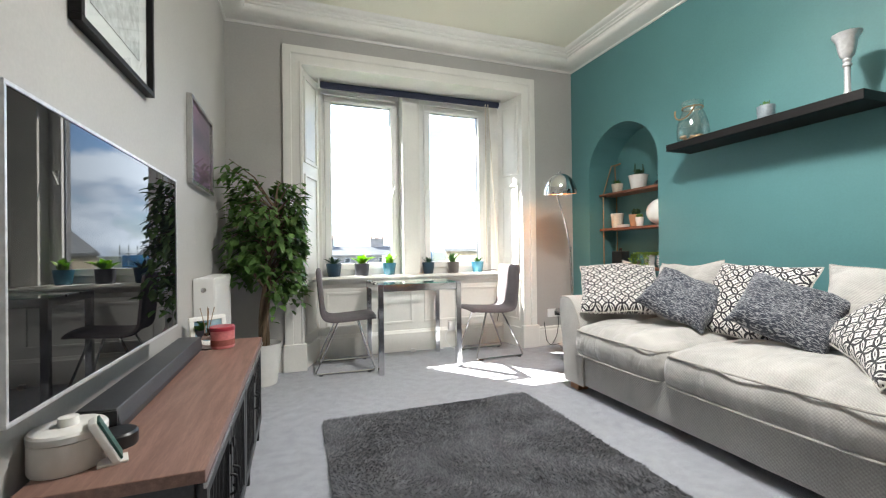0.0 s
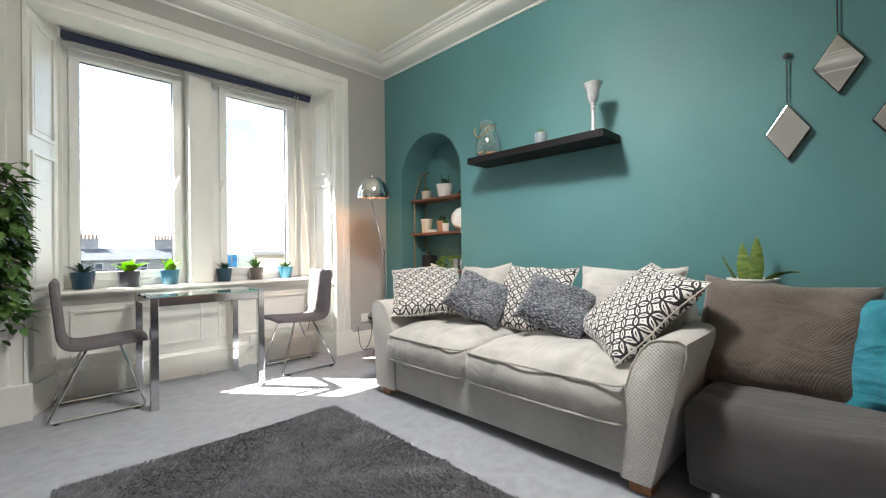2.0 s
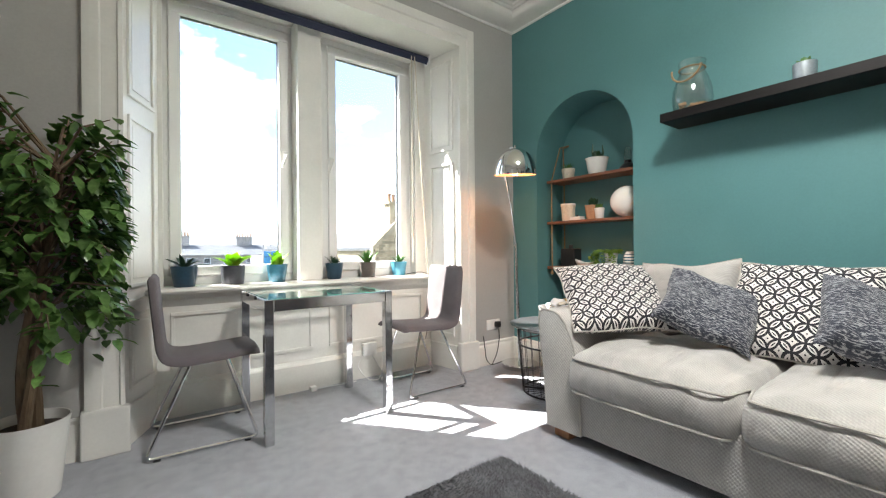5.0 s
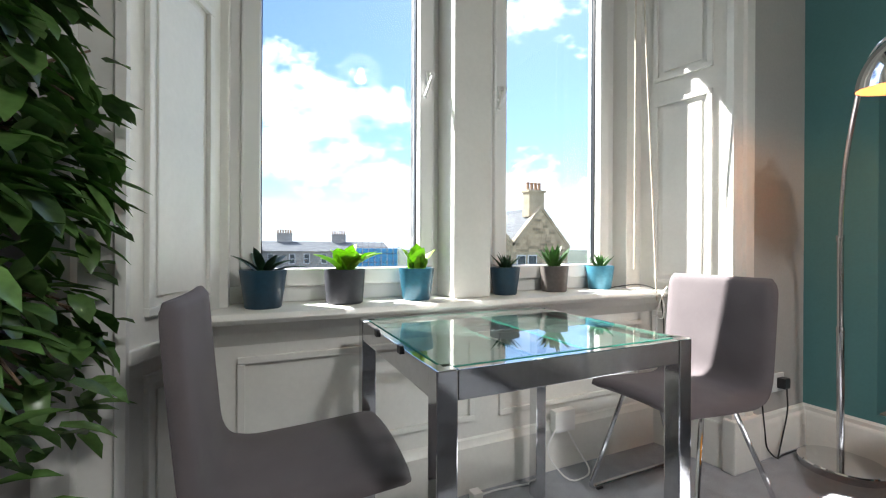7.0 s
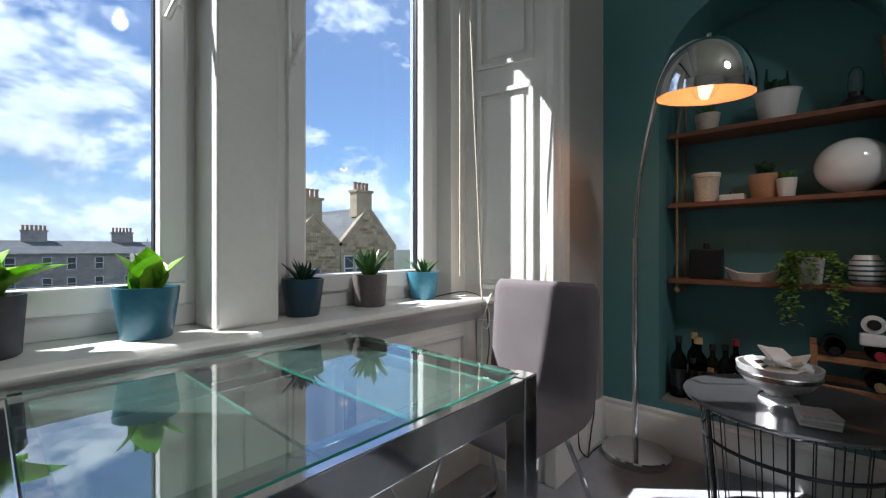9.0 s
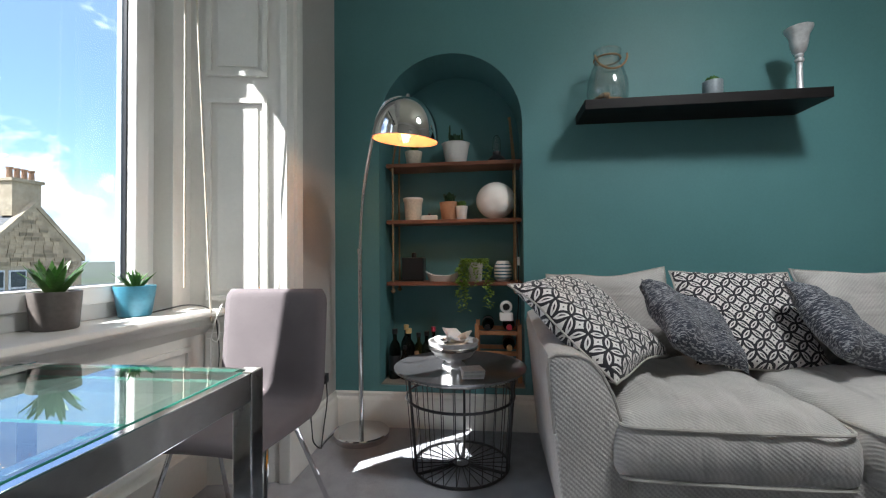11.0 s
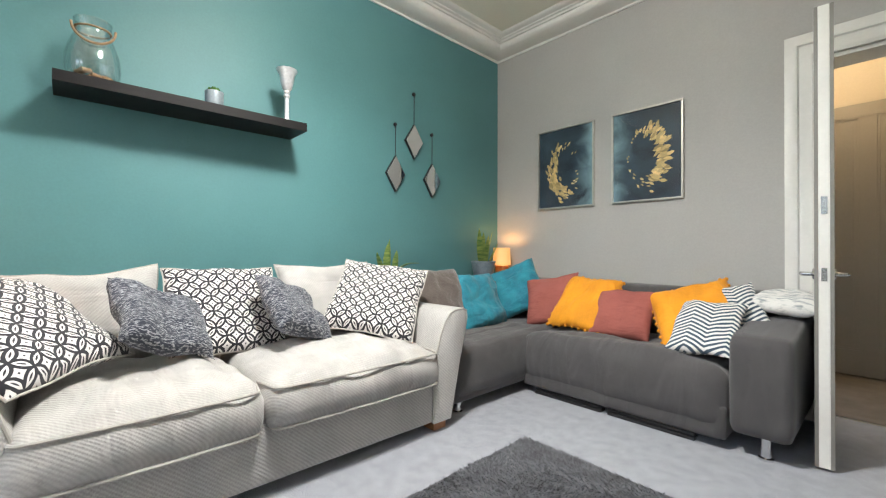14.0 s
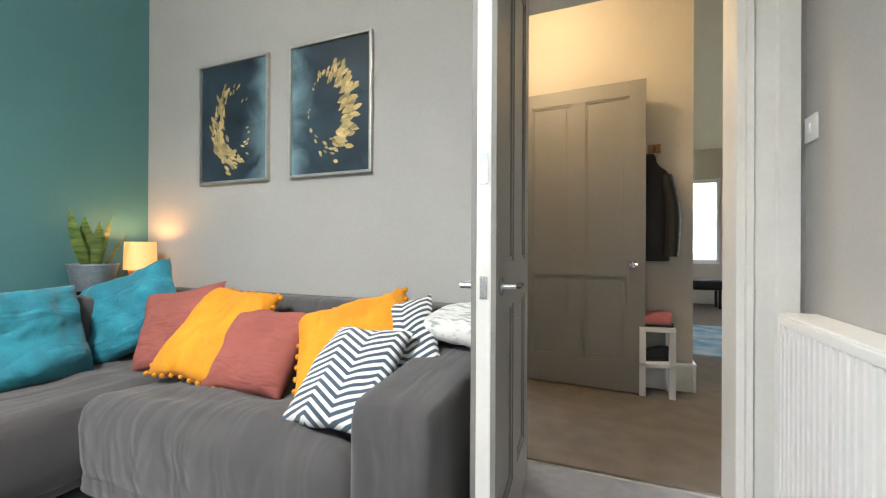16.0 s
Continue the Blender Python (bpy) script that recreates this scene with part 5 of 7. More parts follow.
def potted(name, place, pot_mat, r, h, leaf_mat, kind, label, seed, ribs=0, taper=0.78, group="pots on the sill", rim=0.0, scale=1.0):
    t = thing(name, place, label, "potted plant", group)
    prof = [(0, 0), (r * taper * 0.95, 0), (r * taper, 0.004), (r, h - 0.006), (r + rim, h), (r + rim - 0.006, h), (r - 0.010, h - 0.02), (0, h - 0.02)]
    pg = Geo().lathe(prof, 48 if ribs else 28)
    if ribs:
        pg.v = [(x * (1 + 0.02 * (i % 2)), y * (1 + 0.02 * (i % 2)), z) for i, (x, y, z) in enumerate(pg.v)]
    pot = part("pot", pg, pot_mat, t, smooth=30)
    part("soil", Geo().lathe([(0, h - 0.016), (r * 0.6, h - 0.012), (r - 0.012, h - 0.018)], 16, cap=False), SOIL, pot)
    rr = random.Random(seed)
    kinds = {"broad": (11, 0.085, 0.024, 0.75, -0.7, 1), "spiky": (22, 0.085, 0.0075, 0.75, -0.15, 2), "upright": (9, 0.085, 0.026, 1.0, -0.35, 1), "agave": (9, 0.10, 0.012, 0.55, -0.6, 1), "snake": (6, 0.21, 0.020, 1.35, 0.1, 1), "round": (18, 0.05, 0.018, 0.8, 0.3, 2)}
    n, ln, wd, lift, curl, tiers = kinds[kind]
    for i in range(n):
        g = Geo()
        f = i / n
        lf = lift + 0.65 * f + rr.uniform(-0.12, 0.12) if kind != "snake" else rr.uniform(1.15, 1.5)
        leaf_blade(g, (rr.uniform(-0.01, 0.01), rr.uniform(-0.01, 0.01), h - 0.018), i * 2.4 + rr.uniform(-0.2, 0.2), lf, ln * scale * rr.uniform(0.85, 1.15) * (1 - 0.2 * f), wd * scale * rr.uniform(0.85, 1.1), curl * rr.uniform(0.7, 1.3))
        part("leaf", g, leaf_mat, t, smooth=60)
    return t


potted("potted_succulent", (1.905, 6.10, 0.77), POTNAVY, 0.073, 0.125, LEAFDARK, "agave", "grey-green agave in a dark blue pot on the sill", 1, scale=1.35)
potted("potted_succulent", (2.175, 6.115, 0.77), POTDARK, 0.071, 0.122, LEAFBRIGHT, "broad", "lime green rosette in a ribbed charcoal pot", 2, ribs=1, taper=0.9, scale=1.6)
potted("potted_succulent", (2.45, 6.11, 0.77), POTBLUE, 0.068, 0.122, LEAFBRIGHT, "upright", "bright green broad-leaved plant in a blue pot", 3, scale=1.4)
potted("potted_succulent", (2.87, 6.13, 0.77), POTNAVY, 0.065, 0.118, LEAFDARK, "spiky", "dark spiky haworthia in a navy pot", 4, scale=1.05)
potted("potted_succulent", (3.155, 6.15, 0.77), POTTAUPE, 0.064, 0.118, LEAFMID, "spiky", "spiky green aloe in a taupe ribbed pot", 5, ribs=1, taper=0.88, scale=1.6)
potted("potted_succulent", (3.445, 6.155, 0.77), POTSKY, 0.068, 0.115, LEAFMID, "spiky", "small light green aloe in a pale blue pot", 6, scale=1.05)

# roller blind with two bead chains
bl = thing("roller_blind", (2.72, 6.015, 2.585), "rolled-up navy roller blind under the recess head", "blind")
part("roll", Geo().tube([(-0.93, 0, 0), (0.93, 0, 0)], 0.028, 16), NAVYBLIND, bl)
part("hem_bar", Geo().box(-0.92, -0.026, -0.045, 0.92, -0.018, -0.015), NAVYBLIND, bl, bevel=0.003)
for x in (-0.94, 0.94):
    part("bracket", Geo().box(x - 0.006, -0.035, -0.035, x + 0.006, 0.035, 0.048), UPVC, bl, bevel=0.003)
for x0, x1, z1 in ((0.76, 0.75, -1.71), (0.79, 0.90, -1.86)):
    part("bead_chain", Geo().tube([(x0, -0.034, -0.02), (x0 * 0.6 + x1 * 0.4, -0.04, -0.8), (x1, -0.045, z1)], 0.0042, 6), CREAM, bl, "cream bead chain")

# ---- arc floor lamp ----
lamp = thing("floor_lamp", (4.24, 5.53, 0), "chrome arc floor lamp with a lit dome shade", "lamp")
lo = Vector((4.24, 5.53, 0))


def rel(pts, o):
    return [tuple(Vector(p) - o) for p in pts]


part("base", Geo().lathe([(0, 0), (0.148, 0), (0.15, 0.006), (0.15, 0.03), (0.145, 0.036), (0, 0.037)], 40), CHROME, lamp, bevel=0)
part("pole", Geo().tube(rel([(4.235, 5.53, 0.03), (4.21, 5.525, 0.62)], lo), 0.0135, 14).tube(rel([(4.21, 5.525, 0.60), (4.192, 5.52, 1.02)], lo), 0.0115, 14), LAMPCHROME, lamp)
for z, p in ((0.62, (4.21, 5.525)), (1.02, (4.192, 5.52))):
    part("collar", Geo().lathe([(0.0, -0.012), (0.0145, -0.012), (0.0145, 0.012), (0, 0.012)], 14, Matrix.Translation((p[0] - lo.x, p[1] - lo.y, z))), CHROME, lamp)
arm_pts = [(4.192, 5.52, 1.0), (4.15, 5.50, 1.15), (4.09, 5.468, 1.30), (4.00, 5.415, 1.44), (3.93, 5.37, 1.54), (3.88, 5.335, 1.62), (3.85, 5.28, 1.695), (3.845, 5.21, 1.71), (3.845, 5.19, 1.69)]
part("arm", Geo().tube(rel(bend(arm_pts, 0.06, 4), lo), 0.0085, 10), LAMPCHROME, lamp)
hm = Matrix.Translation(Vector((3.845, 5.19, 1.51)) - lo) @ pose(0, 0, 0, 5, -4, 0)
dome = [(0.150 * math.cos(a), 0.150 * math.sin(a) * 1.27) for a in arc(0.0, math.pi / 2 * 0.97, 14)]
shade = part("shade", Geo().lathe(dome + [(0, 0.1905)], 40, hm, cap=False), CHROME, lamp, "polished chrome dome shade", smooth=80)
part("shade_lining", Geo().lathe([(r * 0.975, z * 0.975) for r, z in dome] + [(0, 0.1857)], 40, hm, cap=False), LAMPINSIDE, shade, "glowing amber inside of the shade", smooth=80)
part("finial", Geo().lathe([(0.0, 0.18), (0.008, 0.18), (0.008, 0.205), (0, 0.21)], 10, hm), CHROME, lamp)
part("bulb", Geo().lathe([(0, -0.012), (0.026, -0.004), (0.042, 0.022), (0.043, 0.042), (0.032, 0.07), (0.017, 0.095), (0.015, 0.13)], 20, hm, cap=False), JARGLASS, shade, "clear glass bulb")
part("filament", Geo().tube([(-0.012, 0, 0.04), (-0.008, 0, 0.085), (0, 0, 0.045), (0.008, 0, 0.085), (0.012, 0, 0.04)], 0.0018, 6, m=hm), BULB, shade)
part("power_cord", Geo().tube(bend([(0.02, 0.06, 0.03), (0.0, 0.14, 0.03), (-0.10, 0.17, 0.008), (-0.18, 0.16, 0.006), (-0.21, 0.185, 0.05), (-0.235, 0.19, 0.25)], 0.05), 0.0035, 6), BLACKPLASTIC, lamp)

# ---- wire basket table ----
bt = thing("wire_side_table", (4.0, 4.965, 0), "round black tray table on a wire basket", "side table")
zt = 0.455


def ring(r, z, k=40):
    return [(r * math.cos(2 * math.pi * i / k), r * math.sin(2 * math.pi * i / k), z) for i in range(k)]


for r, z, q in ((0.225, 0.008, 0.006), (0.255, 0.33, 0.006), (0.262, 0.44, 0.006), (0.04, 0.008, 0.004)):
    part("wire_ring", Geo().tube(ring(r, z), q, 6, True), BLACKMETAL, bt)
for i in range(26):
    a = 2 * math.pi * i / 26
    thick = i % 9 == 0
    ca, sa = math.cos(a), math.sin(a)
    part("wire", Geo().tube([(0.04 * ca, 0.04 * sa, 0.008), (0.22 * ca, 0.22 * sa, 0.008), (0.228 * ca, 0.228 * sa, 0.016), (0.262 * ca, 0.262 * sa, 0.44)], 0.0065 if thick else 0.0022, 6), BLACKMETAL, bt)
part("tray", Geo().lathe([(0, zt - 0.012), (0.285, zt - 0.012), (0.31, zt + 0.004), (0.313, zt + 0.012), (0.30, zt + 0.010), (0.275, zt - 0.004), (0, zt - 0.004)], 48), TRAY, bt)
bw = thing("silver_bowl", (4.05, 5.0, zt - 0.004), "footed silver bowl holding remotes and papers", "bowl")
part("bowl", Geo().lathe([(0, 0.0), (0.058, 0), (0.054, 0.010), (0.038, 0.020), (0.042, 0.030), (0.088, 0.050), (0.115, 0.085), (0.123, 0.125), (0.116, 0.125), (0.085, 0.07), (0, 0.055)], 36), SILVERPLASTIC, bw, "bright silver bowl")
part("band", Geo().lathe([(0.1155, 0.084), (0.121, 0.090), (0.123, 0.100), (0.1195, 0.104)], 36, cap=False), STEEL, bw)
rm = thing("remote_control", (4.04, 5.03, zt + 0.055), "white remote control standing in the bowl", "remote", turn=60)
part("body", Geo().box(-0.08, -0.022, 0, 0.08, 0.022, 0.018, pose(0, 0, 0.03, 0, -28, 0)), CERAMIC, rm, bevel=0.006)
for i in range(4):
    for j in (-1, 0, 1):
        part("button", Geo().box(-0.05 + i * 0.028, j * 0.012 - 0.004, 0.018, -0.036 + i * 0.028, j * 0.012 + 0.004, 0.0205, pose(0, 0, 0.03, 0, -28, 0)), GREYMETAL, rm)
pp = thing("folded_papers", (4.06, 4.98, zt + 0.085), "folded white papers heaped in the bowl", "papers", turn=20)
for i in range(6):
    sg = slab(-0.055, -0.04, -0.004, 0.055, 0.04, 0.004, 0.003, 0.006, i, 10, 0.02)
    sm = pose((0.02, -0.03, 0.03, -0.01, 0.0, 0.02)[i], (0.01, 0.02, -0.03, 0.0, -0.02, 0.02)[i], 0.012 * i + 0.006, (8, -14, 12, -6, 16, -10)[i], (-10, 12, 6, -16, 8, 14)[i], i * 37)
    sg.v = [tuple(sm @ Vector(p)) for p in sg.v]
    part("sheet", sg, (PAPER, CREAM)[i % 3 == 1], pp)
co = thing("coaster_stack", (3.88, 4.90, zt - 0.004), "stack of grey-white coasters on the tray", "coasters", turn=12)
for i in range(4):
    part("coaster", Geo().box(-0.048, -0.048, i * 0.009, 0.048, 0.048, i * 0.009 + 0.008, pose(0, 0, 0, 0, 0, i * 3 - 4)), (PAPER, SILVERPLASTIC)[i % 2], co, bevel=0.002)

# ---- hanging shelves in the niche ----
hs = thing("hanging_shelf", (4.62, 5.045, 0), "three brown wooden shelves hung on jute ropes", "shelf")
for z in (0.81, 1.19, 1.54):
    part("board", Geo().box(-0.11, -0.412, z, 0.10, 0.412, z + 0.022), SHELFWOOD, hs, bevel=0.003)
for y in (-0.375, 0.375):
    for x in (-0.09, 0.08):
        part("rope", Geo().tube([(x, y, 0.76), (x, y, 1.56), (0.02 + x * 0.25, y * 0.94, 1.80 + 0.05), (0.16, y * 0.93, 1.90)], 0.006, 8), ROPE, hs)
        part("knot", Geo().lathe([(0, -0.015), (0.012, -0.008), (0.014, 0), (0.01, 0.01), (0, 0.014)], 8, Matrix.Translation((x, y, 0.775))), ROPE, hs)
NX = 4.60


def round_pot(name, y, z, r, h, material, label, x=NX, taper=0.8, category="pot", rim=0.004):
    t = thing(name, (x, y, z), label, category)
    part("body", Geo().lathe([(0, 0), (r * taper, 0), (r, h - 0.012), (r + rim, h - 0.011), (r + rim, h), (r - 0.006, h), (r - 0.012, h * 0.5), (0, h * 0.5)], 28), material, t, smooth=30)
    return t


potted("potted_succulent", (NX, 5.30, 1.562), CREAM, 0.055, 0.09, LEAFMID, "spiky", "thin succulent in a cream pot on the top shelf", 11, group="pots on the shelves", scale=0.9)
cp = potted("potted_cactus", (NX, 5.03, 1.562), CERAMIC, 0.085, 0.13, LEAFDARK, "round", "branching succulent in a large white pot", 12, group="pots on the shelves", rim=0.006, taper=0.75, scale=1.7)
for i, (dx, dy, hh) in enumerate(((0.0, 0.03, 0.14), (0.02, -0.03, 0.12), (-0.02, 0.0, 0.08))):
    part("stem", Geo().tube([(dx, dy, 0.11), (dx * 1.2, dy * 1.3, 0.11 + hh * 0.5), (dx, dy * 1.2, 0.11 + hh)], [0.006, 0.008, 0.004], 7), LEAFDARK, cp)
lt = thing("small_lantern", (NX, 4.775, 1.562), "little black lamp with a clear glass chimney", "lantern")
part("base", Geo().lathe([(0, 0), (0.055, 0), (0.058, 0.02), (0.04, 0.04), (0.025, 0.05), (0.025, 0.07), (0, 0.07)], 24), BLACKPLASTIC, lt)
part("chimney", Geo().lathe([(0.022, 0.07), (0.026, 0.09), (0.024, 0.15), (0.012, 0.172), (0.004, 0.175), (0.003, 0.173), (0.011, 0.169), (0.022, 0.148), (0.024, 0.09), (0.020, 0.071)], 20, cap=False), GLASS, lt, "clear glass chimney")
cj = round_pot("ceramic_jar", 5.305, 1.212, 0.058, 0.135, CREAM, "cream jar with a white rim", taper=0.86, category="jar")
part("lid", Geo().lathe([(0, 0.135), (0.063, 0.135), (0.063, 0.145), (0, 0.147)], 28), CERAMIC, cj)
bb = thing("small_box", (4.57, 5.195, 1.212), "small white box with a dark knob", "box")
part("box", Geo().box(-0.03, -0.05, 0, 0.03, 0.05, 0.03), CERAMIC, bb, bevel=0.004)
part("knob", Geo().lathe([(0, 0.03), (0.012, 0.032), (0.008, 0.044), (0, 0.046)], 10), BLACKPLASTIC, bb)
potted("potted_succulent", (4.61, 5.075, 1.212), TERRAPOT, 0.062, 0.115, LEAFDARK, "round", "dark succulent in a pale clay pot", 13, group="pots on the shelves", scale=1.7)
potted("potted_succulent", (4.575, 4.995, 1.212), CERAMIC, 0.038, 0.085, LEAFMID, "round", "tiny succulent in a small white pot", 14, group="pots on the shelves", scale=1.1)
gl = thing("globe_lamp", (4.61, 4.785, 1.212), "unlit white opal glass globe lamp", "lamp")
part("globe", Geo().lathe([(0.035, 0.004)] + [(0.122 * math.sin(a), 0.118 - 0.116 * math.cos(a)) for a in arc(0.32, math.pi, 18)], 36), OPAL, gl, smooth=80)
part("foot", Geo().lathe([(0, 0), (0.036, 0), (0.036, 0.006), (0, 0.006)], 20), CHROME, gl)
sp = thing("speaker_box", (4.64, 5.31, 0.832), "small black appliance on the shelf", "speaker")
part("body", Geo().box(-0.05, -0.07, 0, 0.05, 0.07, 0.15), BLACKPLASTIC, sp, bevel=0.01)
part("knob", Geo().lathe([(0, 0.15), (0.016, 0.15), (0.014, 0.18), (0, 0.182)], 14), BLACKPLASTIC, sp)
di = thing("boat_dish", (4.59, 5.12, 0.832), "white boat-shaped ceramic dish", "dish")
dg = Geo()
dn = 12
top = [(0.05 * math.sin(2 * math.pi * i / dn * 1), 0.11 * math.cos(2 * math.pi * i / dn), 0.035 + 0.03 * abs(math.cos(2 * math.pi * i / dn)) ** 3) for i in range(dn)]
bot = [(p[0] * 0.7, p[1] * 0.75, 0.0) for p in top]
inn = [(p[0] * 0.85, p[1] * 0.9, p[2] - 0.002) for p in top]
inb = [(p[0] * 0.6, p[1] * 0.65, 0.012) for p in top]
dg.add(top + bot + inn + inb, [(i, (i + 1) % dn, dn + (i + 1) % dn, dn + i) for i in range(dn)] + [(i, (i + 1) % dn, 2 * dn + (i + 1) % dn, 2 * dn + i) for i in range(dn)] + [(2 * dn + i, 2 * dn + (i + 1) % dn, 3 * dn + (i + 1) % dn, 3 * dn + i) for i in range(dn)] + [tuple(range(3 * dn, 4 * dn)), tuple(range(dn, 2 * dn))])
part("dish", dg, CERAMIC, di, smooth=60)
tp = round_pot("trailing_plant", 4.915, 0.832, 0.048, 0.115, CERAMIC, "trailing string-of-pearls in a white pot", category="potted plant")
rr = random.Random(8)
vg = Geo()
for i in range(64):
    a = rr.uniform(0, 6.283)
    ln = rr.choice((0.06, 0.10, 0.16, 0.26, 0.32)) * rr.uniform(0.8, 1.1)
    if math.cos(a) > 0.3:
        ln = 0.03
    x, y, z = 0.03 * math.cos(a), 0.03 * math.sin(a), 0.115
    for s in range(int(ln / 0.011) + 3):
        rad = 0.03 + 0.045 * min(1, s / 5) + 0.012 * math.sin(s)
        z = 0.125 + 0.01 * math.sin(s * 0.8) if s < 4 else z - 0.011
        px, py = (-0.115 - 0.012 * math.sin(s * 0.7 + i) if s > 4 else rad * math.cos(a) - 0.025 * s * (ln > 0.1)), rad * math.sin(a) * 1.2
        leaf_blade(vg, (px + rr.uniform(-0.006, 0.006), py + rr.uniform(-0.006, 0.006), z), rr.uniform(0, 6.28), rr.uniform(-0.8, 0.6), 0.023, 0.008, -0.5, 0.002, 3)
part("trailing_foliage", vg, LEAFTRAIL, tp)["kind"] = "stuff"
jv = thing("blue_jar", (4.585, 4.745, 0.832), "blue and white patterned ceramic jar", "jar")
part("body", Geo().lathe([(0, 0), (0.036, 0), (0.052, 0.025), (0.056, 0.06), (0.05, 0.10), (0.038, 0.118), (0.036, 0.125), (0.032, 0.125), (0.034, 0.115), (0, 0.09)], 28), CERAMIC, jv, smooth=60)
for i in range(5):
    part("blue_band", Geo().lathe([(0.0375 + 0.0185 * math.sin(math.pi * (0.25 + 0.13 * i)), 0.018 + i * 0.02), (0.039 + 0.0185 * math.sin(math.pi * (0.28 + 0.13 * i)), 0.026 + i * 0.02)], 28, cap=False), POTBLUE, jv)
cb = thing("shelf_cable", (4.50, 4.655, 0), "thin cable with inline switch down the shelf", "cable")
part("cable", Geo().tube([(0, 0.01, 1.2), (0.004, 0, 1.0), (0, 0.004, 0.7), (0.01, 0.02, 0.5)], 0.003, 6), BLACKPLASTIC, cb)
part("switch", Geo().box(-0.012, -0.008, 0.93, 0.0, 0.008, 0.98), CERAMIC, cb, bevel=0.003)


# bottles and rack on the niche ledge
def bottle(place, r, h, material, label, lying=False, name="bottle", cap=REDLID, band=PAPER):
    b = new(name)
    b.matrix_basis = Matrix.Translation(place) @ (pose(0, 0, 0, 0, -90, 0) if lying else pose(0, 0, 0))
    tagged(b, label, "bottle", "bottles in the niche")
    part("glass", Geo().lathe([(0, 0), (r, 0.002), (r, h * 0.6), (r * 0.85, h * 0.68), (r * 0.36, h * 0.78), (r * 0.34, h * 0.93), (r * 0.4, h * 0.935), (r * 0.4, h * 0.96), (0, h * 0.96)], 20), material, b)
    part("cap", Geo().lathe([(0, h * 0.9), (r * 0.45, h * 0.9), (r * 0.45, h), (0, h)], 14), cap, b)
    part("paper_band", Geo().lathe([(r + 0.0008, h * 0.18), (r + 0.0008, h * 0.48)], 20, cap=False), band, b)
    return b


BZ = 0.243
bottle((4.52, 5.41, BZ), 0.036, 0.30, BOTTLE, "tall dark wine bottle", cap=BLACKPLASTIC, band=BLACKPLASTIC)
bottle((4.55, 5.33, BZ), 0.042, 0.30, BOTTLE, "dark whisky bottle with amber cap", cap=GOLD, band=BLACKPLASTIC)
bottle((4.50, 5.27, BZ), 0.030, 0.17, AMBER, "small amber spirit bottle", cap=CORK)
bottle((4.57, 5.22, BZ), 0.034, 0.28, BOTTLE, "dark green bottle with black cap", cap=BLACKPLASTIC)
bottle((4.52, 5.16, BZ), 0.028, 0.16, AMBER, "short amber bottle in the niche", cap=STEEL)
bottle((4.62, 5.36, BZ), 0.034, 0.31, BOTTLE, "dark tall bottle at the back of the niche", cap=GOLD, band=PAPER)
bottle((4.62, 5.28, BZ), 0.033, 0.26, AMBER, "amber whisky bottle with a pale paper band", cap=BLACKPLASTIC)
bottle((4.51, 5.345, BZ), 0.026, 0.20, AMBER, "slim amber bottle in the niche", cap=BLACKPLASTIC, band=CORK)
bottle((4.62, 5.185, BZ), 0.031, 0.30, BOTTLE, "slim dark bottle in the niche", cap=REDLID)
bottle((4.515, 5.09, BZ), 0.03, 0.24, BOTTLE, "green wine bottle in the niche", cap=GOLD)
bottle((4.62, 5.10, BZ), 0.034, 0.22, BOTTLE, "dark bottle at the back of the niche", cap=BLACKPLASTIC)
rk = thing("wine_rack", (4.58, 4.78, BZ), "small orange-brown wooden wine rack", "wine rack")
for y in (-0.125, 0.125):
    for x in (-0.09, 0.09):
        part("post", Geo().box(x - 0.012, y - 0.012, 0, x + 0.012, y + 0.012, 0.34), PALEWOOD, rk, bevel=0.002)
for z in (0.05, 0.17, 0.29):
    for x in (-0.09, 0.09):
        part("rail", Geo().box(x - 0.008, -0.125, z - 0.012, x + 0.008, 0.125, z + 0.012), PALEWOOD, rk, bevel=0.002)
for y, z, c in ((4.715, 0.33, REDLID), (4.715, 0.45, GOLD), (4.715, 0.57, REDLID), (4.84, 0.57, BLACKPLASTIC), (4.84, 0.33, BLACKPLASTIC)):
    bottle((4.72, y, z), 0.036, 0.26, BOTTLE, "wine bottle lying in the rack", True, cap=c, band=BLACKPLASTIC)
tk = thing("white_gadget", (4.52, 4.73, 0.60), "small white camera gadget on the wine rack", "gadget")
part("body", Geo().box(-0.025, -0.04, 0, 0.025, 0.04, 0.05), CERAMIC, tk, bevel=0.01)
part("eye", Geo().lathe([(0, 0), (0.02, 0), (0.02, 0.012), (0, 0.014)], 18, pose(-0.014, 0, 0.085, 0, -90, 0)), BLACKPLASTIC, tk)
part("head", Geo().lathe([(0.021, -0.01), (0.036, -0.008), (0.036, 0.008), (0.021, 0.01), (0.021, -0.01)], 22, pose(-0.01, 0, 0.085, 0, -90, 0), cap=False), CERAMIC, tk)

# ---- floating shelf ----
fs = thing("floating_shelf", (4.30, 3.765, 1.722), "black-brown floating wall shelf", "shelf")
part("board", Geo().box(-0.128, -0.567, 0, 0.128, 0.567, 0.05), BLACKWOOD, fs, bevel=0.002)
SZ = 1.772


def ring_line(r, z, k=32):
    return [(r * math.cos(2 * math.pi * i / k), r * math.sin(2 * math.pi * i / k), z) for i in range(k)]


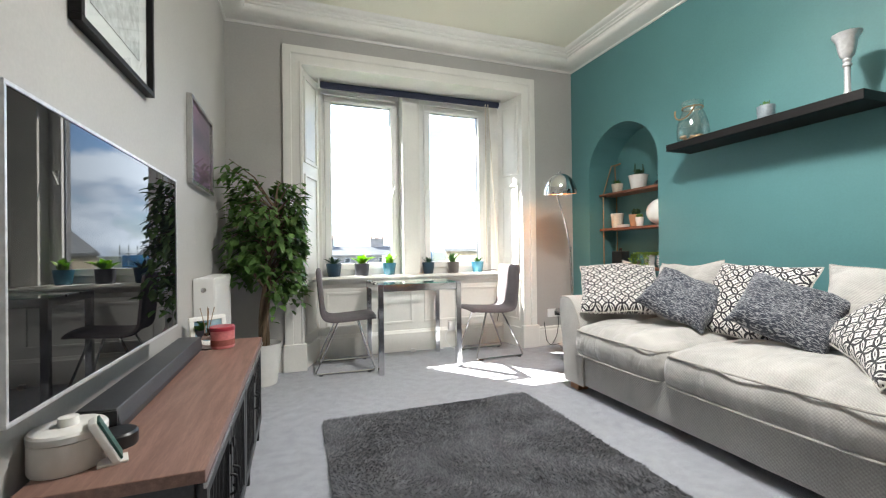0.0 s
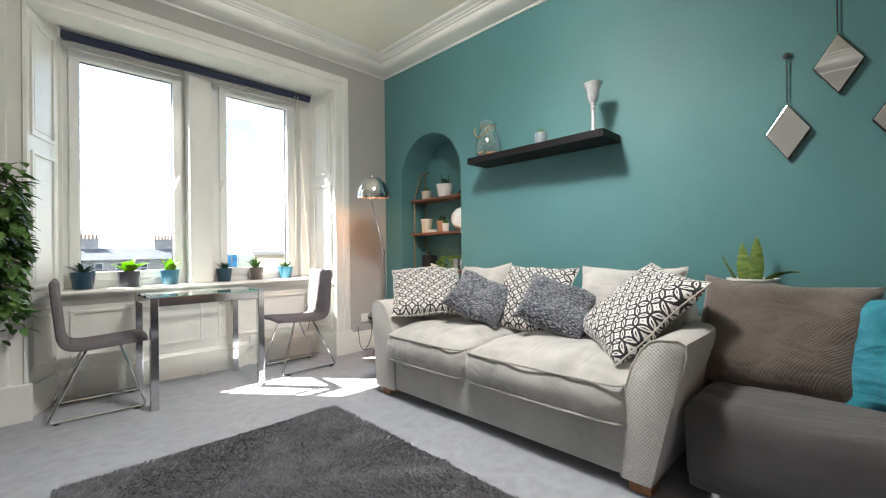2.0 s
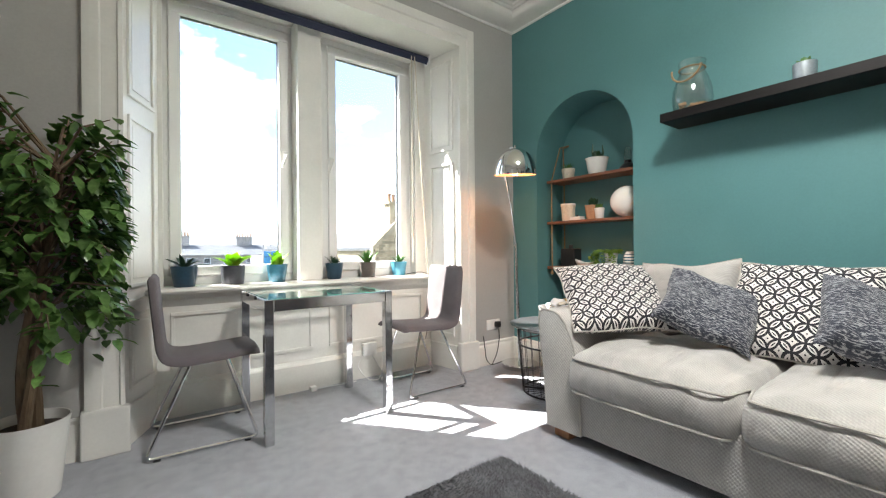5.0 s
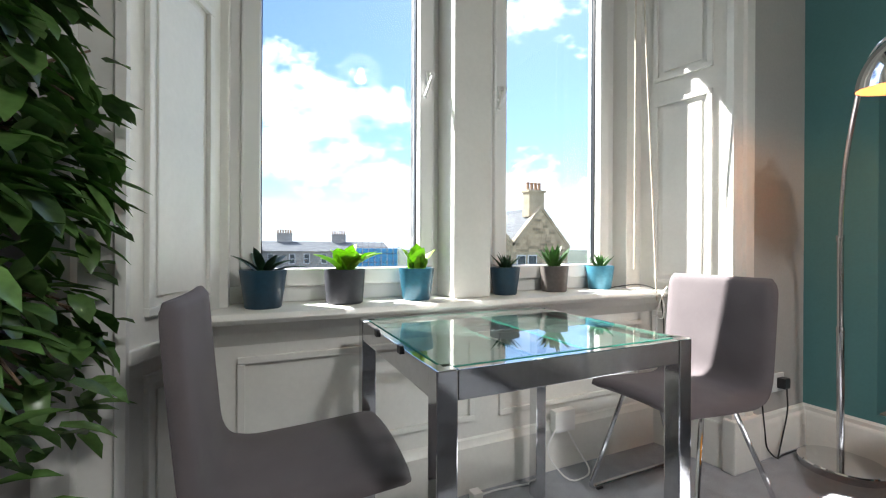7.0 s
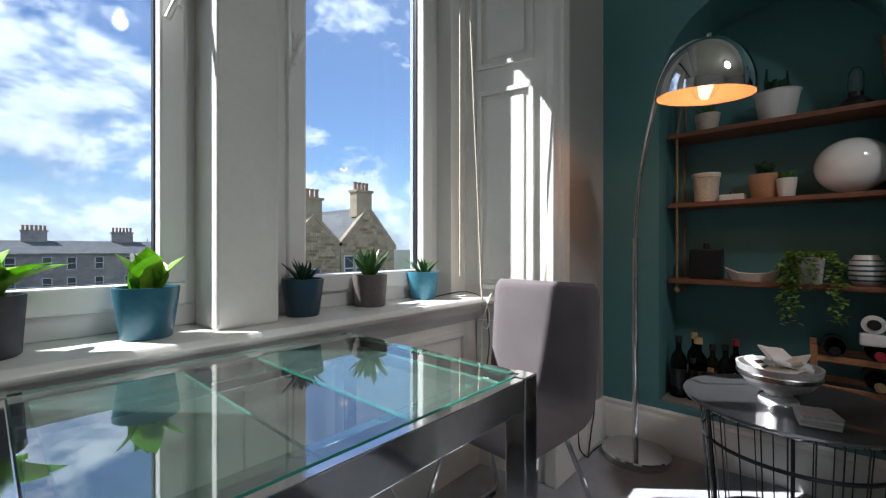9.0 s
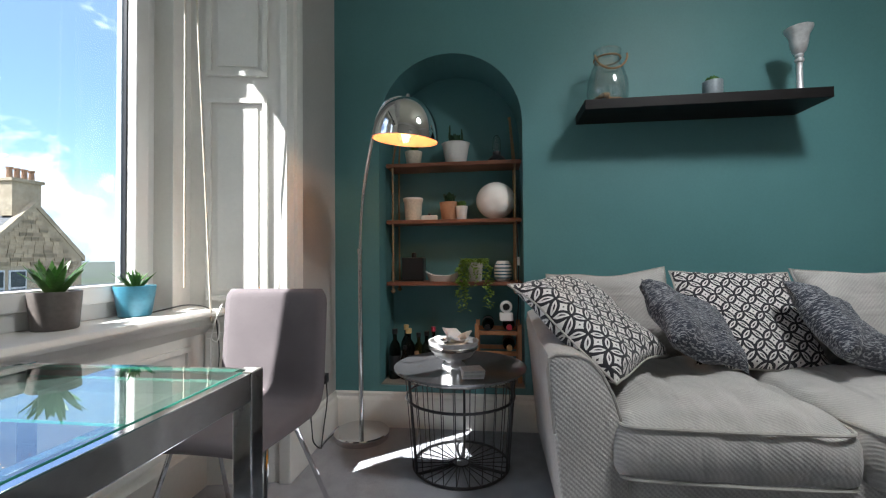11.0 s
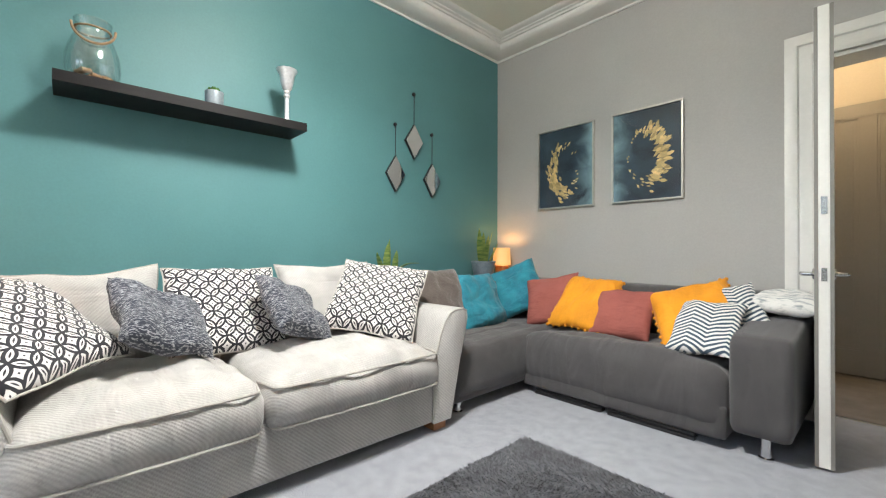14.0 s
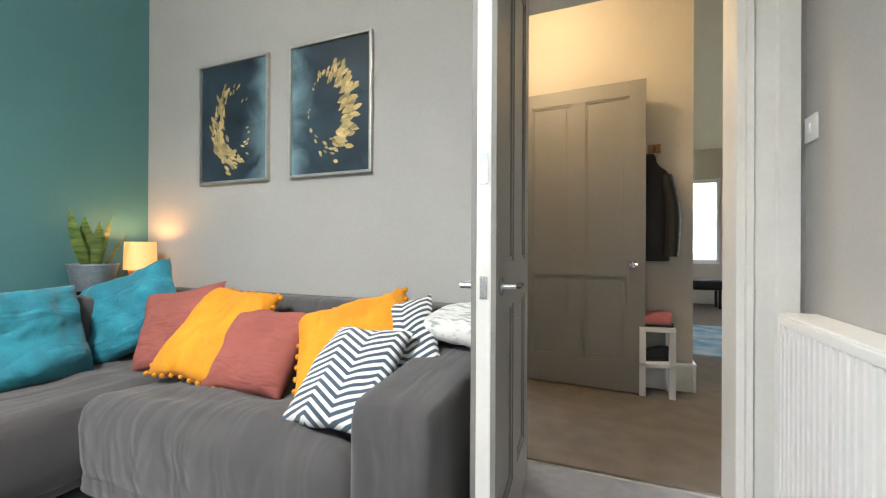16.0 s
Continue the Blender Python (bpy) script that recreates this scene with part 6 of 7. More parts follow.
jr = thing("glass_jar", (4.275, 4.195, SZ), "clear glass lantern jar with rope handle and corks", "jar")
outer = [(0.084, 0.001), (0.098, 0.02), (0.105, 0.065), (0.100, 0.125), (0.082, 0.185), (0.064, 0.222), (0.061, 0.245), (0.069, 0.258), (0.070, 0.282)]
part("glass", Geo().lathe([(0, 0.001)] + outer + [(r - 0.004, max(0.006, z)) for r, z in reversed(outer)] + [(0, 0.006)], 36, cap=False), JARGLASS, jr, smooth=60)
part("rim", Geo().tube(ring_line(0.0675, 0.283), 0.0035, 6, True), JARGLASS, jr)
hp = [(0.066 * math.cos(a), 0.066 * math.sin(a), 0.243) for a in arc(0.4, 6.683, 30)]
hp += [(-0.075 - 0.03 * math.sin(math.pi * t), 0.078 * math.cos(math.pi * t), 0.235 - 0.085 * math.sin(math.pi * t)) for t in arc(0.0, 1.0, 14)]
part("rope_handle", Geo().tube(hp[:30], 0.0045, 7).tube(hp[30:], 0.0055, 7), ROPE, jr)
for i in range(15):
    a = rr.uniform(0, 6.283)
    q = 0.07 * rr.random() ** 0.5
    part("cork", Geo().lathe([(0, -0.019), (0.011, -0.019), (0.0115, 0.019), (0, 0.019)], 10, pose(q * math.cos(a), q * math.sin(a), 0.02 + 0.014 * (i // 8), rr.uniform(60, 110), rr.uniform(0, 60), rr.uniform(0, 180))), CORK, jr)
tin = potted("potted_succulent", (4.255, 3.69, SZ), GALVANISED, 0.045, 0.085, LEAFMID, "round", "little cactus in a ribbed tin can", 15, ribs=1, taper=0.97, group="pots on the shelves", scale=1.0)
gb = thing("silver_goblet", (4.245, 3.295, SZ), "tall silver tulip-shaped candle holder", "candle holder")
part("stem", Geo().lathe([(0, 0), (0.03, 0), (0.03, 0.008), (0.018, 0.014), (0.0135, 0.03), (0.0125, 0.15), (0.019, 0.157), (0.019, 0.168), (0.013, 0.174), (0.019, 0.185), (0.015, 0.196)], 20), SILVERPLASTIC, gb)
part("cup", Geo().lathe([(0.014, 0.192), (0.028, 0.206), (0.037, 0.24), (0.043, 0.285), (0.058, 0.312), (0.061, 0.322), (0.056, 0.322), (0.039, 0.285), (0.033, 0.24), (0.024, 0.212), (0, 0.205)], 10, cap=False), SILVERPLASTIC, gb)


# ---- diamond mirrors ----
def diamond_mirror(y, zh):
    m = thing("hanging_mirror", (east(y) - 0.012, y, zh), "diamond-shaped hanging mirror on a black cord", "mirror", "three diamond mirrors")
    part("hook", Geo().lathe([(0, -0.006), (0.014, -0.006), (0.016, 0.0), (0.014, 0.008), (0, 0.012)], 14, pose(0, 0, 0, 0, -90, 0)), BLACKMETAL, m)
    part("cord", Geo().tube([(-0.006, 0, 0), (-0.004, 0, -0.245)], 0.003, 6), BLACKMETAL, m)
    w, h, z = 0.092, 0.145, -0.395
    o = [(-w, z), (0, z - h), (w, z), (0, z + h)]
    fr = Geo().prism(o, -0.012, 0.008, "x")
    part("back_frame", fr, BLACKMETAL, m)
    part("glass", Geo().prism([(a * 0.955, z + (b - z) * 0.955) for a, b in o], -0.0165, -0.0125, "x"), MIRROR, m, "mirror glass", bevel=0.002)
    return m


for y, z in ((2.346, 2.005), (2.155, 2.295), (1.954, 1.996)):
    diamond_mirror(y, z)


# ---- pictures on the south wall ----
def art_mat(name, side):
    """Navy print with a cloudy pale-blue wash down one side."""
    m = mat(name, (0.010, 0.018, 0.036), (0.030, 0.055, 0.085), rough=0.5, scale=4, fine=24, bump=0.0, var=0.2)
    n, l = m.node_tree.nodes, m.node_tree.links
    p = n["Principled BSDF"]
    co, sp, ns, mx = n.new("ShaderNodeTexCoord"), n.new("ShaderNodeSeparateXYZ"), n.new("ShaderNodeTexNoise"), n.new("ShaderNodeMix")
    ns.inputs["Scale"].default_value, ns.inputs["Detail"].default_value, ns.inputs["Distortion"].default_value = 6.0, 6.0, 0.7
    l.new(co.outputs["Object"], sp.inputs[0])
    l.new(co.outputs["Object"], ns.inputs["Vector"])
    u = math_node(n, l, "MULTIPLY_ADD", sp.outputs["X"], 4.6 * side, -0.55)
    f = math_node(n, l, "MULTIPLY", math_node(n, l, "ADD", u, math_node(n, l, "MULTIPLY_ADD", ns.outputs["Fac"], 2.4, -1.1)), 0.9)
    f = math_node(n, l, "MULTIPLY", math_node(n, l, "MINIMUM", math_node(n, l, "MAXIMUM", f, 0.0), 1.0), math_node(n, l, "MINIMUM", math_node(n, l, "MAXIMUM", math_node(n, l, "ADD", u, 0.45), 0.0), 1.0))
    mx.data_type = "RGBA"
    l.new(f, mx.inputs["Factor"])
    l.new(p.inputs["Base Color"].links[0].from_socket, mx.inputs["A"])
    mx.inputs["B"].default_value = (0.26, 0.40, 0.47, 1)
    l.new(mx.outputs["Result"], p.inputs["Base Color"])
    return m


def fish_picture(x0, x1, mirror, seed):
    z0, z1 = 1.372, 2.085
    w, h = x1 - x0, z1 - z0
    p = thing("framed_print", ((x0 + x1) / 2, SY, z0), "navy print of a ring of gold fish, thin silver frame", "picture", "pair of fish prints")
    t = 0.014
    g = Geo()
    for a, b, c, d in ((-w / 2, 0, w / 2, t), (-w / 2, h - t, w / 2, h), (-w / 2, t, -w / 2 + t, h - t), (w / 2 - t, t, w / 2, h - t)):
        g.box(a, 0.001, b, c, 0.024, d)
    part("frame", g, SILVERFRAME, p, bevel=0.002)
    art = part("print", Geo().box(-w / 2 + t, 0.001, t, w / 2 - t, 0.010, h - t), art_mat("navy_art_print", 1 if mirror else -1), p)
    rn = random.Random(seed)
    fish = Geo()
    for i in range(460):
        a = rn.uniform(0, 2 * math.pi)
        dense = 0.5 + 0.5 * math.cos(a - (math.pi - 0.1 if mirror else 0.35 - math.pi * 0.25))
        if rn.random() > 0.05 + 0.95 * dense ** 2.2:
            continue
        rad = rn.gauss(0.97, 0.10 + 0.07 * dense)
        cx, cz = 0.13 * rad * math.cos(a), h / 2 - 0.01 + 0.215 * rad * math.sin(a)
        ln, th = rn.uniform(0.018, 0.032) * (0.5 + 0.7 * dense), rn.uniform(0.007, 0.013) * (0.45 + 0.7 * dense)
        d = (a + math.pi / 2) * 0.55 + 0.2 + rn.uniform(-0.35, 0.35)
        ux, uz = math.cos(d), math.sin(d)
        pts = [(-ln, 0), (-ln * 0.4, th), (ln * 0.3, th * 0.9), (ln * 0.8, 0), (ln * 0.3, -th * 0.9), (-ln * 0.4, -th)]
        pts = [(cx + q * ux - r * uz, cz + q * uz + r * ux) for q, r in pts]
        if all(abs(x) < w / 2 - t and t < z < h - t for x, z in pts):
            fish.add([(x, 0.0112 + i * 0.000005, z) for x, z in pts], [tuple(range(6))])
    fo = part("gold_fish", fish, GOLD, art)
    fo["kind"] = "stuff"
    pane = part("glazing", Geo().add([(-w / 2 + t, 0.018, t), (w / 2 - t, 0.018, t), (w / 2 - t, 0.018, h - t), (-w / 2 + t, 0.018, h - t)], [(0, 1, 2, 3)]), PANE, p)
    return p


fish_picture(3.42, 3.965, False, 3)
fish_picture(2.747, 3.27, True, 4)

# ---- corner behind the grey sofa: narrow console, snake plants, small lamp ----
cs = thing("console_table", (4.325, 1.80, 0), "narrow dark wooden console behind the corner sofa", "console")
part("top", Geo().box(-0.085, -0.72, 0.735, 0.085, 0.80, 0.755), BLACKWOOD, cs, bevel=0.003)
for y in (-0.69, 0.77):
    for x in (-0.065, 0.065):
        part("leg", Geo().box(x - 0.015, y - 0.015, 0, x + 0.015, y + 0.015, 0.735), BLACKWOOD, cs)


def snake_plant(place, r, h, pot_mat, blades, label):
    """Stiff upright blades (yaw, lift, length, half width, curl, offset) in a wide pot."""
    t = thing("snake_plant", place, label, "potted plant", "snake plants")
    pot = part("pot", Geo().lathe([(0, 0), (r * 0.78, 0), (r * 0.8, 0.004), (r, h - 0.012), (r + 0.004, h - 0.010), (r + 0.004, h), (r - 0.006, h), (r - 0.012, h - 0.02), (0, h - 0.02)], 36), pot_mat, t, smooth=30)
    part("soil", Geo().lathe([(0, h - 0.016), (r * 0.6, h - 0.012), (r - 0.012, h - 0.018)], 16, cap=False), SOIL, pot)
    for yaw, lift, ln, wd, curl, dx, dy in blades:
        g = Geo()
        leaf_blade(g, (dx, dy, h - 0.03), math.radians(yaw), lift, ln, wd * 1.12, curl, 0.006, 9)
        part("leaf", g, SNAKE, t, smooth=60)
    return t


snake_plant((4.31, 1.43, 0.755), 0.112, 0.145, GALVANISED, [(125, 0.95, 0.36, 0.027, 0.45, 0, 0.03), (150, 1.25, 0.30, 0.03, 0.1, 0.0, 0.035), (180, 1.4, 0.27, 0.031, 0.1, -0.03, 0.0), (215, 1.3, 0.31, 0.03, 0.1, 0.01, -0.03), (235, 1.1, 0.22, 0.027, 0.1, -0.03, -0.04), (20, 1.4, 0.24, 0.03, 0.1, 0.02, 0.01)], "snake plant in a galvanised metal pot")
snake_plant((4.315, 2.485, 0.755), 0.108, 0.105, CERAMIC, [(110, 1.0, 0.17, 0.022, 0.3, 0, 0.06), (170, 1.5, 0.215, 0.027, 0.05, -0.02, 0.035), (195, 1.52, 0.25, 0.027, 0.05, 0.03, -0.015), (180, 1.4, 0.17, 0.025, 0.05, -0.045, -0.02), (240, 0.75, 0.20, 0.030, -0.9, -0.01, -0.05)], "short snake plant in a wide white pot")
tl = thing("table_lamp", (4.28, 1.20, 0.755), "small lit lamp with cream shade on a wooden base", "lamp")
part("base", Geo().box(-0.045, -0.045, 0, 0.045, 0.045, 0.10), PALEWOOD, tl, bevel=0.004)
part("shade", Geo().lathe([(0.085, 0.105), (0.08, 0.27), (0.078, 0.27), (0.083, 0.105)], 32, cap=False), WARMSHADE, tl, "glowing cream shade")

# ---- ceiling light ----
cl = thing("ceiling_light", (2.92, 3.45, CZ), "lit white ceiling light", "lamp")
part("rose", Geo().lathe([(0, 0), (0.06, 0), (0.055, -0.025), (0, -0.03)], 24), WHITE, cl)
part("flex", Geo().tube([(0, 0, -0.02), (0, 0, -0.10)], 0.004, 8), WHITE, cl)
part("shade", Geo().lathe([(0.03, -0.085), (0.10, -0.11), (0.14, -0.17), (0.138, -0.17), (0.098, -0.108), (0.03, -0.083)], 32, cap=False), OPAL, cl, "white opal shade")
part("bulb", Geo().lathe([(0, -0.185), (0.02, -0.18), (0.028, -0.163), (0.024, -0.145), (0.014, -0.125), (0.014, -0.10)], 18, cap=False), CEILBULB, cl, "small lit bulb")

# ---- TV side ----
def tv_unit():
    x0, x1, y0, y1, h = WX + 0.028, 1.39, 3.00, 4.46, 0.548
    t = thing("tv_cabinet", ((x0 + x1) / 2, (y0 + y1) / 2, 0), "dark grey metal cabinet with mesh doors and wooden top", "cabinet")
    hx, hy = (x1 - x0) / 2, (y1 - y0) / 2
    part("top", Geo().box(-hx, -hy, h - 0.028, hx, hy, h), WALNUT, t, "reddish brown wooden top", bevel=0.003)
    part("trim", Geo().box(hx - 0.004, -hy, h - 0.04, hx + 0.003, hy, h - 0.027), STEEL, t)
    part("body", Geo().box(-hx + 0.01, -hy + 0.02, 0.10, hx - 0.025, hy - 0.02, h - 0.03), GREYMETAL, t, bevel=0.004)
    for y in (-hy + 0.03, -0.25, 0.25, hy - 0.03):
        for x in (-hx + 0.03, hx - 0.03):
            part("leg", Geo().box(x - 0.013, y - 0.013, 0, x + 0.013, y + 0.013, 0.12), BLACKMETAL, t, bevel=0.002)
    dw = (2 * hy - 0.06) / 4
    for i in range(4):
        a = -hy + 0.03 + i * dw
        d = part("door", Geo().box(hx - 0.025, a + 0.006, 0.115, hx - 0.012, a + dw - 0.006, h - 0.045), GREYMETAL, t, bevel=0.002)
        f = Geo()
        for b, c, e, g in ((a + 0.006, 0.115, a + 0.04, h - 0.045), (a + dw - 0.04, 0.115, a + dw - 0.006, h - 0.045), (a + 0.04, 0.115, a + dw - 0.04, 0.15), (a + 0.04, h - 0.08, a + dw - 0.04, h - 0.045)):
            f.box(hx - 0.012, b, c, hx - 0.004, e, g)
        part("door_frame", f, GREYMETAL, d)
        for j in range(14):
            q = a + 0.045 + j * (dw - 0.09) / 13
            part("mesh_bar", Geo().box(hx - 0.012, q - 0.002, 0.15, hx - 0.009, q + 0.002, h - 0.08), BLACKMETAL, d)
        s = a + (dw - 0.025 if i % 2 == 0 else 0.025)
        part("handle", Geo().tube(bend([(hx - 0.006, s, 0.36), (hx + 0.014, s, 0.355), (hx + 0.014, s, 0.305), (hx - 0.006, s, 0.30)], 0.01), 0.004, 8), BLACKMETAL, d)
        part("hinge", Geo().box(hx - 0.010, s - 0.008, 0.42, hx + 0.002, s + 0.008, 0.45), BLACKMETAL, d, bevel=0.002)
    return t


tv_unit()
tv = thing("television", (1.12, 3.372, 1.012), "wall-mounted flat television, screen off, silver edge", "television")
part("screen", Geo().box(-0.006, -0.497, -0.278, 0.010, 0.497, 0.278), SCREEN, tv, "glossy black screen")
g = Geo()
for a, b, c, d in ((-0.504, -0.286, 0.504, -0.278), (-0.504, 0.278, 0.504, 0.286), (-0.504, -0.278, -0.497, 0.278), (0.497, -0.278, 0.504, 0.278)):
    g.box(-0.01, a, b, 0.013, c, d)
part("bezel", g, SILVERPLASTIC, tv, "thin silver bezel", bevel=0.001)
part("back", Geo().box(-0.035, -0.45, -0.24, -0.011, 0.45, 0.24), BLACKPLASTIC, tv, bevel=0.006)
part("wall_bracket", Geo().box(-0.088, -0.12, -0.1, -0.035, 0.12, 0.1), BLACKMETAL, tv)
UZ = 0.548
sb = thing("soundbar", (1.105, 3.725, UZ), "long dark grey soundbar on the cabinet", "soundbar")
part("body", Geo().prism([(-0.045, 0.008), (0.045, 0.008), (0.05, 0.03), (0.04, 0.072), (-0.045, 0.075)], -0.47, 0.47, "y"), GREYMETAL, sb, bevel=0.004)
for y in (-0.474, 0.47):
    part("end_cap", Geo().box(-0.044, y, 0.01, 0.043, y + 0.004, 0.068), BLACKPLASTIC, sb)
for y in (-0.36, 0.33):
    part("foot", Geo().box(-0.03, y, 0, 0.03, y + 0.03, 0.008), BLACKPLASTIC, sb)
cn = thing("white_canister", (1.10, 3.135, UZ), "round white lidded ceramic canister", "canister")
part("body", Geo().lathe([(0, 0), (0.066, 0), (0.068, 0.005), (0.068, 0.065), (0, 0.065)], 36), CERAMIC, cn)
part("lid", Geo().lathe([(0, 0.067), (0.069, 0.067), (0.069, 0.08), (0.065, 0.085), (0.02, 0.088), (0.018, 0.105), (0, 0.108)], 36), CERAMIC, cn)
bxo = thing("streaming_box", (1.165, 3.205, UZ), "small black media box", "media box")
part("body", Geo().lathe([(0, 0), (0.04, 0), (0.042, 0.004), (0.042, 0.03), (0.038, 0.035), (0, 0.035)], 28), BLACKPLASTIC, bxo)
ph = thing("phone_dock", (1.195, 3.115, UZ), "white phone with green case leaning on a stand", "phone", turn=20)
pm = pose(0, 0, 0.004, 0, -24, 0)
part("body", Geo().box(-0.008, -0.026, 0, 0.008, 0.026, 0.105, pm), CERAMIC, ph, bevel=0.004)
part("case", Geo().box(0.0085, -0.024, 0.004, 0.013, 0.024, 0.102, pm), mat("dark_green_case", (0.03, 0.09, 0.075), rough=0.5), ph)
part("stand", Geo().box(-0.035, -0.022, 0, 0.02, 0.022, 0.006), CERAMIC, ph, bevel=0.002)
cd = thing("pink_candle", (1.225, 4.27, UZ), "pink candle jar with a dark red lid", "candle")
part("jar", Geo().lathe([(0, 0), (0.052, 0), (0.055, 0.004), (0.055, 0.085), (0, 0.085)], 32), PINK, cd)
part("band", Geo().lathe([(0.0555, 0.014), (0.0555, 0.042)], 32, cap=False), TERRA, cd)
part("lid", Geo().lathe([(0, 0.085), (0.058, 0.085), (0.058, 0.10), (0.054, 0.104), (0, 0.105)], 32), REDLID, cd)
df = thing("reed_diffuser", (1.165, 4.25, UZ), "clear glass reed diffuser", "diffuser")
part("bottle", Geo().lathe([(0, 0), (0.03, 0), (0.032, 0.05), (0.014, 0.075), (0.014, 0.10), (0, 0.10)], 20), GLASS, df)
for i in range(4):
    part("reed", Geo().tube([(0, 0, 0.06), (0.03 * math.cos(i * 1.7), 0.03 * math.sin(i * 1.7), 0.20)], 0.0018, 5), ROPE, df)
pf = thing("photo_frame", (1.15, 4.39, UZ), "white photo frame standing on the cabinet", "photo frame", turn=-55)
fm = pose(0, 0, 0, 0, -12, 0)
g = Geo()
for a, b, c, d in ((-0.09, 0, 0.09, 0.022), (-0.09, 0.118, 0.09, 0.14), (-0.09, 0.022, -0.068, 0.118), (0.068, 0.022, 0.09, 0.118)):
    g.box(-0.008, a, b, 0.008, c, d, fm)
part("frame", g, CERAMIC, pf, bevel=0.002)
part("print", Geo().box(-0.004, -0.068, 0.022, 0.002, 0.068, 0.118, fm), ARTBLUE, pf)
potted("small_pot_plant", (1.10, 4.40, UZ), POTDARK, 0.04, 0.07, LEAFMID, "broad", "small leafy plant behind the photo frame", 31, group="pots on the cabinet")


def wall_picture(y0, y1, z0, z1, frame_mat, art_mat, label, mount):
    w, h = y1 - y0, z1 - z0
    p = thing("framed_picture", (WX, (y0 + y1) / 2, z0), label, "picture")
    t = 0.02
    g = Geo()
    for a, b, c, d in ((-w / 2, 0, w / 2, t), (-w / 2, h - t, w / 2, h), (-w / 2, t, -w / 2 + t, h - t), (w / 2 - t, t, w / 2, h - t)):
        g.box(0.001, a, b, 0.03, c, d)
    part("frame", g, frame_mat, p, bevel=0.002)
    if mount:
        part("mount", Geo().box(0.001, -w / 2 + t, t, 0.008, w / 2 - t, h - t), PAPER, p)
        part("print", Geo().box(0.009, -w / 2 + mount, mount, 0.011, w / 2 - mount, h - mount), art_mat, p)
    else:
        part("print", Geo().box(0.001, -w / 2 + t, t, 0.012, w / 2 - t, h - t), art_mat, p)
    part("glazing", Geo().add([(0.02, -w / 2 + t, t), (0.02, w / 2 - t, t), (0.02, w / 2 - t, h - t), (0.02, -w / 2 + t, h - t)], [(0, 1, 2, 3)]), PANE, p)
    return p


wall_picture(4.49, 5.06, 1.385, 1.86, STEEL, DUSKART, "purple dusk landscape in a steel frame", 0)
GREYART = mat("pale_grey_drawing", (0.55, 0.56, 0.57), (0.30, 0.32, 0.33), rough=0.6, scale=6, fine=40, bump=0.0, var=0.25, contrast=(0.5, 0.7))
wall_picture(3.31, 3.885, 1.615, 2.37, BLACKWOOD, GREYART, "white-mounted grey sketch in a black frame", 0.10)


# ---- radiators ----
def radiator(place, length, height, turn, label):
    """Ribbed panel radiator; its face looks along +y, it runs along x."""
    r = thing("radiator", place, label, "radiator", turn=turn)
    g = Geo()
    k = int(length / 0.033)
    pts = []
    for i in range(k + 1):
        a = length * i / k
        for da, dy in ((0, 0.0), (0.26, 0.0), (0.36, 0.026), (0.90, 0.026)):
            if i < k or da == 0:
                pts.append((a + da * length / k, 0.044 + dy))
    z0, z1 = 0.03, height - 0.03
    verts = [(x, y, z) for x, y in pts for z in (z0, z1)]
    verts += [(x, 0.040, z) for x, y in pts for z in (z0, z1)]
    n = len(pts)
    f = []
    for i in range(n - 1):
        f += [(2 * i, 2 * i + 2, 2 * i + 3, 2 * i + 1), (2 * n + 2 * i, 2 * n + 2 * i + 1, 2 * n + 2 * i + 3, 2 * n + 2 * i + 2), (2 * i, 2 * n + 2 * i, 2 * n + 2 * i + 2, 2 * i + 2), (2 * i + 1, 2 * i + 3, 2 * n + 2 * i + 3, 2 * n + 2 * i + 1)]
    g.add(verts, f)
    part("ribbed_panel", g, UPVC, r, smooth=20)
    part("bottom_rim", Geo().box(0, 0.038, 0, length, 0.066, 0.032), UPVC, r, bevel=0.004)
    part("top_rim", Geo().box(0, 0.038, height - 0.034, length, 0.071, height - 0.004), UPVC, r, bevel=0.004)
    part("back_panel", Geo().box(0, -0.035, 0, length, -0.015, height - 0.004), UPVC, r, bevel=0.004)
    for x in (-0.006, length):
        part("side_cover", Geo().box(x, -0.038, 0.0, x + 0.006, 0.064, height), UPVC, r, bevel=0.003)
    part("top_grille", Geo().box(-0.004, -0.036, height - 0.004, length + 0.004, 0.064, height + 0.004), UPVC, r, bevel=0.002)
    part("valve", Geo().tube(bend([(-0.05, 0, -0.10 + 0.13), (-0.05, 0, 0.02), (-0.05, 0, -0.13)], 0.01), 0.008).lathe([(0, -0.03), (0.02, -0.03), (0.018, 0.05), (0, 0.052)], 14, Matrix.Translation((-0.05, 0, 0.06))), UPVC, r)
    part("end_plug", Geo().lathe([(0, 0), (0.014, 0), (0.014, 0.004), (0, 0.005)], 14, pose(length + 0.005, 0.012, height - 0.06, 0, 90, 0)), CHROME, r)
    part("pipe", Geo().tube([(-0.05, 0, 0.05), (-0.05, 0, -0.13)], 0.0075), UPVC, r)
    return r


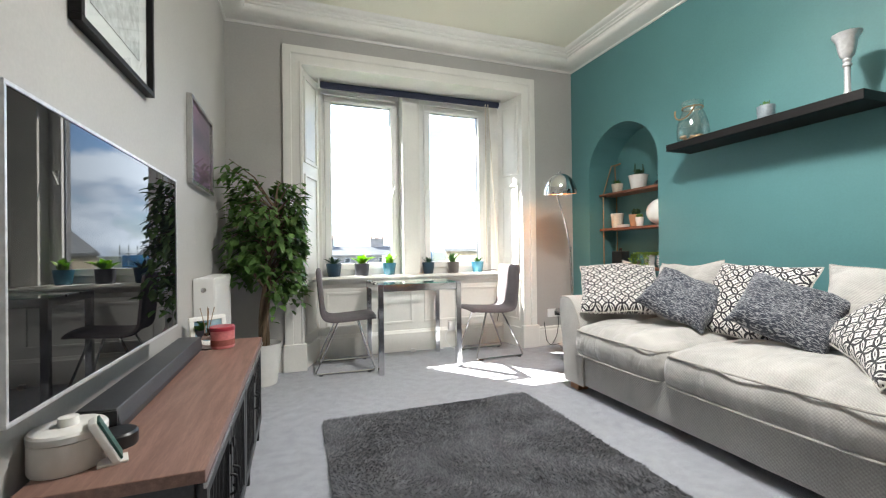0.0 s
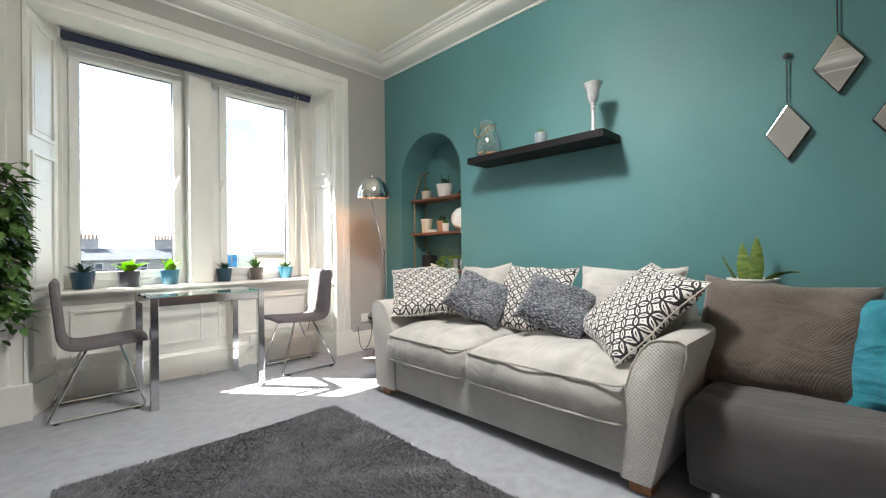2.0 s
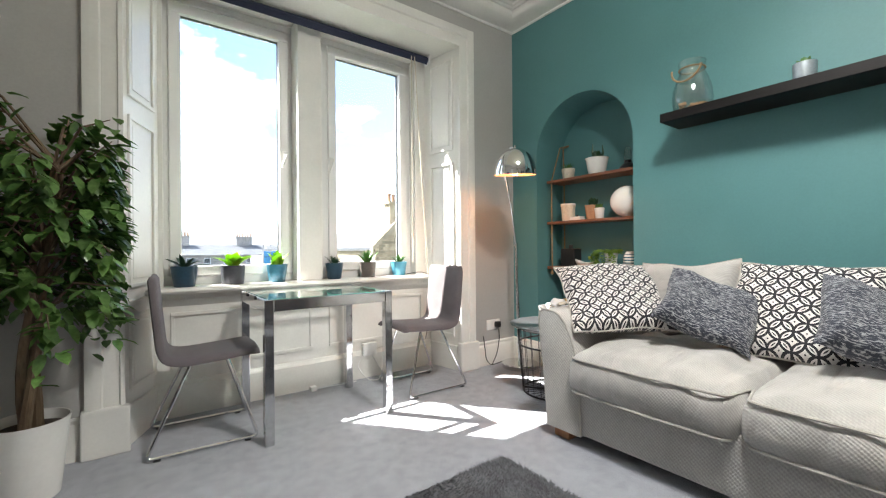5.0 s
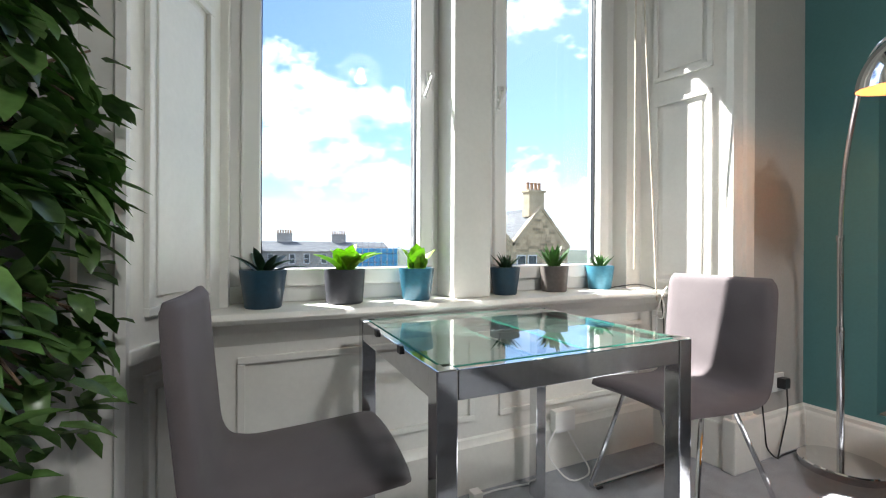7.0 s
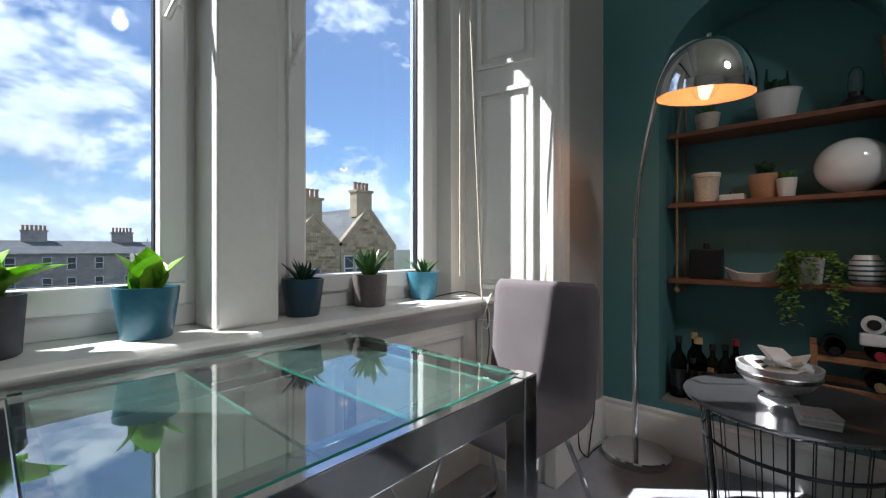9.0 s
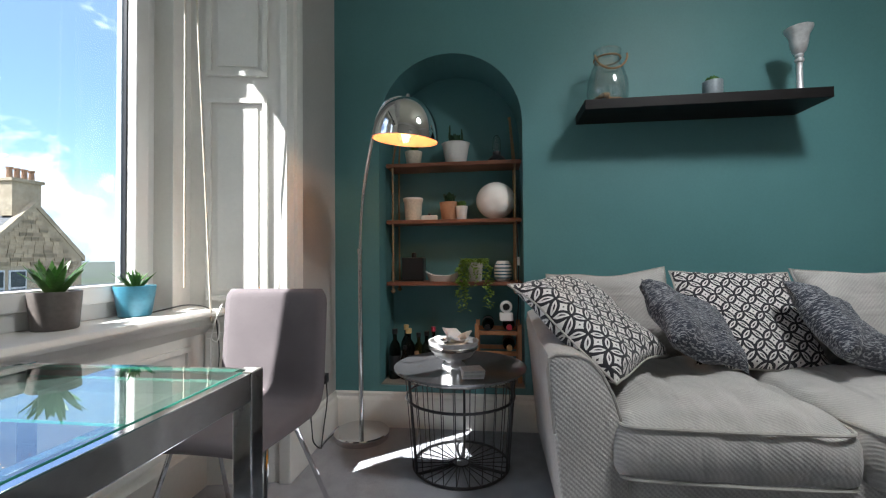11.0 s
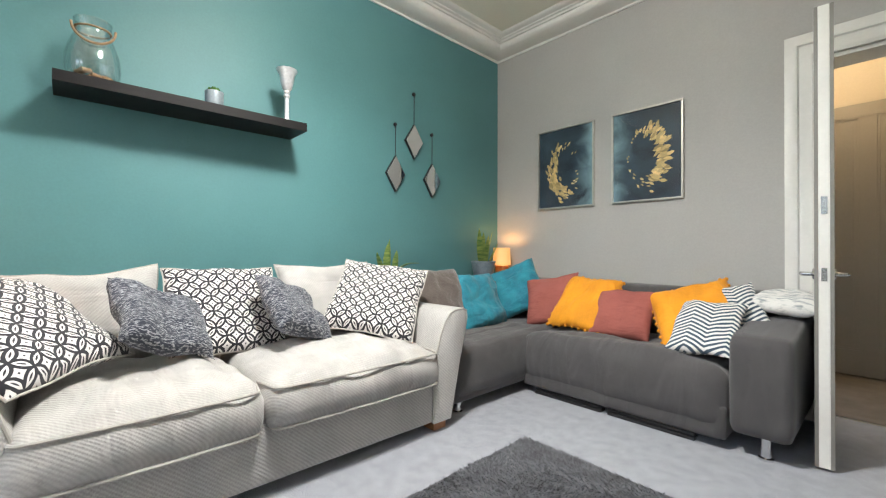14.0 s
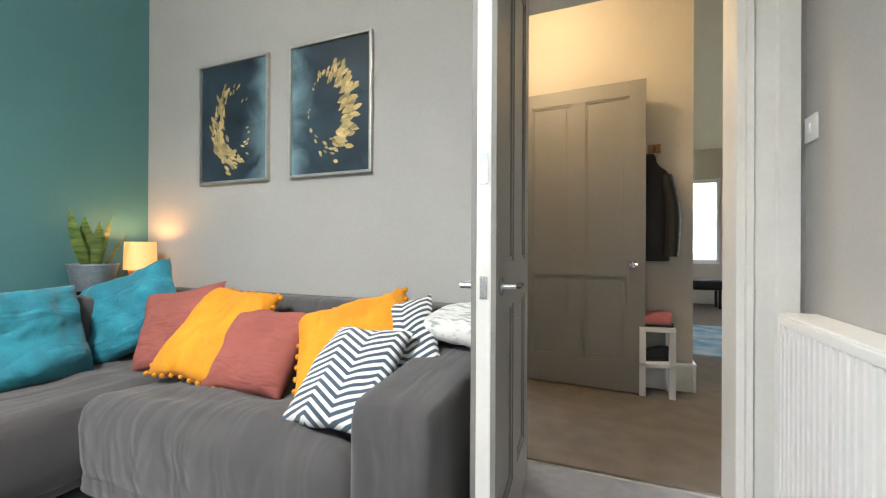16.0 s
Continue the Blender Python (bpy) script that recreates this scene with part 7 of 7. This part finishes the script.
radiator((WX + 0.042, 2.40, 0.13), 1.25, 0.655, -90, "white ribbed panel radiator on the wall beside the door")
radiator((WX + 0.042, 5.16, 0.13), 0.56, 0.735, -90, "white panel radiator on the wall behind the plant")
sw = thing("light_switch", (WX, 1.088, 1.395), "white light switch plate", "switch", kind="structure")
part("plate", Geo().box(0, -0.043, -0.043, 0.008, 0.043, 0.043), UPVC, sw, bevel=0.003)
part("rocker", Geo().box(0.008, -0.01, -0.016, 0.013, 0.01, 0.016), UPVC, sw, bevel=0.002)
so = thing("power_socket", (4.13, NY, 0.335), "white wall socket with a black plug", "socket", kind="structure")
part("plate", Geo().box(-0.073, -0.01, -0.043, 0.073, 0, 0.043), UPVC, so, bevel=0.003)
part("plug", Geo().box(0.008, -0.045, -0.024, 0.058, -0.01, 0.026), BLACKPLASTIC, so, bevel=0.006)
part("flex", Geo().tube(bend([(0.033, -0.04, -0.02), (0.035, -0.045, -0.12), (0.02, -0.03, -0.25), (-0.06, -0.05, -0.33)], 0.05), 0.0035, 6), BLACKPLASTIC, so)
sk = thing("window_power_socket", (3.10, 6.045, 0.22), "white socket under the window with a white cable", "socket")
part("plate", Geo().box(-0.05, -0.035, -0.045, 0.06, 0.0, 0.05), UPVC, sk, bevel=0.004)
part("cable", Geo().tube(bend([(-0.04, -0.03, -0.02), (-0.12, -0.05, -0.10), (-0.05, -0.12, -0.212), (0.10, -0.10, -0.214), (0.06, -0.05, -0.12), (0.02, -0.03, -0.04)], 0.06), 0.0035, 6), UPVC, sk)
part("floor_plug", Geo().box(-0.46, -0.06, -0.22, -0.42, -0.02, -0.19).tube(bend([(-0.42, -0.04, -0.21), (-0.34, -0.03, -0.214), (-0.20, -0.05, -0.214), (-0.12, -0.05, -0.214)], 0.03), 0.0035, 6), UPVC, sk, bevel=0.0)
wc = thing("window_cable", (3.60, 6.03, 0.77), "loose white and black cables hanging from the sill", "cable")
part("white_cable", Geo().tube(bend([(-0.05, 0.06, 0.004), (0.06, 0.0, 0.01), (0.075, -0.06, -0.05), (0.05, -0.07, -0.14), (0.0, -0.07, -0.12), (0.03, -0.075, -0.03), (0.09, -0.06, 0.02)], 0.04), 0.003, 6), UPVC, wc)
part("black_cable", Geo().tube(bend([(-0.14, 0.10, 0.004), (0.0, 0.02, 0.03), (0.06, -0.05, 0.0), (0.055, -0.075, -0.2), (-0.02, -0.07, -0.52)], 0.05), 0.003, 6), BLACKPLASTIC, wc)


# ---- potted tree ----
def ficus():
    t = thing("ficus_tree", (1.325, 5.45, 0), "leafy artificial weeping fig in a white pot", "plant")
    pot = part("pot", Geo().lathe([(0, 0), (0.09, 0), (0.095, 0.005), (0.125, 0.29), (0.13, 0.315), (0.123, 0.315), (0.113, 0.26), (0, 0.26)], 32), CERAMIC, t, "plain white tapered pot", smooth=30)
    part("soil", Geo().lathe([(0, 0.285), (0.07, 0.282), (0.117, 0.275)], 20, cap=False), SOIL, pot)
    rn = random.Random(12)
    tips = []
    for q in range(3):
        pts, rad = [], []
        for i in range(10):
            f = i / 9
            pts.append((0.025 * math.cos(q * 2.1 + f * 5) * (1 - 0.3 * f) + 0.10 * f * f, 0.025 * math.sin(q * 2.1 + f * 5) - 0.06 * f, 0.27 + 1.05 * f))
            rad.append(0.021 * (1 - 0.7 * f))
        part("trunk", Geo().tube(pts, rad, 8), BARK, t, "twisted brown stem")
        for i in (4, 5, 6, 7, 8, 9):
            for s in range(4):
                a = rn.uniform(0, 6.283)
                ln = rn.uniform(0.22, 0.40)
                p0 = Vector(pts[i])
                e = p0 + Vector((ln * math.cos(a), ln * math.sin(a) * 1.1 - 0.04, rn.uniform(-0.20, 0.40)))
                e.x = max(-0.20, min(0.27, e.x))
                e.y = max(-0.40, min(0.15, e.y))
                e.z = min(1.70, max(0.92 if e.x < 0.1 else 0.72, e.z))
                mid = (p0 + e) / 2 + Vector((0, 0, 0.07))
                part("branch", Geo().tube([p0, mid, e], [0.007, 0.005, 0.002], 5), BARK, t)
                tips.append((p0, mid, e))
    g = Geo()
    for p0, mid, e in tips:
        out = (e - p0)
        yaw = math.atan2(out.y, out.x)
        droop = rn.uniform(0.06, 0.20)
        for i in range(26):
            f = rn.uniform(0.4, 1.25)
            h = min(f, 1.0)
            p = p0 * (1 - h) ** 2 + mid * 2 * h * (1 - h) + e * h * h
            p = p + Vector((rn.gauss(0, 0.032), rn.gauss(0, 0.032), rn.gauss(-0.01, 0.03) - max(0.0, f - 0.9) * droop * 3))
            p.x = max(-0.25, min(0.29, p.x))
            p.y = max(-0.44, min(0.20, p.y))
            leaf_blade(g, tuple(p), yaw + rn.gauss(0, 0.9), rn.uniform(-1.0, 0.15), rn.uniform(0.06, 0.09), rn.uniform(0.015, 0.021), rn.uniform(-0.7, -0.1), 0.0012, 4)
    crown = part("crown", g, LEAF, t, smooth=60)
    crown["kind"] = "stuff"
    return t


ficus()

# ---- hall ----
ct = thing("hanging_coat", (1.36, -0.45, 1.275), "black quilted coat on a hall hook", "coat")
cg = Geo()
sections = [(-0.36, 0.02, 0.105, 0.05), (-0.33, 0.02, 0.11, 0.055), (-0.18, 0.015, 0.105, 0.06), (0.0, 0.01, 0.10, 0.062), (0.14, 0.005, 0.10, 0.062), (0.22, 0.0, 0.095, 0.055), (0.27, 0.005, 0.075, 0.05), (0.305, 0.02, 0.05, 0.045), (0.335, 0.035, 0.045, 0.045), (0.38, 0.045, 0.05, 0.045), (0.395, 0.045, 0.04, 0.035)]
zs = arc(-0.36, 0.395, 46)
verts = []
for z in zs:
    cx, hx, hy = (float(np.interp(z, [s[0] for s in sections], [s[k] for s in sections])) for k in (1, 2, 3))
    puff = 1 + 0.05 * abs(math.sin(math.pi * z / 0.062)) if z < 0.28 else 1.0
    for i in range(24):
        a = 2 * math.pi * i / 24
        w = 1 + 0.10 * noise.noise(Vector((math.cos(a) * 2, math.sin(a) * 2, z * 9)))
        verts.append((cx + hx * puff * w * math.cos(a), hy * puff * w * math.sin(a), z))
cg.add(verts, [(j * 24 + i, j * 24 + (i + 1) % 24, (j + 1) * 24 + (i + 1) % 24, (j + 1) * 24 + i) for j in range(45) for i in range(24)] + [tuple(range(24)), tuple(range(45 * 24, 46 * 24))])
part("body", cg, COAT, ct, smooth=70)
line = [(-0.06 - 0.055 * math.sin(min(1, f * 1.6) * 1.57) + 0.02 * f * f, 0.03 + 0.035 * f, 0.235 - 0.56 * f) for f in arc(0, 1, 30)]
part("sleeve", Geo().tube(line, [(0.04 + 0.006 * math.sin(f * 3)) * (1 + 0.06 * abs(math.sin(f * 26))) for f in arc(0, 1, 30)], 14), COAT, ct, smooth=70)
part("hook", Geo().box(-0.04, -0.08, 0.42, 0.04, -0.06, 0.48).tube([(0, -0.06, 0.44), (0, 0.0, 0.42), (0, 0.02, 0.45)], 0.006), PALEWOOD, ct)
st = thing("shoe_bench", (1.355, -0.40, 0), "small pale grey shoe bench by the hall door", "bench")
for z in (0.2, 0.44):
    part("shelf", Geo().box(-0.11, -0.11, z, 0.11, 0.11, z + 0.03), PAPER, st, bevel=0.003)
for x in (-0.09, 0.09):
    for y in (-0.09, 0.09):
        part("leg", Geo().box(x - 0.02, y - 0.02, 0, x + 0.02, y + 0.02, 0.44), PAPER, st, bevel=0.003)


def shoe(place, turn, material, label):
    s = thing("shoe", place, label, "shoe", "shoes on the bench", turn)
    g = slab(-0.11, -0.04, 0.012, 0.11, 0.04, 0.075, 0.03, 0.0, 1, 12, 0.002)
    g.v = [(x, y * (1 - 0.15 * abs(x) / 0.11), 0.012 + (z - 0.012) * (1.35 if x < -0.02 else 1.35 - 0.6 * (x + 0.02) / 0.13)) for x, y, z in g.v]
    part("upper", g, material, s, smooth=70)
    part("sole", slab(-0.115, -0.043, 0, 0.115, 0.043, 0.016, 0.006, 0, 2, 10, 0), BLACKPLASTIC, s)


shoe((1.37, -0.36, 0.47), 10, PINK, "pink slip-on shoe on the bench")
shoe((1.36, -0.45, 0.47), 0, PINK, "pink slip-on shoe on the bench")
shoe((1.36, -0.40, 0.23), 20, BLACKPLASTIC, "black shoe on the lower shelf")
br = thing("bedroom_rug", (0.45, -2.6, 0), "blue and cream patterned rug in the far room", "rug")
part("rug", Geo().box(-0.7, -0.9, 0, 0.7, 0.9, 0.012), RUGBLUE, br, bevel=0.004)
bs = thing("bedroom_bench", (0.35, -5.6, 0), "dark upholstered bench under the far window", "bench")
part("seat", slab(-0.5, -0.2, 0.32, 0.5, 0.2, 0.48, 0.03), BLACKWOOD, bs)
for x in (-0.42, 0.42):
    for y in (-0.14, 0.14):
        part("leg", Geo().box(x - 0.02, y - 0.02, 0, x + 0.02, y + 0.02, 0.33), BLACKWOOD, bs)

# ---- outside ----
GZ = -9.5
structure("ground", Geo().add([(-3000, -3000, GZ), (3000, -3000, GZ), (3000, 3000, GZ), (-3000, 3000, GZ)], [(0, 1, 2, 3)]), GRASS, "town ground far below the window", "ground")


def far_window(parent, x, y, z, w, h):
    f = part("window", Geo().box(x - w / 2 - 0.12, y - 0.10, z - 0.12, x + w / 2 + 0.12, y - 0.02, z + h + 0.12), PAPER, parent)
    part("pane", Geo().box(x - w / 2, y - 0.16, z, x + w / 2, y - 0.105, z + h * 0.47), DARKPANE, f)
    part("pane", Geo().box(x - w / 2, y - 0.16, z + h * 0.53, x + w / 2, y - 0.105, z + h), DARKPANE, f)


def chimney(parent, x, y, z, w, h, pots, material=SANDSTONE):
    c = part("chimney", Geo().box(x - w / 2, y - 0.6, z, x + w / 2, y + 0.6, z + h).box(x - w / 2 - 0.15, y - 0.75, z + h, x + w / 2 + 0.15, y + 0.75, z + h + 0.25), material, parent)
    for i in range(pots):
        px = x - w / 2 + w * (i + 0.5) / pots
        part("chimney_pot", Geo().lathe([(0.2, 0), (0.17, 0.7), (0.22, 0.72), (0.22, 0.85), (0.15, 0.85), (0, 0.6)], 8, Matrix.Translation((px, y, z + h + 0.25))), TERRAPOT, c)


def gable_house():
    h = thing("gabled_house", (27.5, 42.0, GZ), "sandstone tenement with two gables and chimneys", "house")
    o = Vector((27.5, 42.0, GZ))
    y0, y1 = -2.0, 12.0

    def gable(cx, half, peak, valley):
        k = [(cx - half - o.x, 0), (cx + half - o.x, 0), (cx + half - o.x, valley - GZ), (cx - o.x, peak - GZ), (cx - half - o.x, valley - GZ)]
        part("wall", Geo().prism(k, y0, y1, "y"), SANDSTONE, h)
        for s in (-1, 1):
            e = (cx + s * (half + 0.25) - o.x, valley - 0.3 - GZ)
            t = (cx - o.x, peak + 0.02 - GZ)
            part("roof", Geo().prism([e, t, (t[0], t[1] + 0.3), (e[0], e[1] + 0.3)], y0 + 0.5, y1, "y"), SLATE, h)
            part("skew", Geo().prism([e, t, (t[0], t[1] + 0.45), (e[0], e[1] + 0.45)], y0 - 0.1, y0 + 0.5, "y"), SANDSTONE, h)
    gable(23.2, 2.9, 3.9, 1.2)
    gable(29.6, 3.6, 5.1, 1.2)
    chimney(h, 23.3 - o.x, -0.9, 3.2 - GZ, 2.0, 2.5, 4)
    chimney(h, 29.4 - o.x, -0.9, 4.4 - GZ, 2.0, 2.6, 4)
    for x, z in ((27.0, -2.2), (28.4, -2.2), (23.2, -3.4), (30.6, -3.4)):
        far_window(h, x - o.x, y0, z - GZ, 0.9, 2.4)
    # courses of stone, uneven and proud
    rn = random.Random(4)
    first = {}
    z = -1.3
    n = 0
    while z < 4.7:
        for cx, half, peak, valley in ((23.2, 2.9, 3.9, 1.2), (29.6, 3.6, 5.1, 1.2)):
            w = half if z < valley else half * max(0, (peak - z - 0.35) / (peak - valley))
            x = cx - w
            while x < cx + w - 0.3 and n < 290:
                ln = rn.choice((0.45, 0.65, 0.85))
                if not (26.4 < x + ln and x < 29.1 and z < 0.5) and x + ln < cx + w:
                    key = ln
                    if key not in first:
                        s = part("stone", Geo().box(0, -0.05, 0, ln - 0.05, 0.0, 0.27), SANDSTONE_PIECE, h)
                        first[key] = s
                    else:
                        s = new("stone", first[key].data)
                        s.parent = h
                    s.location = (x - o.x, y0 - rn.uniform(0, 0.03), z - GZ)
                    n += 1
                x += ln
        z += 0.32
    return h


SANDSTONE_PIECE = mat("sandstone_block", (0.56, 0.43, 0.28), (0.46, 0.34, 0.22), rough=0.9, scale=1.5, fine=9, bump=0.3, var=0.2, dist=0.04)
_n, _l = SANDSTONE_PIECE.node_tree.nodes, SANDSTONE_PIECE.node_tree.links
_oi, _rg, _sc = _n.new("ShaderNodeObjectInfo"), _n.new("ShaderNodeMapRange"), _n.new("ShaderNodeVectorMath")
_rg.inputs["To Min"].default_value, _rg.inputs["To Max"].default_value, _sc.operation = 0.55, 1.3, "SCALE"
_l.new(_oi.outputs["Random"], _rg.inputs["Value"])
_l.new(_n["Principled BSDF"].inputs["Base Color"].links[0].from_socket, _sc.inputs[0])
_l.new(_rg.outputs["Result"], _sc.inputs["Scale"])
_l.new(_sc.outputs["Vector"], _n["Principled BSDF"].inputs["Base Color"])
gable_house()


def terrace(name, x0, x1, y, top, eave, label, step, chim, rows=2):
    h = thing(name, ((x0 + x1) / 2, y, GZ), label, "house")
    cx = (x0 + x1) / 2
    a, b = x0 - cx, x1 - cx
    part("wall", Geo().box(a, 0, 0, b, 11, eave - GZ), GREYSTONE, h)
    part("roof", Geo().prism([(-0.4, eave - GZ), (11.4, eave - GZ), (5.5, top - GZ)], a, b, "x"), SLATE, h)
    part("gutter", Geo().box(a, -0.5, eave - GZ - 0.15, b, -0.3, eave - GZ + 0.05), GREYSTONE, h)
    n = int((x1 - x0) / step)
    for r in range(rows):
        for i in range(n):
            far_window(h, a + (i + 0.5) * step + (0.6 if i % 3 == 1 else 0), 0, eave - GZ - 2.6 - r * 3.4, 1.0, 1.9)
    for x in chim:
        chimney(h, x - cx, 5.5, top - GZ - 0.8, 3.2, 2.3, 6, GREYSTONE)
    return h


terrace("tenement_row", -40, 3, 92, 2.2, -0.4, "long grey stone tenement row with slate roof", 3.6, (-30, -18, -2))
terrace("tenement_row", 3.2, 31, 98, 2.4, 0.2, "long grey stone tenement row with slate roof", 3.6, (8, 20))
h2 = terrace("slate_roof_house", -16, -0.4, 36, 3.6, -0.3, "stone house with a large slate roof", 3.2, ())
part("gable_wall", Geo().prism([(-0.2, 0), (11.2, 0), (11.2, -0.3 - GZ), (5.5, 4.0 - GZ), (-0.2, -0.3 - GZ)], 7.8, 8.3, "x"), GREYSTONE, h2)
sc = thing("scaffolded_building", (21.5, 70, GZ), "building under scaffolding with blue sheeting", "building")
part("wall", Geo().box(-5, 0, 0, 2, 9, 9.8), GREYSTONE, sc)
part("sheeting", Geo().box(-5.2, -1.3, 6.6, 1.6, -1.2, 10.4), BLUESHEET, sc)
for i in range(8):
    part("scaffold_pole", Geo().tube([(-5.2 + i, -1.45, 0), (-5.2 + i, -1.45, 11.8)], 0.06, 6), STEEL, sc)
for z in (8.2, 9.6, 10.6):
    part("scaffold_rail", Geo().tube([(-5.3, -1.5, z), (1.9, -1.5, z)], 0.05, 6), STEEL, sc)
